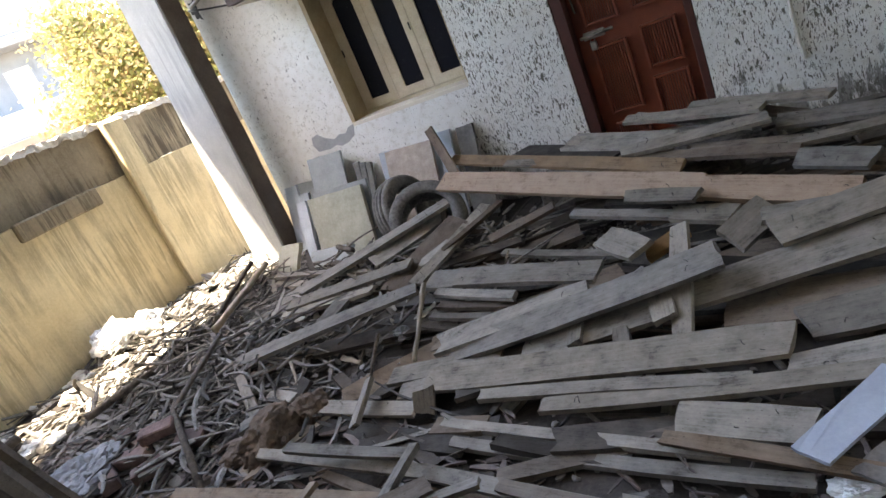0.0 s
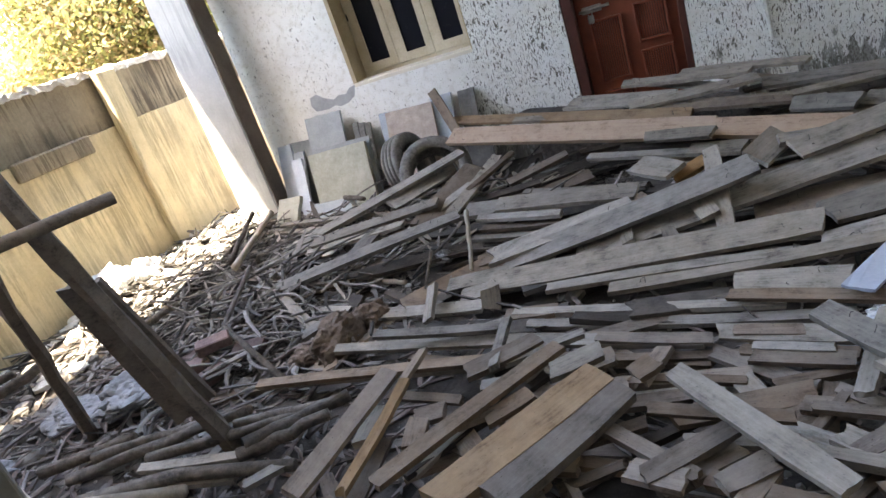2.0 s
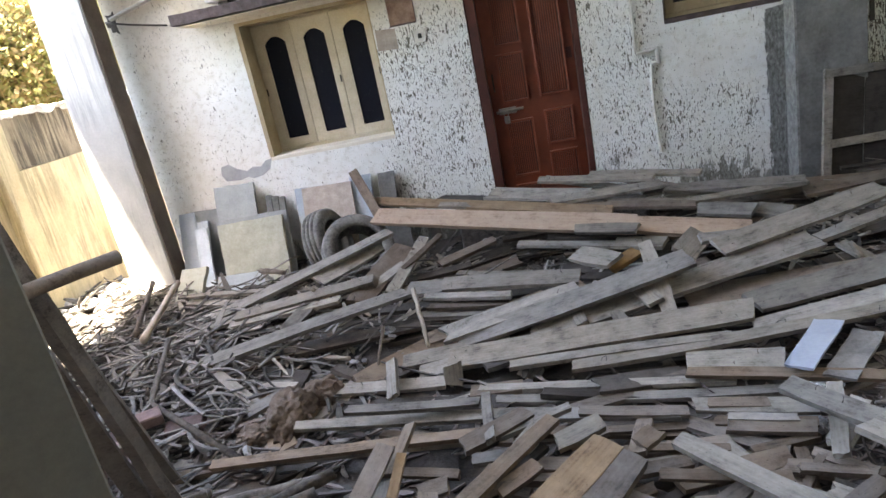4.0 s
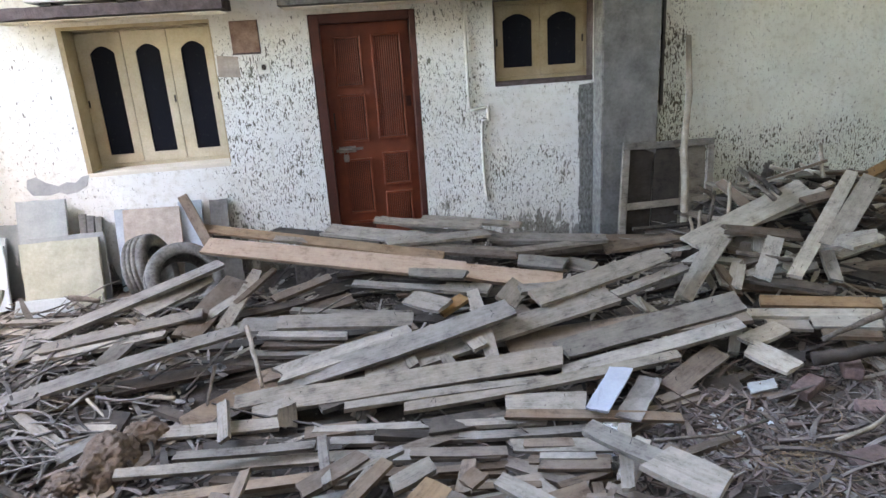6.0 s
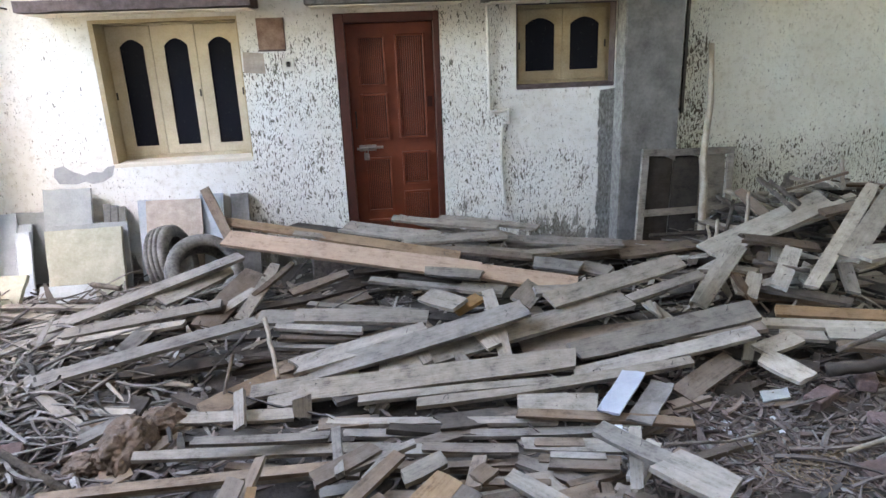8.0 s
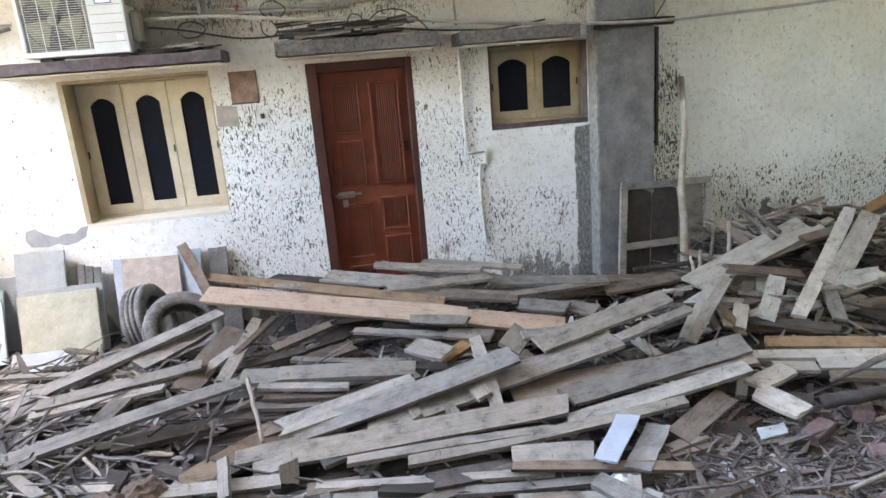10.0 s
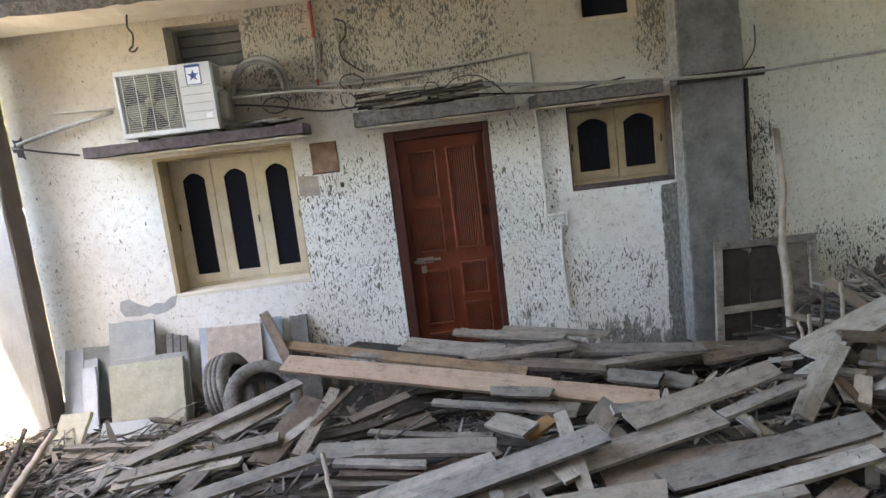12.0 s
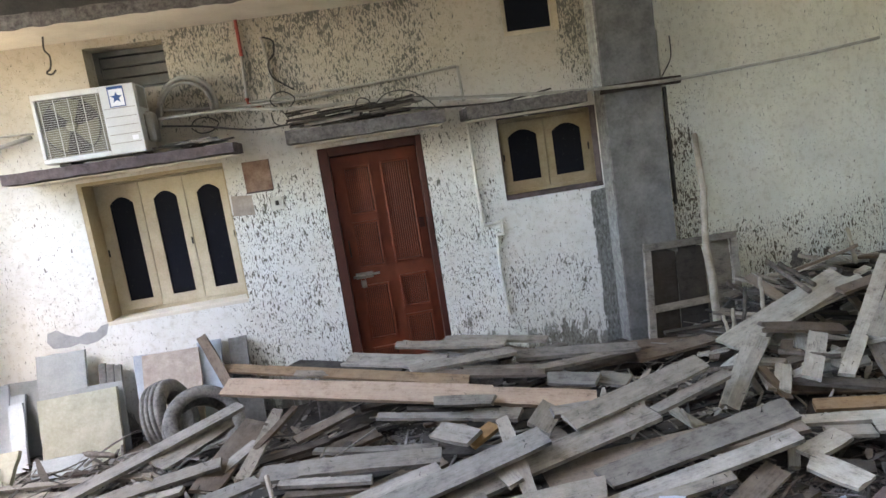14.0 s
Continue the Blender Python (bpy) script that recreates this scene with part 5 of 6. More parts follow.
slab(-2.66, -2.00, 0.34, -0.40, -0.30, -0.55, 0.03, "stone_grey", "grey stone slab behind the green one", 10)
slab(-1.92, -1.40, 0.44, -0.05, -0.30, -0.34, 0.035, "stone_tan", "speckled tan stone slab leaning on the wall", 11)
slab(-2.00, -1.88, 0.45, -0.03, -0.30, -0.24, 0.03, "stone_blue", "bluish stone offcut leaning on the wall", 12)
slab(-1.42, -1.20, 0.47, -0.02, -0.30, -0.24, 0.03, "stone_blue", "bluish stone offcut leaning on the wall", 13)
slab(-1.13, -0.96, 0.46, -0.02, -0.30, -0.25, 0.04, "cement", "small dark grey stone slab leaning on the wall", 14)
slab(-1.10, -0.86, 0.10, -0.22, -0.30, -0.34, 0.03, "cement", "dark blue-grey tile propped behind the plank", 15)
slab(-3.12, -2.86, -0.02, -0.72, -0.30, -0.90, 0.05, "stone_green", "broken greenish stone slab among debris", 16, 0.08)
plank(-1.35, -0.14, 0.56, -1.10, -0.40, 0.05, 0.10, 55, "b", 0.02, "plank", "dark brown offcut leaning on the slabs")
slab(-2.70, -2.20, -0.16, -0.72, -0.28, -0.86, 0.05, "stone_grey", "low grey stone block by the slabs", 17)

# ---- tyres ----


def tyre(at, axis, label, seed):
    """A bald tyre: bulging walls, open bead, tread grooves and blocks."""
    R, r, w = 0.315, 0.205, 0.10
    prof = [(r, -0.072), (r - 0.008, -0.085), (r + 0.02, -0.097), (0.245, -0.103), (0.285, -0.095), (0.306, -0.078), (0.312, -0.050),
            (0.302, -0.046), (0.302, -0.036), (0.315, -0.032), (0.316, -0.006), (0.305, -0.004), (0.305, 0.004), (0.316, 0.006),
            (0.315, 0.032), (0.302, 0.036), (0.302, 0.046), (0.312, 0.050), (0.306, 0.078), (0.285, 0.095), (0.245, 0.103),
            (r + 0.02, 0.097), (r - 0.008, 0.085), (r, 0.072), (0.235, 0.075), (0.285, 0.06), (0.292, 0.0), (0.285, -0.06), (0.235, -0.075)]
    n = 72
    bm = bmesh.new()
    rings = []
    for i in range(n):
        a = 2 * math.pi * i / n
        ring = []
        for k, (rad, off) in enumerate(prof):
            cut = 0.006 if (6 <= k <= 17 and i % 3 == 0 and k in (6, 9, 14, 17)) else 0.0
            rr = rad - cut
            ring.append(bm.verts.new((rr * math.cos(a), rr * math.sin(a), off)))
        rings.append(ring)
    m = len(prof)
    for i in range(n):
        a, b = rings[i], rings[(i + 1) % n]
        for k in range(m):
            bm.faces.new((a[k], a[(k + 1) % m], b[(k + 1) % m], b[k]))
    ob = mesh_ob("tyre", bm, "rubber", None, True)
    ob.matrix_world = Matrix.Translation(at) @ Vector(axis).to_track_quat("Z", "Y").to_matrix().to_4x4() @ Matrix.Scale(1.06, 4)
    return tagged(ob, label, "tyre", "old tyres")


tyre((-1.273, -0.82, -0.054), (0.42, -0.66, 0.62), "worn dusty black tyre leaning on another", 1)
tyre((-1.600, -0.60, -0.012), (0.93, -0.12, 0.22), "worn dusty black tyre propped against slabs", 2)

# ---- leaning shutter frame and pole by the pillar ----
fr = thing("window_frame", pose(0, 0, 0), "old grey wooden window frame leaning on the pillar", "window frame")
fa, fb = Vector((2.79, -0.60, -0.30)), Vector((2.97, -0.27, 0.71))
fw = Vector((1.03, 0.10, -0.04))
upv = fb - fa
nrm = fw.cross(upv).normalized()


def frame_bar(u0, v0, u1, v1, half, name="rail", material="timber_grey", t=0.035, lift=0.0):
    a, b = fa + fw * u0 + upv * v0 + nrm * lift, fa + fw * u1 + upv * v1 + nrm * lift
    ax = (b - a).normalized()
    side = nrm.cross(ax).normalized()
    bm = plank_mesh((b - a).length, 2 * half, t, int(100 * (u0 + v0 + 2 * u1)) + 3)
    m = Matrix((ax, side, ax.cross(side))).transposed().to_4x4()
    m.translation = (a + b) / 2
    bm.transform(m)
    part(name, bm, material, fr)


frame_bar(0.04, 0.0, 0.04, 1.0, 0.036, "stile")
frame_bar(0.97, 0.0, 0.97, 1.0, 0.036, "stile")
frame_bar(0.0, 0.97, 1.0, 0.97, 0.036, "rail", lift=0.004)
frame_bar(0.0, 0.40, 1.0, 0.42, 0.036, "rail", lift=0.006)
frame_bar(0.02, 0.02, 0.98, 0.02, 0.034, "rail", lift=0.004)
for k in range(3):
    frame_bar(0.205 + 0.29 * k, 0.01, 0.205 + 0.29 * k, 0.96, 0.150, "backboard", "timber_dark" if k < 2 else "timber_grey", 0.012, -0.03)
crook = [(3.328, -0.90, -0.37), (3.39, -0.76, -0.02), (3.468, -0.60, 0.355), (3.485, -0.51, 0.62), (3.545, -0.42, 0.88), (3.64, -0.28, 1.15), (3.665, -0.20, 1.349), (3.72, -0.05, 1.69)]
stick = mesh_ob("pole", tube([Vector(p) - Vector(crook[0]) for p in crook], 0.040, 10, 0.72, 0.08, 9), "bleached_stick", None, True)
stick.location = crook[0]
tagged(stick, "pale barkless wooden pole leaning on the wall", "pole")

# ---- air-conditioner ----
ac = thing("air_conditioner", pose(0, 0, 0), "white outdoor air-conditioner on the ledge, fan behind wires", "air conditioner")
AX0, AX1, AY0, AY1, AZ0, AZ1 = -2.20, -1.37, -0.45, -0.14, 2.285, 2.862
gx, gz, gr = -1.925, 2.575, 0.235
bm = bmesh.new()
add_box(bm, (AX0, AY0 + 0.03, AZ0), (AX1, AY1, AZ1), 0.012)
part("body", bm, "ac_white", ac)
part("front_panel", boxes(((gx + 0.272, AY0, AZ0 + 0.004), (AX1 - 0.001, AY0 + 0.029, AZ1 - 0.004)), ((AX0 + 0.001, AY0, AZ1 - 0.05), (gx + 0.272, AY0 + 0.029, AZ1 - 0.004)),
                          ((AX0 + 0.001, AY0, AZ0 + 0.004), (gx + 0.272, AY0 + 0.029, AZ0 + 0.045)), ((AX0 + 0.001, AY0, AZ0 + 0.045), (AX0 + 0.028, AY0 + 0.029, AZ1 - 0.05)), bevel=0.004), "ac_white", ac)
bm = bmesh.new()
add_box(bm, (AX0 + 0.029, AY0 + 0.024, AZ0 + 0.046), (gx + 0.271, AY0 + 0.0285, AZ1 - 0.051))
part("grille_back", bm, "ac_dark", ac)
bm = bmesh.new()
bmesh.ops.create_circle(bm, cap_ends=True, segments=40, radius=gr)
bm.transform(Matrix.Translation((gx, AY0 + 0.0215, gz)) @ Matrix.Rotation(radians(90), 4, "X"))
part("fan_hole", bm, "dark_iron", ac)
fan = part("fan_hub", tube([(gx, AY0 + 0.021, gz), (gx, AY0 + 0.008, gz)], 0.045, 20), "ac_blade", ac, "", True)
for k in range(3):
    bm = bmesh.new()
    vs = []
    for i in range(9):
        a = radians(120 * k - 70 + 66 * i / 8)
        vs.append((bm.verts.new((gx + 0.04 * math.cos(a), AY0 + 0.018, gz + 0.04 * math.sin(a))),
                   bm.verts.new((gx + (gr - 0.012) * math.cos(a + 0.25), AY0 + 0.019 - 0.008 * i / 8, gz + (gr - 0.012) * math.sin(a + 0.25)))))
    for a, b in zip(vs, vs[1:]):
        bm.faces.new((a[0], a[1], b[1], b[0]))
    part("fan_blade", bm, "ac_blade", fan)
bm = bmesh.new()
for k in range(26):
    zz = AZ0 + 0.05 + 0.0184 * k
    add_box(bm, (AX0 + 0.028, AY0 - 0.001, zz), (gx + 0.272, AY0 + 0.002, zz + 0.0026))
for k in range(5):
    xx = AX0 + 0.06 + 0.115 * k
    add_box(bm, (xx, AY0 - 0.003, AZ0 + 0.046), (xx + 0.006, AY0 - 0.0012, AZ1 - 0.05))
part("grille", bm, "pvc_white", ac, "white wire fan grille")
for k in range(5):
    zz = AZ0 + 0.09 + 0.072 * k
    part("louver", boxes(((gx + 0.285, AY0 - 0.003, zz), (AX1 - 0.02, AY0 - 0.0005, zz + 0.006)), bevel=0.001), "pvc_grey", ac)
stk = part("sticker", boxes(((-1.585, AY0 - 0.003, 2.675), (-1.455, AY0 - 0.0008, 2.845))), "sticker_white", ac, "white label with a blue star")
part("sticker_edge", boxes(((-1.585, AY0 - 0.0045, 2.822), (-1.455, AY0 - 0.0032, 2.845)), ((-1.585, AY0 - 0.0045, 2.675), (-1.577, AY0 - 0.0032, 2.822)),
                           ((-1.463, AY0 - 0.0045, 2.675), (-1.455, AY0 - 0.0032, 2.822)), ((-1.577, AY0 - 0.0045, 2.675), (-1.463, AY0 - 0.0032, 2.682))), "sticker_blue", stk)
bm = bmesh.new()
star = [(-1.52 + (0.05 if i % 2 == 0 else 0.021) * math.sin(math.pi * i / 5), 2.752 + (0.05 if i % 2 == 0 else 0.021) * math.cos(math.pi * i / 5)) for i in range(10)]
f0 = [bm.verts.new((a, AY0 - 0.0045, b)) for a, b in star]
f1 = [bm.verts.new((a, AY0 - 0.0032, b)) for a, b in star]
bm.faces.new(f0)
for i in range(10):
    bm.faces.new((f0[i], f0[(i + 1) % 10], f1[(i + 1) % 10], f1[i]))
part("star", bm, "sticker_blue", stk)
part("small_label", boxes(((-1.46, AY0 - 0.003, 2.39), (-1.41, AY0 - 0.0008, 2.43))), "sticker_white", ac)
for xx in (-2.10, -1.50):
    part("foot", boxes(((xx, AY0 + 0.03, 2.257), (xx + 0.10, AY1 - 0.02, 2.284)), bevel=0.005), "dark_iron", ac)
part("valve_cover", boxes(((-1.368, -0.36, 2.36), (-1.30, -0.18, 2.62)), bevel=0.02), "pvc_grey", ac)
bm = boxes(((-1.369, -0.40, 2.66), (-1.362, -0.20, 2.84)), bevel=0.003)
part("side_grip", bm, "pvc_grey", ac)

# ---- small fittings ----
sw = thing("switch_box", pose(0, 0, 0), "small grey bell-push plate on the flaked wall", "switch")
part("plate", boxes(((-0.50, -0.014, 1.60), (-0.385, -0.001, 1.72)), bevel=0.004), "pvc_white", sw)
part("button", boxes(((-0.46, -0.024, 1.64), (-0.425, -0.0145, 1.685)), bevel=0.004), "dark_iron", sw)
box = thing("junction_box", pose(0, 0, 0), "rusty square box cover with knocked corners", "junction box")
part("cover", boxes(((-0.70, -0.006, 1.80), (-0.455, -0.001, 2.08)), bevel=0.003), "rust_plate", box)
part("rim", boxes(((-0.705, -0.009, 1.785), (-0.45, -0.001, 1.80)), ((-0.455, -0.009, 1.80), (-0.448, -0.001, 2.085)), bevel=0.002), "ledge_brown", box)
blob("trim_square", [(-0.86, 1.60), (-0.66, 1.585), (-0.665, 1.77), (-0.85, 1.79)], 0.0, "stone_tan", "tan square where a plate was taken off", 0.003)
br = mesh_ob("bracket_bar", plank_mesh(0.80, 0.075, 0.05, 5), "timber_dark")
br.matrix_world = pose(3.13, -0.275, 2.235, 90, 0, 0)
tagged(br, "dark timber bracket bar across the pillar", "bracket")
blob("trim_hole", ragged(-3.36, 2.36, 0.06, 0.10, 18, 0.4, 31), 0.0, "dark_iron", "dark broken hole where wires enter", 0.003)


def hook(x, y, z, name="hook"):
    bm = tube([(x + 0.022 * math.cos(a), y, z + 0.022 * math.sin(a)) for a in [radians(d) for d in range(100, 440, 30)]], 0.004, 6)
    return tagged(mesh_ob(name, bm, "pvc_white"), "small wire hook under the ledge", "hook", "hooks")


for hx in (-2.25, -0.95, 0.42, 0.98, 1.95):
    hook(hx, -0.38, 2.125)


def cable(points, radius, material, label, name="cable"):
    """A round run through points, rounded between them."""
    pts = [Vector(p) for p in points]
    out = []
    for i in range(len(pts) - 1):
        p0, p1, p2, p3 = pts[max(i - 1, 0)], pts[i], pts[i + 1], pts[min(i + 2, len(pts) - 1)]
        steps = 6 if len(pts) > 3 else 2
        for k in range(steps):
            t = k / steps
            out.append(0.5 * ((2 * p1) + (p2 - p0) * t + (2 * p0 - 5 * p1 + 4 * p2 - p3) * t * t + (3 * p1 - p0 - 3 * p2 + p3) * t ** 3))
    out.append(pts[-1])
    c = out[0].copy()
    ob = mesh_ob(name, tube([p - c for p in out], radius, 8), material, None, True)
    ob.location = c
    return tagged(ob, label, name)


cable([(-0.506, -0.030, 3.380), (-0.507, -0.030, 3.207), (-0.510, -0.030, 3.022)], 0.016, 'pipe_red', 'red conduit with bends on the wall', 'conduit')
cable([(-0.510, -0.030, 3.022), (-0.534, -0.030, 2.639)], 0.014, 'pvc_grey', 'grey conduit on the wall', 'conduit')
cable([(-0.532, -0.030, 2.649), (-0.530, -0.030, 2.607), (-0.499, -0.030, 2.576), (-0.423, -0.030, 2.562)], 0.018, 'pipe_red', 'red conduit elbow on the wall', 'conduit')
cable([(-0.312, -0.030, 3.168), (-0.285, -0.030, 2.892), (-0.280, -0.030, 2.610)], 0.014, 'pvc_grey', 'grey conduit on the wall', 'conduit')
cable([(-0.820, -0.030, 2.617), (-0.265, -0.030, 2.607), (0.587, -0.030, 2.622), (1.433, -0.030, 2.674)], 0.015, 'pvc_grey', 'long grey conduit run under the eaves', 'conduit')
cable([(1.443, -0.030, 2.672), (1.455, -0.030, 2.341)], 0.014, 'pvc_grey', 'grey conduit dropping to the ledge', 'conduit')
cable([(-1.337, -0.050, 2.650), (-0.480, -0.050, 2.576), (0.446, -0.050, 2.573)], 0.014, 'pvc_grey', 'grey conduit along the wall', 'conduit')
cable([(-1.260, -0.300, 2.544), (-0.651, -0.300, 2.535), (-0.053, -0.300, 2.470), (0.654, -0.300, 2.440), (1.405, -0.300, 2.353), (2.263, -0.300, 2.281), (2.897, -0.300, 2.245), (3.484, -0.300, 2.236), (4.048, -0.300, 2.256), (4.815, -0.300, 2.289), (5.582, -0.300, 2.346)], 0.016, 'pvc_grey', 'grey service cable slung along the wall', 'cable')
cable([(-1.276, -0.200, 2.492), (-0.950, -0.200, 2.444), (-0.503, -0.200, 2.350), (-0.086, -0.200, 2.353), (0.541, -0.200, 2.374), (1.255, -0.200, 2.299), (1.771, -0.200, 2.269), (2.546, -0.200, 2.234)], 0.009, 'cable_black', 'thin black cable along the ledges', 'cable')
cable([(1.451, -0.030, 2.280), (1.462, -0.030, 1.937), (1.465, -0.030, 1.427), (1.471, -0.030, 1.141)], 0.016, 'pvc_white', 'white conduit with an offset joint', 'conduit')
cable([(1.471, -0.030, 1.130), (1.560, -0.030, 1.136), (1.650, -0.030, 1.142)], 0.017, 'pvc_white', 'white conduit offset on the wall', 'conduit')
cable([(1.655, -0.030, 1.158), (1.660, -0.030, 1.010)], 0.019, 'pvc_white', 'white conduit elbow joint on the wall', 'conduit')
cable([(1.585, -0.028, 1.022), (1.668, -0.028, 1.020)], 0.016, 'pvc_white', 'white conduit offset on the wall', 'conduit')
cable([(1.595, -0.025, 1.007), (1.584, -0.025, 0.741), (1.597, -0.025, 0.368), (1.616, -0.025, 0.192)], 0.016, 'pvc_white', 'white conduit ending low on the wall', 'conduit')
cable([(-1.313, -0.120, 2.502), (-1.289, -0.120, 2.651), (-1.213, -0.120, 2.800), (-1.089, -0.120, 2.884), (-0.951, -0.120, 2.875), (-0.840, -0.120, 2.790), (-0.799, -0.120, 2.667), (-0.806, -0.120, 2.541)], 0.026, 'pvc_grey', 'lagged cooling pipe arched out of the unit', 'pipe')
cable([(-1.298, -0.160, 2.472), (-1.247, -0.160, 2.691), (-1.134, -0.160, 2.822), (-0.976, -0.160, 2.835), (-0.865, -0.160, 2.750), (-0.832, -0.160, 2.619), (-0.839, -0.160, 2.518)], 0.017, 'pvc_grey', 'grey drain hose arched beside the pipe', 'pipe')
cable([(-0.301, -0.040, 3.164), (-0.211, -0.040, 3.119), (-0.224, -0.040, 3.006), (-0.286, -0.040, 2.931), (-0.274, -0.040, 2.812), (-0.185, -0.040, 2.730), (-0.093, -0.040, 2.663)], 0.008, 'cable_black', 'curled loose wire on the wall', 'cable')
cable([(-0.293, -0.080, 2.643), (-0.195, -0.080, 2.656), (-0.104, -0.080, 2.589), (-0.160, -0.080, 2.517), (-0.274, -0.080, 2.527), (-0.325, -0.080, 2.587), (-0.293, -0.080, 2.643)], 0.006, 'cable_black', 'curled loose wire on the wall', 'cable')
cable([(-0.333, -0.100, 2.485), (-0.321, -0.100, 2.390), (-0.244, -0.100, 2.356), (-0.191, -0.100, 2.408), (-0.252, -0.100, 2.496), (-0.321, -0.100, 2.493)], 0.006, 'cable_black', 'curled loose wire on the wall', 'cable')
cable([(-1.051, -0.100, 2.457), (-1.012, -0.100, 2.512), (-0.904, -0.100, 2.524), (-0.811, -0.100, 2.466), (-0.878, -0.100, 2.401), (-0.986, -0.100, 2.394), (-1.053, -0.100, 2.447)], 0.006, 'cable_black', 'curled loose wire on the wall', 'cable')
cable([(0.415, -0.350, 2.383), (0.467, -0.350, 2.472), (0.553, -0.350, 2.448), (0.564, -0.350, 2.367), (0.710, -0.350, 2.479), (0.913, -0.350, 2.482), (1.072, -0.350, 2.376), (1.136, -0.350, 2.306)], 0.006, 'cable_black', 'loose wire looped over the ledge', 'cable')
cable([(-3.028, -0.020, 2.629), (-2.713, -0.020, 2.614), (-2.422, -0.020, 2.605)], 0.009, 'pvc_grey', 'thin pipe stub on the wall', 'pipe')
cable([(-3.341, -0.060, 2.380), (-2.887, -0.060, 2.483), (-2.427, -0.060, 2.573)], 0.02, 'pvc_grey', 'drain pipe slanting from the unit', 'pipe')
cable([(-3.411, -0.040, 2.365), (-3.163, -0.040, 2.300), (-2.808, -0.040, 2.225)], 0.009, 'cable_black', 'black wire sagging to the ledge', 'cable')
cable([(-2.034, -0.300, 3.397), (-2.058, -0.300, 3.249), (-2.025, -0.300, 3.181), (-2.040, -0.300, 3.087), (-2.079, -0.300, 3.051), (-2.039, -0.300, 3.034), (-2.000, -0.300, 3.066)], 0.008, 'cable_black', 'hanging wire end under the sunshade', 'cable')
cable([(3.439, -0.030, 2.751), (3.434, -0.030, 2.499), (3.441, -0.030, 2.252)], 0.01, 'pvc_grey', 'pipe down beside the pillar', 'pipe')
cable([(3.569, -0.030, 2.678), (3.565, -0.030, 2.476), (3.481, -0.030, 2.338), (3.432, -0.030, 2.269)], 0.006, 'cable_black', 'loose wire on the plaster', 'cable')

# ---- scraps on the ledges ----
rng = random.Random(11)
for k in range(34):
    cx, cy = rng.uniform(-0.1, 0.95), rng.uniform(-0.40, -0.10)
    ln, an = rng.uniform(0.18, 0.6), rng.uniform(-0.3, 0.3)
    dx, dy = 0.5 * ln * math.cos(an), 0.5 * ln * math.sin(an) * 0.4
    lz = 2.30 + 0.018 * (k // 4)
    plank(max(-0.19, cx - dx), cy - dy, lz, min(1.18, cx + dx), cy + dy, lz + rng.uniform(0, 0.03), rng.uniform(0.03, 0.09), rng.uniform(-10, 25), "d" if k % 3 else "g", 0.015, "lath", "dark dusty wood lath stacked on the ledge")
for k in range(12):
    cx = rng.uniform(-1.25, -0.85)
    plank(cx - 0.16, -0.13 - 0.026 * k, 2.28 + 0.008 * (k % 6), cx + 0.18, -0.20 - 0.022 * k, 2.285 + 0.013 * (k % 5), 0.05, 5, "g" if k % 2 else "d", 0.015, "lath", "dusty grey wood lath on the window ledge")
plank(1.75, -0.2, 2.275, 2.25, -0.28, 2.33, 0.04, 5, "d", 0.015, "lath", "dark wood lath on the small ledge")
plank(1.55, -0.3, 2.275, 1.85, -0.24, 2.28, 0.07, 5, "d", 0.02, "lath", "dark wood lath on the small ledge")

# ---- white tile, litter, sacking ----
tl = slab(0, 0.125, 0.0, 0.0, 0.0, -0.64, 0.012, "tile_white", "white glazed tile lying among planks", 40, 0.02, "tile")
tl.matrix_world = pose(1.623, -3.344, -0.095, 3, 0, -36)
tl = slab(0, 0.13, 0.0, 0.0, 0.0, -0.45, 0.012, "rubble", "grey stone tile lying beside the white one", 41, 0.05, "tile")
tl.matrix_world = pose(1.72, -3.47, -0.15, 2, 0, -34)
tl = slab(0, 0.20, 0.0, 0.0, 0.0, -0.09, 0.008, "stone_grey", "pale bluish tile scrap on the rubble", 42, 0.05, "tile")
tl.matrix_world = pose(2.50, -3.40, -0.225, 6, 4, 10)


def crumple(name, at, size, material, label, category, seed, flat=0.5, folds=9.0):
    """A crumpled sheet: a squashed lump with deep creases."""
    bm = bmesh.new()
    bmesh.ops.create_icosphere(bm, subdivisions=5, radius=1.0)
    for v in bm.verts:
        p = v.co.copy() + Vector((seed * 3.1, 0, 0))
        k = 1 + 0.35 * noise.noise(p * 1.6) + 0.26 * abs(noise.noise(p * 3.6)) + 0.16 * abs(noise.noise(Vector((p.x, p.y, 0.3 * p.z)) * folds * 0.5)) + 0.08 * abs(noise.noise(p * folds))
        v.co = Vector((v.co.x * size[0] * k, v.co.y * size[1] * k, max(-0.25, v.co.z) * size[2] * k * flat * 2))
    ob = mesh_ob(name, bm, material, None, material == "sacking")
    ob.location = at
    return tagged(ob, label, category)


crumple("sack", (-1.16, -3.27, -0.22), (0.12, 0.19, 0.11), "sacking", "crumpled brown jute sack on the debris", "sack", 1, 0.5, 22)
crumple("sack", (-1.02, -3.06, -0.23), (0.11, 0.10, 0.09), "sacking", "torn brown fibre matting beside the sack", "sack", 2, 0.5, 26)
crumple("sack", (-1.34, -3.36, -0.26), (0.10, 0.11, 0.05), "sacking", "flat corner of brown jute sacking", "sack", 12, 0.5, 24)
crumple("plastic_bag", (-4.30, -1.98, -0.12), (0.16, 0.2, 0.16), "plastic_white", "crumpled white plastic bag in the sun", "bag", 3)
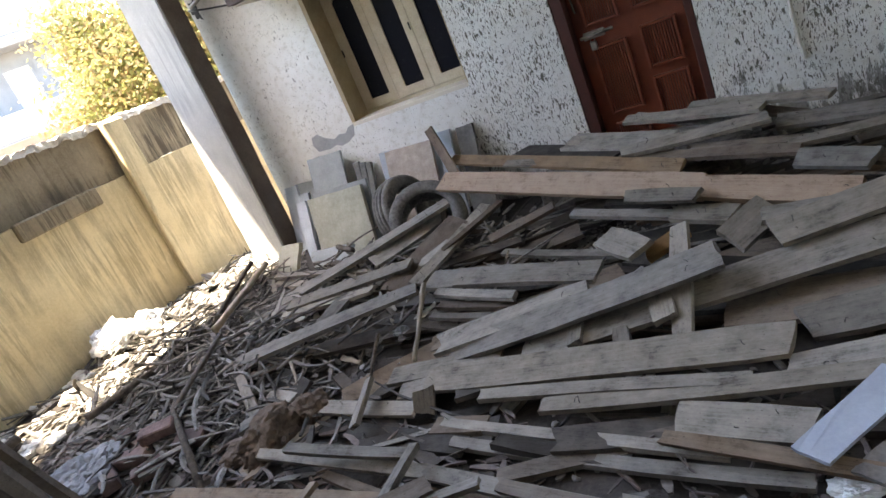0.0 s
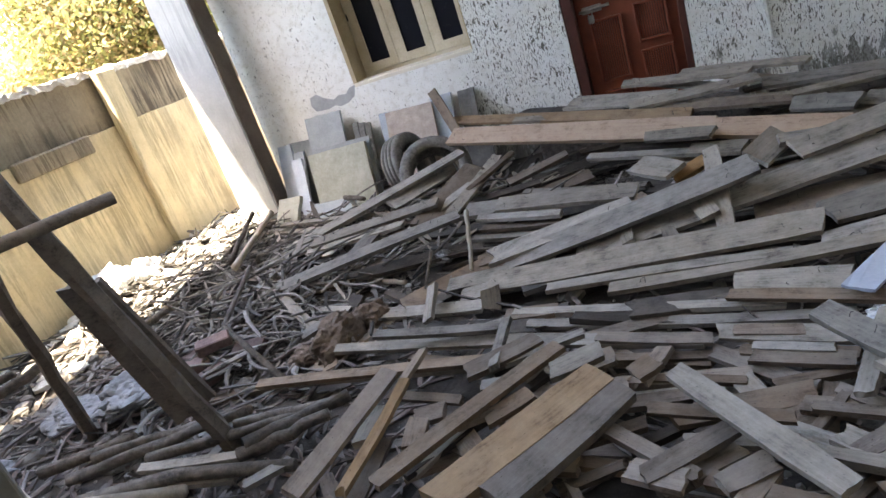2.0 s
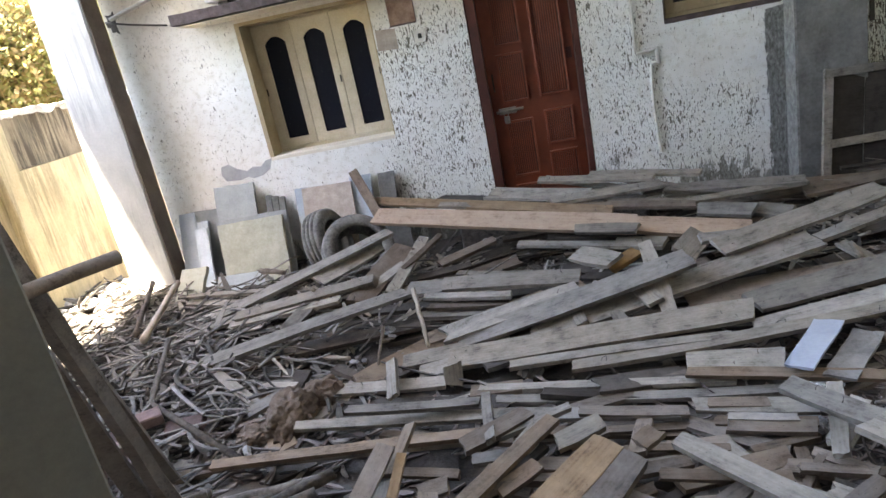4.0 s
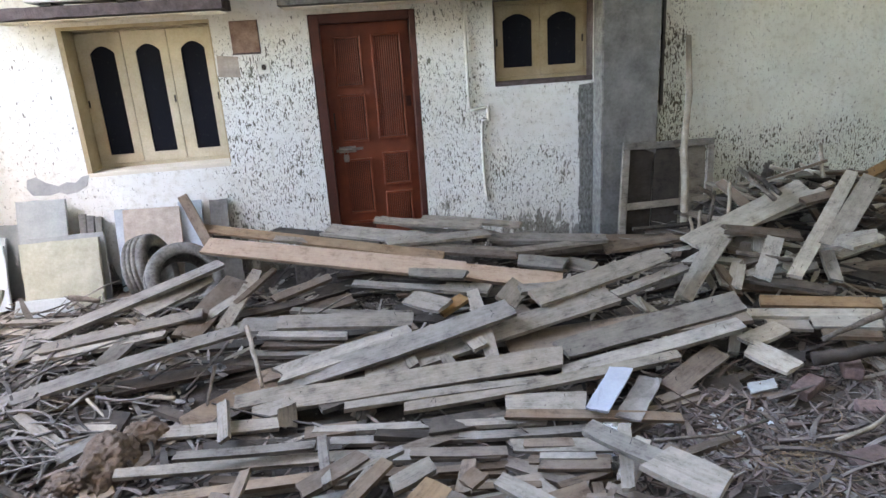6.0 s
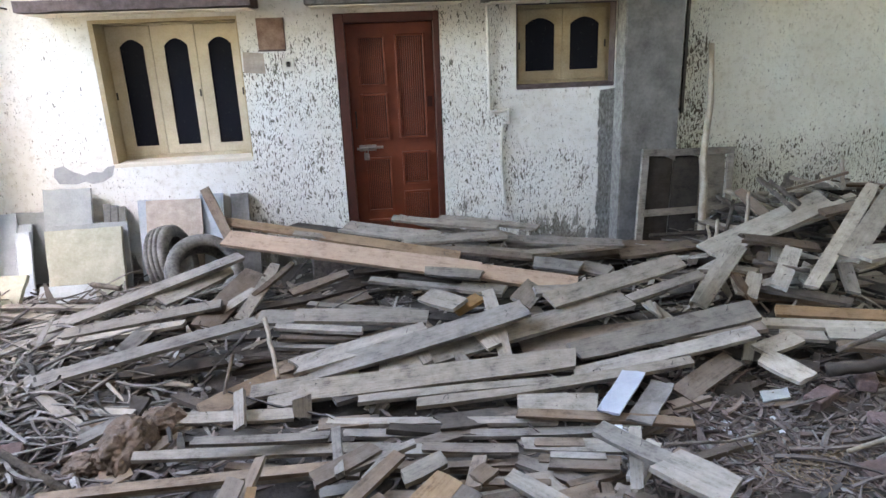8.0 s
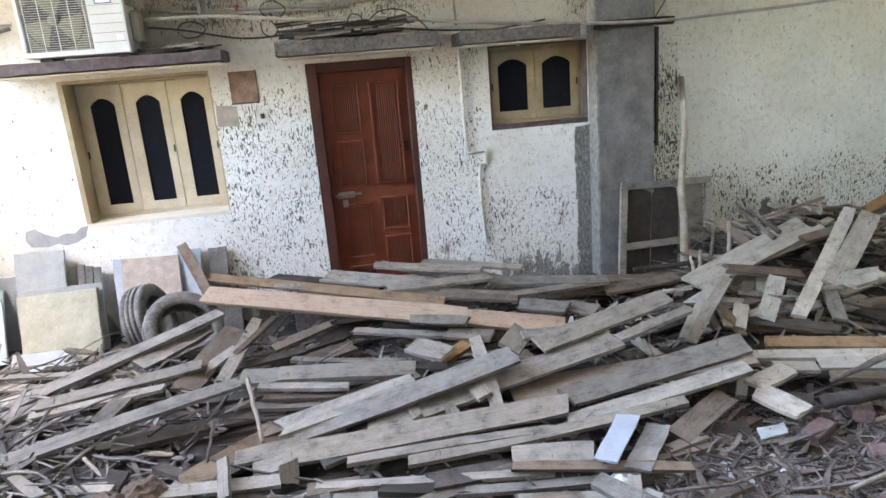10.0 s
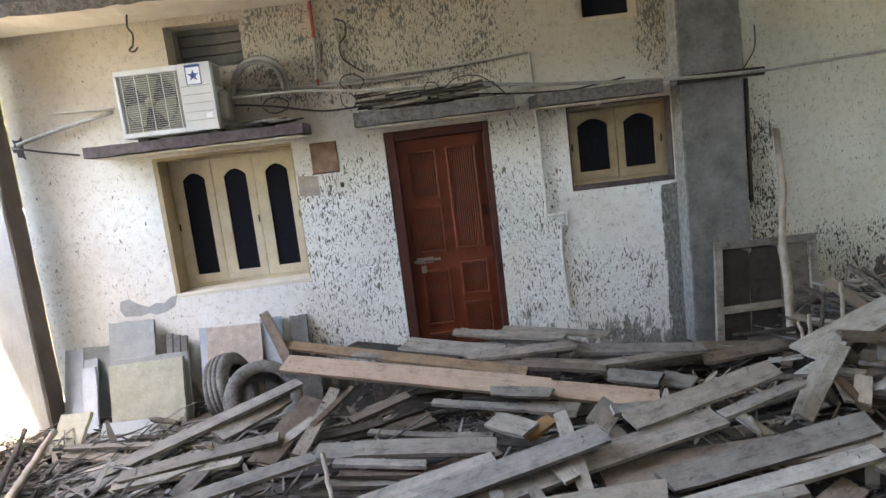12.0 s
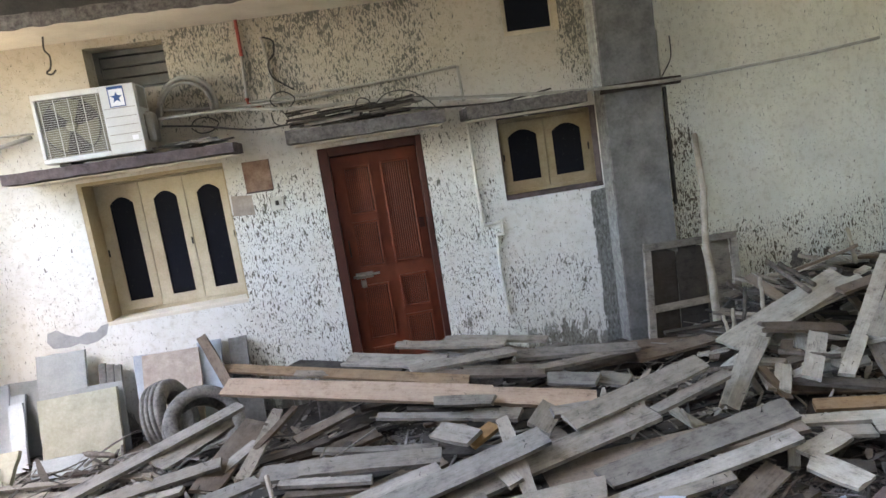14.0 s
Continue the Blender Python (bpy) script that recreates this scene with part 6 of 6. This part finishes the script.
crumple("plastic_bag", (-4.12, -1.72, -0.14), (0.14, 0.16, 0.13), "plastic_white", "crumpled white plastic bag in the sun", "bag", 4)
crumple("plastic_bag", (-2.9, -3.75, -0.27), (0.20, 0.17, 0.08), "plastic_dirty", "dirty torn plastic sheet in the rubble", "bag", 5)
crumple("plastic_bag", (-2.45, -3.62, -0.22), (0.20, 0.22, 0.11), "plastic_dirty", "dirty pale plastic bag by the pole", "bag", 6)
crumple("plastic_bag", (-3.1, -4.35, -0.27), (0.24, 0.18, 0.08), "plastic_dirty", "dirty torn plastic sheet in the rubble", "bag", 7)
crumple("paper", (1.53, -3.58, -0.23), (0.07, 0.04, 0.035), "plastic_white", "crumpled white paper scrap under the planks", "paper", 8)
crumple("paper", (1.36, -3.86, -0.22), (0.06, 0.06, 0.04), "plastic_dirty", "torn white plastic netting under a plank", "plastic", 9, 0.5, 20)
crumple("plastic_bag", (-0.74, -2.42, -0.20), (0.06, 0.05, 0.05), "plastic_dirty", "pale plastic scrap caught in sticks", "plastic", 10)
crumple("cloth", (2.30, -3.15, -0.16), (0.08, 0.05, 0.03), "plastic_dirty", "crumpled pale cloth scrap on the boards", "cloth", 11)

# ---- bricks in the near yard ----


def brick(x, y, z, rz, rx, seed):
    bm = boxes(((-0.11, -0.052, -0.036), (0.11, 0.052, 0.036)), bevel=0.008)
    for v in bm.verts:
        v.co += noise.noise_vector(v.co * 20 + Vector((seed, 0, 0))) * 0.006
    ob = mesh_ob("brick", bm, "brick")
    ob.matrix_world = pose(x, y, z, rx, 0, rz)
    return tagged(ob, "dusty red clay brick lying in the rubble", "brick", "loose bricks")


for k, (bx, by, bz, ba, bt) in enumerate(((-2.15, -3.45, -.20, 20, 5), (-2.02, -3.32, -.12, 35, 8), (-2.28, -3.30, -.22, -10, 0), (-1.92, -3.52, -.22, 60, 0),
                                          (-2.42, -3.52, -.23, 15, 10), (-2.20, -3.62, -.22, -30, 0), (-1.78, -3.30, -.2, 10, 20), (-2.55, -3.30, -.22, 70, 0),
                                          (2.75, -3.45, -.24, 30, 4), (2.95, -3.75, -.24, -20, 9), (3.1, -3.35, -.2, 60, 0), (2.6, -4.1, -.25, 10, 3))):
    brick(bx, by, bz, ba, bt, k)

# ---- loose boards below the top layer ----


def heap_top(x, y):
    """How high the heap stands over a spot."""
    h = 0.22 * math.exp(-((x - 0.7) ** 2 / 2.2 + (y + 2.3) ** 2 / 1.0))
    h += 0.20 * math.exp(-((x + 1.6) ** 2 / 1.6 + (y + 1.9) ** 2 / 0.9)) + 0.22 * math.exp(-((x - 0.9) ** 2 / 2.0 + (y + 0.7) ** 2 / 0.25))
    h += 0.42 * math.exp(-((x - 4.7) ** 2 / 1.6 + (y + 1.0) ** 2 / 0.5)) + 0.12 * math.exp(-((x - 2.6) ** 2 / 1.5 + (y + 1.8) ** 2 / 0.9))
    h -= 0.25 * math.exp(-((x - 0.1) ** 2 / 0.16 + (y + 1.45) ** 2 / 0.06)) + 0.2 * math.exp(-((x + 1.1) ** 2 / 0.12 + (y + 2.7) ** 2 / 0.05))
    return max(0.0, h)


rng = random.Random(5)
# two boards in three take the darkened colour that deepens the gaps
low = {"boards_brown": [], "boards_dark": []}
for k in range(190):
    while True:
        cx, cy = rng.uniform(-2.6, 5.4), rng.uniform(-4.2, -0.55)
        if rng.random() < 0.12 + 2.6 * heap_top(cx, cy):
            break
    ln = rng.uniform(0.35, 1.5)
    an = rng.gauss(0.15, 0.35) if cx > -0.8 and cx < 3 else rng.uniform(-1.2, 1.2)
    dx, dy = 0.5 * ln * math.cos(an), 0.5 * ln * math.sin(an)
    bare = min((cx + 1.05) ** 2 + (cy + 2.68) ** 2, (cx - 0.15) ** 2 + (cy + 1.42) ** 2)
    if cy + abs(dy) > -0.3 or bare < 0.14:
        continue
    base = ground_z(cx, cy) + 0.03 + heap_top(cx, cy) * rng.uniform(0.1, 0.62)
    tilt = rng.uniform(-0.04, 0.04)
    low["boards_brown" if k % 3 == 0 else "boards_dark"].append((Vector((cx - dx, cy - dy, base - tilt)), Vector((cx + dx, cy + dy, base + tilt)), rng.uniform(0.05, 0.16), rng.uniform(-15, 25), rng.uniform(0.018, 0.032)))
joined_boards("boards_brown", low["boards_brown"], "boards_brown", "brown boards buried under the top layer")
joined_boards("boards_dark", low["boards_dark"], "boards_dark", "boards buried under the top layer, darkened for gap shade")
rng = random.Random(8)
for k in range(46):
    cx, cy = rng.gauss(4.6, 0.7), rng.uniform(-1.5, -0.35)
    ln, an = rng.uniform(0.2, 0.7), rng.uniform(0, 3.1)
    h = ground_z(cx, cy) + 0.05 + heap_top(cx, cy) * rng.uniform(0.5, 1.05)
    dz = rng.uniform(-0.22, 0.22) * ln
    dx, dy = 0.5 * ln * math.cos(an), 0.5 * ln * math.sin(an) * 0.7
    if cy + abs(dy) > -0.05:
        continue
    if k % 3:
        plank(cx - dx, cy - dy, h - dz, cx + dx, cy + dy, h + dz, rng.uniform(0.04, 0.12), rng.uniform(-30, 30), rng.choice("lllb"), 0.025)
    else:
        pole([(cx - dx, cy - dy, h - dz), (cx + dx, cy + dy, h + dz)], rng.uniform(0.014, 0.028), rng.choice(("bark", "bleached_stick")))


# ---- splinters, bark and grit: what nobody could count ----
def scatter_slivers(name, n, where, length, width, material, label, seed, tilt=0.25, curl=0.0):
    """Flat splinters strewn over the heap, joined."""
    r = random.Random(seed)
    verts, faces = [], []
    for _ in range(n):
        x, y = where(r)
        ln, w, t = r.uniform(*length), r.uniform(*width), r.uniform(0.003, 0.012)
        an, ti = r.uniform(0, 2 * math.pi), r.gauss(0, tilt)
        z = ground_z(x, y) + 0.012 + heap_top(x, y) * r.uniform(0.05, 0.75) + abs(math.sin(ti)) * ln * 0.4
        ax = Vector((math.cos(an) * math.cos(ti), math.sin(an) * math.cos(ti), math.sin(ti)))
        side = Vector((-math.sin(an), math.cos(an), r.uniform(-0.5, 0.5))).normalized()
        up = ax.cross(side)
        bow = r.uniform(-1, 1) * curl * ln
        base = len(verts)
        for u in (-0.5, -0.17, 0.17, 0.5):
            k = 0.45 if abs(u) == 0.5 else 1.0
            c = Vector((x, y, z)) + ax * (u * ln) + side * (bow * (1 - 4 * u * u))
            for sy, sz in ((-0.5, 0), (0.5, 0), (0.5, -1), (-0.5, -1)):
                verts.append(c + side * (sy * w * k) + up * (sz * t))
        for i in range(3):
            for q in range(4):
                a, b = base + 4 * i + q, base + 4 * i + (q + 1) % 4
                faces.append((a, b, b + 4, a + 4))
        faces.append((base, base + 3, base + 2, base + 1))
        faces.append((base + 12, base + 13, base + 14, base + 15))
    me = bpy.data.meshes.new(name)
    me.from_pydata(verts, [], faces)
    me.materials.append(MATS[material])
    ob = new(name, me)
    return tagged(ob, label, "wood debris", kind="stuff")


scatter_slivers("splinters", 2200, lambda r: (r.choice((r.uniform(-3.9, -0.6), r.uniform(2.2, 6.0), r.uniform(-3.9, 6.0))), -0.3 - 4.6 * r.random()), (0.04, 0.22), (0.012, 0.048), "splinters", "grey wood splinters strewn over the yard", 1)
scatter_slivers("splinters_near_sack", 620, lambda r: (r.gauss(-1.95, 0.36), r.gauss(-2.95, 0.42)), (0.08, 0.36), (0.014, 0.050), "splinters", "curled grey bark strips and splinters in a drift", 2, 0.35, 0.25)
scatter_slivers("splinters_corner", 700, lambda r: (r.gauss(-2.7, 0.6), r.gauss(-1.6, 0.6)), (0.10, 0.45), (0.012, 0.050), "splinters", "grey splinters and laths by the slabs", 3, 0.25, 0.06)
scatter_slivers("wood_chips", 340, lambda r: (r.uniform(1.9, 4.0), r.uniform(-2.75, -1.3)), (0.06, 0.24), (0.020, 0.055), "chips_pale", "pale broken chips between the planks", 15, 0.4, 0.03)
scatter_slivers("wood_chips_left", 300, lambda r: (r.uniform(-2.9, -0.2), r.uniform(-2.4, -0.8)), (0.06, 0.26), (0.015, 0.050), "chips_pale", "pale broken chips and laths by the slabs", 16, 0.35, 0.04)
scatter_slivers("bark_shreds", 4200, lambda r: (r.gauss(2.75, 0.70), r.gauss(-3.85, 0.38)), (0.05, 0.24), (0.005, 0.020), "splinters_brown", "brown bark shreds and coir in a drift", 4, 0.22, 0.22)
scatter_slivers("bark_flakes", 700, lambda r: (r.gauss(2.8, 0.70), r.gauss(-3.85, 0.40)), (0.05, 0.16), (0.018, 0.045), "splinters_brown", "broad brown bark flakes in a drift", 14, 0.25, 0.08)
scatter_slivers("dark_chips", 900, lambda r: (r.uniform(-4.2, 0.5), r.uniform(-5.2, -3.2)), (0.04, 0.22), (0.010, 0.040), "splinters_brown", "brown chips trodden into the earth", 5, 0.2, 0.1)
scatter_slivers("long_laths", 260, lambda r: (r.uniform(-3.4, 5.2), r.uniform(-3.4, -0.6)), (0.35, 0.95), (0.010, 0.030), "splinters", "long thin grey laths strewn over the heap", 6, 0.08, 0.04)


def scatter_twigs(name, n, where, length, radius, material, label, seed, lift, arc=1.2):
    """Curved round twigs and peeled bark lying over one another, joined."""
    r = random.Random(seed)
    verts, faces = [], []
    for _ in range(n):
        x, y, heading = where(r)
        ln, rad, turn = r.uniform(*length), r.uniform(*radius), r.uniform(-arc, arc)
        z = ground_z(x, y) + 0.02 + r.random() * lift
        p, rise = Vector((x, y, z)), r.gauss(0, 0.16)
        steps, base = 6, len(verts)
        for i in range(steps + 1):
            a = heading + turn * i / steps
            d = Vector((math.cos(a), math.sin(a), rise * (1 - 2 * i / steps)))
            side = Vector((-math.sin(a), math.cos(a), 0))
            k = rad * (1.0 - 0.55 * i / steps) * r.uniform(0.85, 1.15)
            for q in range(5):
                b = 2 * math.pi * q / 5
                verts.append(p + side * (k * 1.5 * math.cos(b)) + Vector((0, 0, k * math.sin(b))))
            p = p + d * (ln / steps)
            p.z = max(p.z, ground_z(p.x, p.y) + 0.01)
        for i in range(steps):
            for q in range(5):
                a, b = base + 5 * i + q, base + 5 * i + (q + 1) % 5
                faces.append((a, b, b + 5, a + 5))
        faces += [tuple(base + q for q in range(4, -1, -1)), tuple(base + 5 * steps + q for q in range(5))]
    me = bpy.data.meshes.new(name)
    me.from_pydata(verts, [], faces)
    me.materials.append(MATS[material])
    return tagged(new(name, me), label, "wood debris", kind="stuff")


scatter_twigs("peeled_branches", 230, lambda r: (r.gauss(-1.95, 0.32), r.gauss(-2.95, 0.38), r.gauss(-0.5, 0.8)), (0.22, 0.60), (0.006, 0.016), "splinters", "curved peeled branches and bark in a drift", 31, 0.14)
scatter_twigs("twigs_by_slabs", 240, lambda r: (r.gauss(-2.3, 0.55), r.gauss(-1.9, 0.45), r.gauss(0.4, 0.9)), (0.25, 0.8), (0.005, 0.013), "splinters", "thin grey sticks strewn under the long planks", 32, 0.20, 0.5)
scatter_twigs("coir_strands", 110, lambda r: (r.gauss(2.35, 0.13), r.gauss(-4.02, 0.09), r.uniform(0, 6.3)), (0.10, 0.26), (0.0016, 0.0030), "coir", "tangled tan coir strands on the bark drift", 33, 0.05, 3.0)
scatter_twigs("bark_strips", 70, lambda r: (r.gauss(2.9, 0.7), r.gauss(-3.7, 0.4), r.gauss(0.1, 0.5)), (0.25, 0.6), (0.006, 0.014), "splinters_brown", "long curved strips of bark on the drift", 34, 0.06, 0.9)
scatter_twigs("near_twigs", 160, lambda r: (r.uniform(-3.4, -0.8), r.uniform(-4.7, -3.2), r.uniform(0, 6.3)), (0.15, 0.5), (0.005, 0.014), "splinters_brown", "brown twigs trodden into the near yard", 35, 0.06, 0.8)


def scatter_stones(name, n, where, size, material, label, seed):
    r = random.Random(seed)
    bm = bmesh.new()
    bmesh.ops.create_icosphere(bm, subdivisions=1, radius=1.0)
    bv, bf = [v.co.copy() for v in bm.verts], [[v.index for v in f.verts] for f in bm.faces]
    bm.free()
    verts, faces = [], []
    for _ in range(n):
        x, y = where(r)
        s = r.uniform(*size) * (0.5 + r.random())
        sc = Vector((s * r.uniform(0.7, 1.5), s * r.uniform(0.7, 1.3), s * r.uniform(0.4, 0.8)))
        turn = Matrix.Rotation(r.uniform(0, 6.3), 3, "Z")
        z = ground_z(x, y) + sc.z * 0.35
        base = len(verts)
        for c in bv:
            k = r.uniform(0.72, 1.15)
            verts.append(turn @ Vector((c.x * sc.x * k, c.y * sc.y * k, c.z * sc.z * k)) + Vector((x, y, z)))
        faces += [[base + i for i in f] for f in bf]
    me = bpy.data.meshes.new(name)
    me.from_pydata(verts, [], faces)
    me.materials.append(MATS[material])
    return tagged(new(name, me), label, "rubble", kind="stuff")


scatter_stones("gravel", 2200, lambda r: (r.uniform(-4.5, 6.5), r.uniform(-5.4, -0.1)), (0.006, 0.02), "rubble", "grit and small stones over the earth", 1)
scatter_stones("gravel_patch", 700, lambda r: (r.gauss(0.15, 0.28), r.gauss(-1.42, 0.14)), (0.006, 0.018), "rubble", "grit on the bare patch in the heap", 2)
scatter_stones("rubble_strip", 420, lambda r: (r.uniform(-4.52, -3.45), r.uniform(-3.4, 0.4)), (0.02, 0.07), "mortar_pale", "pale sunlit mortar rubble along the boundary wall", 3)
scatter_stones("rubble_near", 500, lambda r: (r.uniform(-4.4, -1.7), r.uniform(-4.8, -3.0)), (0.015, 0.055), "rubble", "grey rubble lumps in the near yard", 4)
scatter_stones("rubble_far_heap", 400, lambda r: (r.gauss(2.9, 0.7), r.gauss(-3.5, 0.4)), (0.01, 0.045), "rubble", "grey rubble lumps by the bark drift", 5)
scatter_stones("rubble_grey_patch", 160, lambda r: (r.gauss(2.30, 0.18), r.gauss(-3.62, 0.10)), (0.012, 0.04), "cement_smear", "pale grey mortar lumps by the bark drift", 6)
scatter_stones("rubble_under_heap", 150, lambda r: (r.gauss(2.80, 0.22), r.gauss(-2.30, 0.16)), (0.02, 0.05), "rubble", "grey lumps under the far heap", 7)
scatter_slivers("sunlit_chips", 420, lambda r: (r.uniform(-4.5, -3.3), r.uniform(-3.2, 0.2)), (0.06, 0.4), (0.012, 0.05), "splinters", "pale chips and sticks along the boundary wall", 9, 0.25, 0.05)

# ---- beyond the wall ----


def tree(name, at, height, spread, leaves, seed, label, dry=0.4):
    r = random.Random(seed)
    t = thing(name, Matrix.Translation(at), label, "tree")
    part("trunk", tube([(0, 0, 0), (0.1, 0.05, height * 0.25), (-0.05, 0.1, height * 0.5), (0.1, 0, height * 0.8)], 0.16, 8, 0.3, 0.1, seed), "trunk", t, "", True)
    tips = []
    for k in range(16):
        a, e = r.uniform(0, 6.3), r.uniform(0.25, 1.1)
        z0 = height * r.uniform(0.25, 0.7)
        ln = spread * r.uniform(0.55, 1.0)
        tip = Vector((math.cos(a) * math.cos(e) * ln, math.sin(a) * math.cos(e) * ln, z0 + math.sin(e) * ln * 0.8))
        mid = Vector((0.05, 0.05, z0)).lerp(tip, 0.5) + Vector((0, 0, 0.15))
        part("limb", tube([(0.05, 0.05, z0), mid, tip], 0.05, 6, 0.25, 0.1, k), "trunk", t, "", True)
        tips += [mid, tip, mid.lerp(tip, 0.5), mid.lerp(tip, 0.75)]
    for mat, share in (("foliage", 1 - dry), ("foliage_dry", dry)):
        verts, faces = [], []
        for _ in range(int(leaves * share)):
            c = r.choice(tips) + Vector([r.gauss(0, spread * 0.16) for _ in range(3)])
            d = Vector([r.gauss(0, 1) for _ in range(3)]).normalized()
            s = d.orthogonal().normalized()
            ln, w = r.uniform(0.03, 0.085), r.uniform(0.015, 0.04)
            b = len(verts)
            verts += [c - d * ln, c + s * w, c + d * ln, c - s * w]
            faces.append((b, b + 1, b + 2, b + 3))
        me = bpy.data.meshes.new("crown")
        me.from_pydata(verts, [], faces)
        me.materials.append(MATS[mat])
        ob = new("crown", me)
        ob.parent = t
    return t


tree("tree", (-9.5, 4.5, -0.42), 4.6, 2.2, 46000, 1, "dry yellow-green leafy tree behind the wall", 0.5)
tree("tree", (-8.4, 6.4, -0.42), 4.8, 2.3, 40000, 2, "dry yellow-green leafy tree behind the wall", 0.45)
tree("shrub", (-10.2, 1.7, -0.42), 2.0, 0.7, 7000, 4, "bright green shrub behind the wall", 0.1)
house = thing("house", pose(-25.5, 9.6, -0.42, 0, 0, 58), "white two-storey house with a roof terrace", "house")
house.scale = (0.95, 0.95, 1.3)
part("wall", boxes(((-5, 0, 0), (5, 7, 5.2))), "house_white", house)
part("roof", boxes(((-5.6, -1.3, 5.2), (5.6, 7.2, 5.5)), bevel=0.03), "house_white", house)
for pa, pb in (((-5.6, -1.3, 5.5), (5.6, -1.15, 6.4)), ((-5.6, -1.15, 5.5), (-5.45, 7.2, 6.4)), ((5.45, -1.15, 5.5), (5.6, 7.2, 6.4))):
    part("parapet", boxes((pa, pb)), "house_white", house)
part("balcony", boxes(((-5.4, -1.3, 2.5), (5.4, -0.003, 2.75)), ((-5.4, -1.3, 2.75), (5.4, -1.2, 3.5)), bevel=0.02), "house_white", house)
part("band", boxes(((-5.3, -1.34, 2.5), (5.3, -1.305, 2.72))), "house_pink", house)
part("pink_wall", boxes(((-1.9, -0.03, 2.76), (-0.2, -0.003, 5.1))), "house_pink", house)
# panes in pale grey: distance haze is put into their colour
for wx in (0.0, 1.9, 3.6):
    win = part("window", boxes(((wx, -0.06, 3.4), (wx + 0.1, -0.003, 4.8)), ((wx + 1.1, -0.06, 3.4), (wx + 1.2, -0.003, 4.8)), ((wx + 0.1, -0.06, 4.7), (wx + 1.1, -0.003, 4.8)), ((wx + 0.1, -0.06, 3.4), (wx + 1.1, -0.003, 3.5))), "house_white", house)
    part("pane", boxes(((wx + 0.1, -0.03, 3.5), (wx + 1.1, -0.01, 4.7))), "stone_grey", win)
for wx in (-4.2, -1.0, 2.6):
    win = part("window", boxes(((wx, -0.06, 0.9), (wx + 0.1, -0.003, 2.2)), ((wx + 1.1, -0.06, 0.9), (wx + 1.2, -0.003, 2.2)), ((wx + 0.1, -0.06, 2.1), (wx + 1.1, -0.003, 2.2)), ((wx + 0.1, -0.06, 0.9), (wx + 1.1, -0.003, 1.0))), "house_white", house)
    part("pane", boxes(((wx + 0.1, -0.03, 1.0), (wx + 1.1, -0.01, 2.1))), "stone_grey", win)
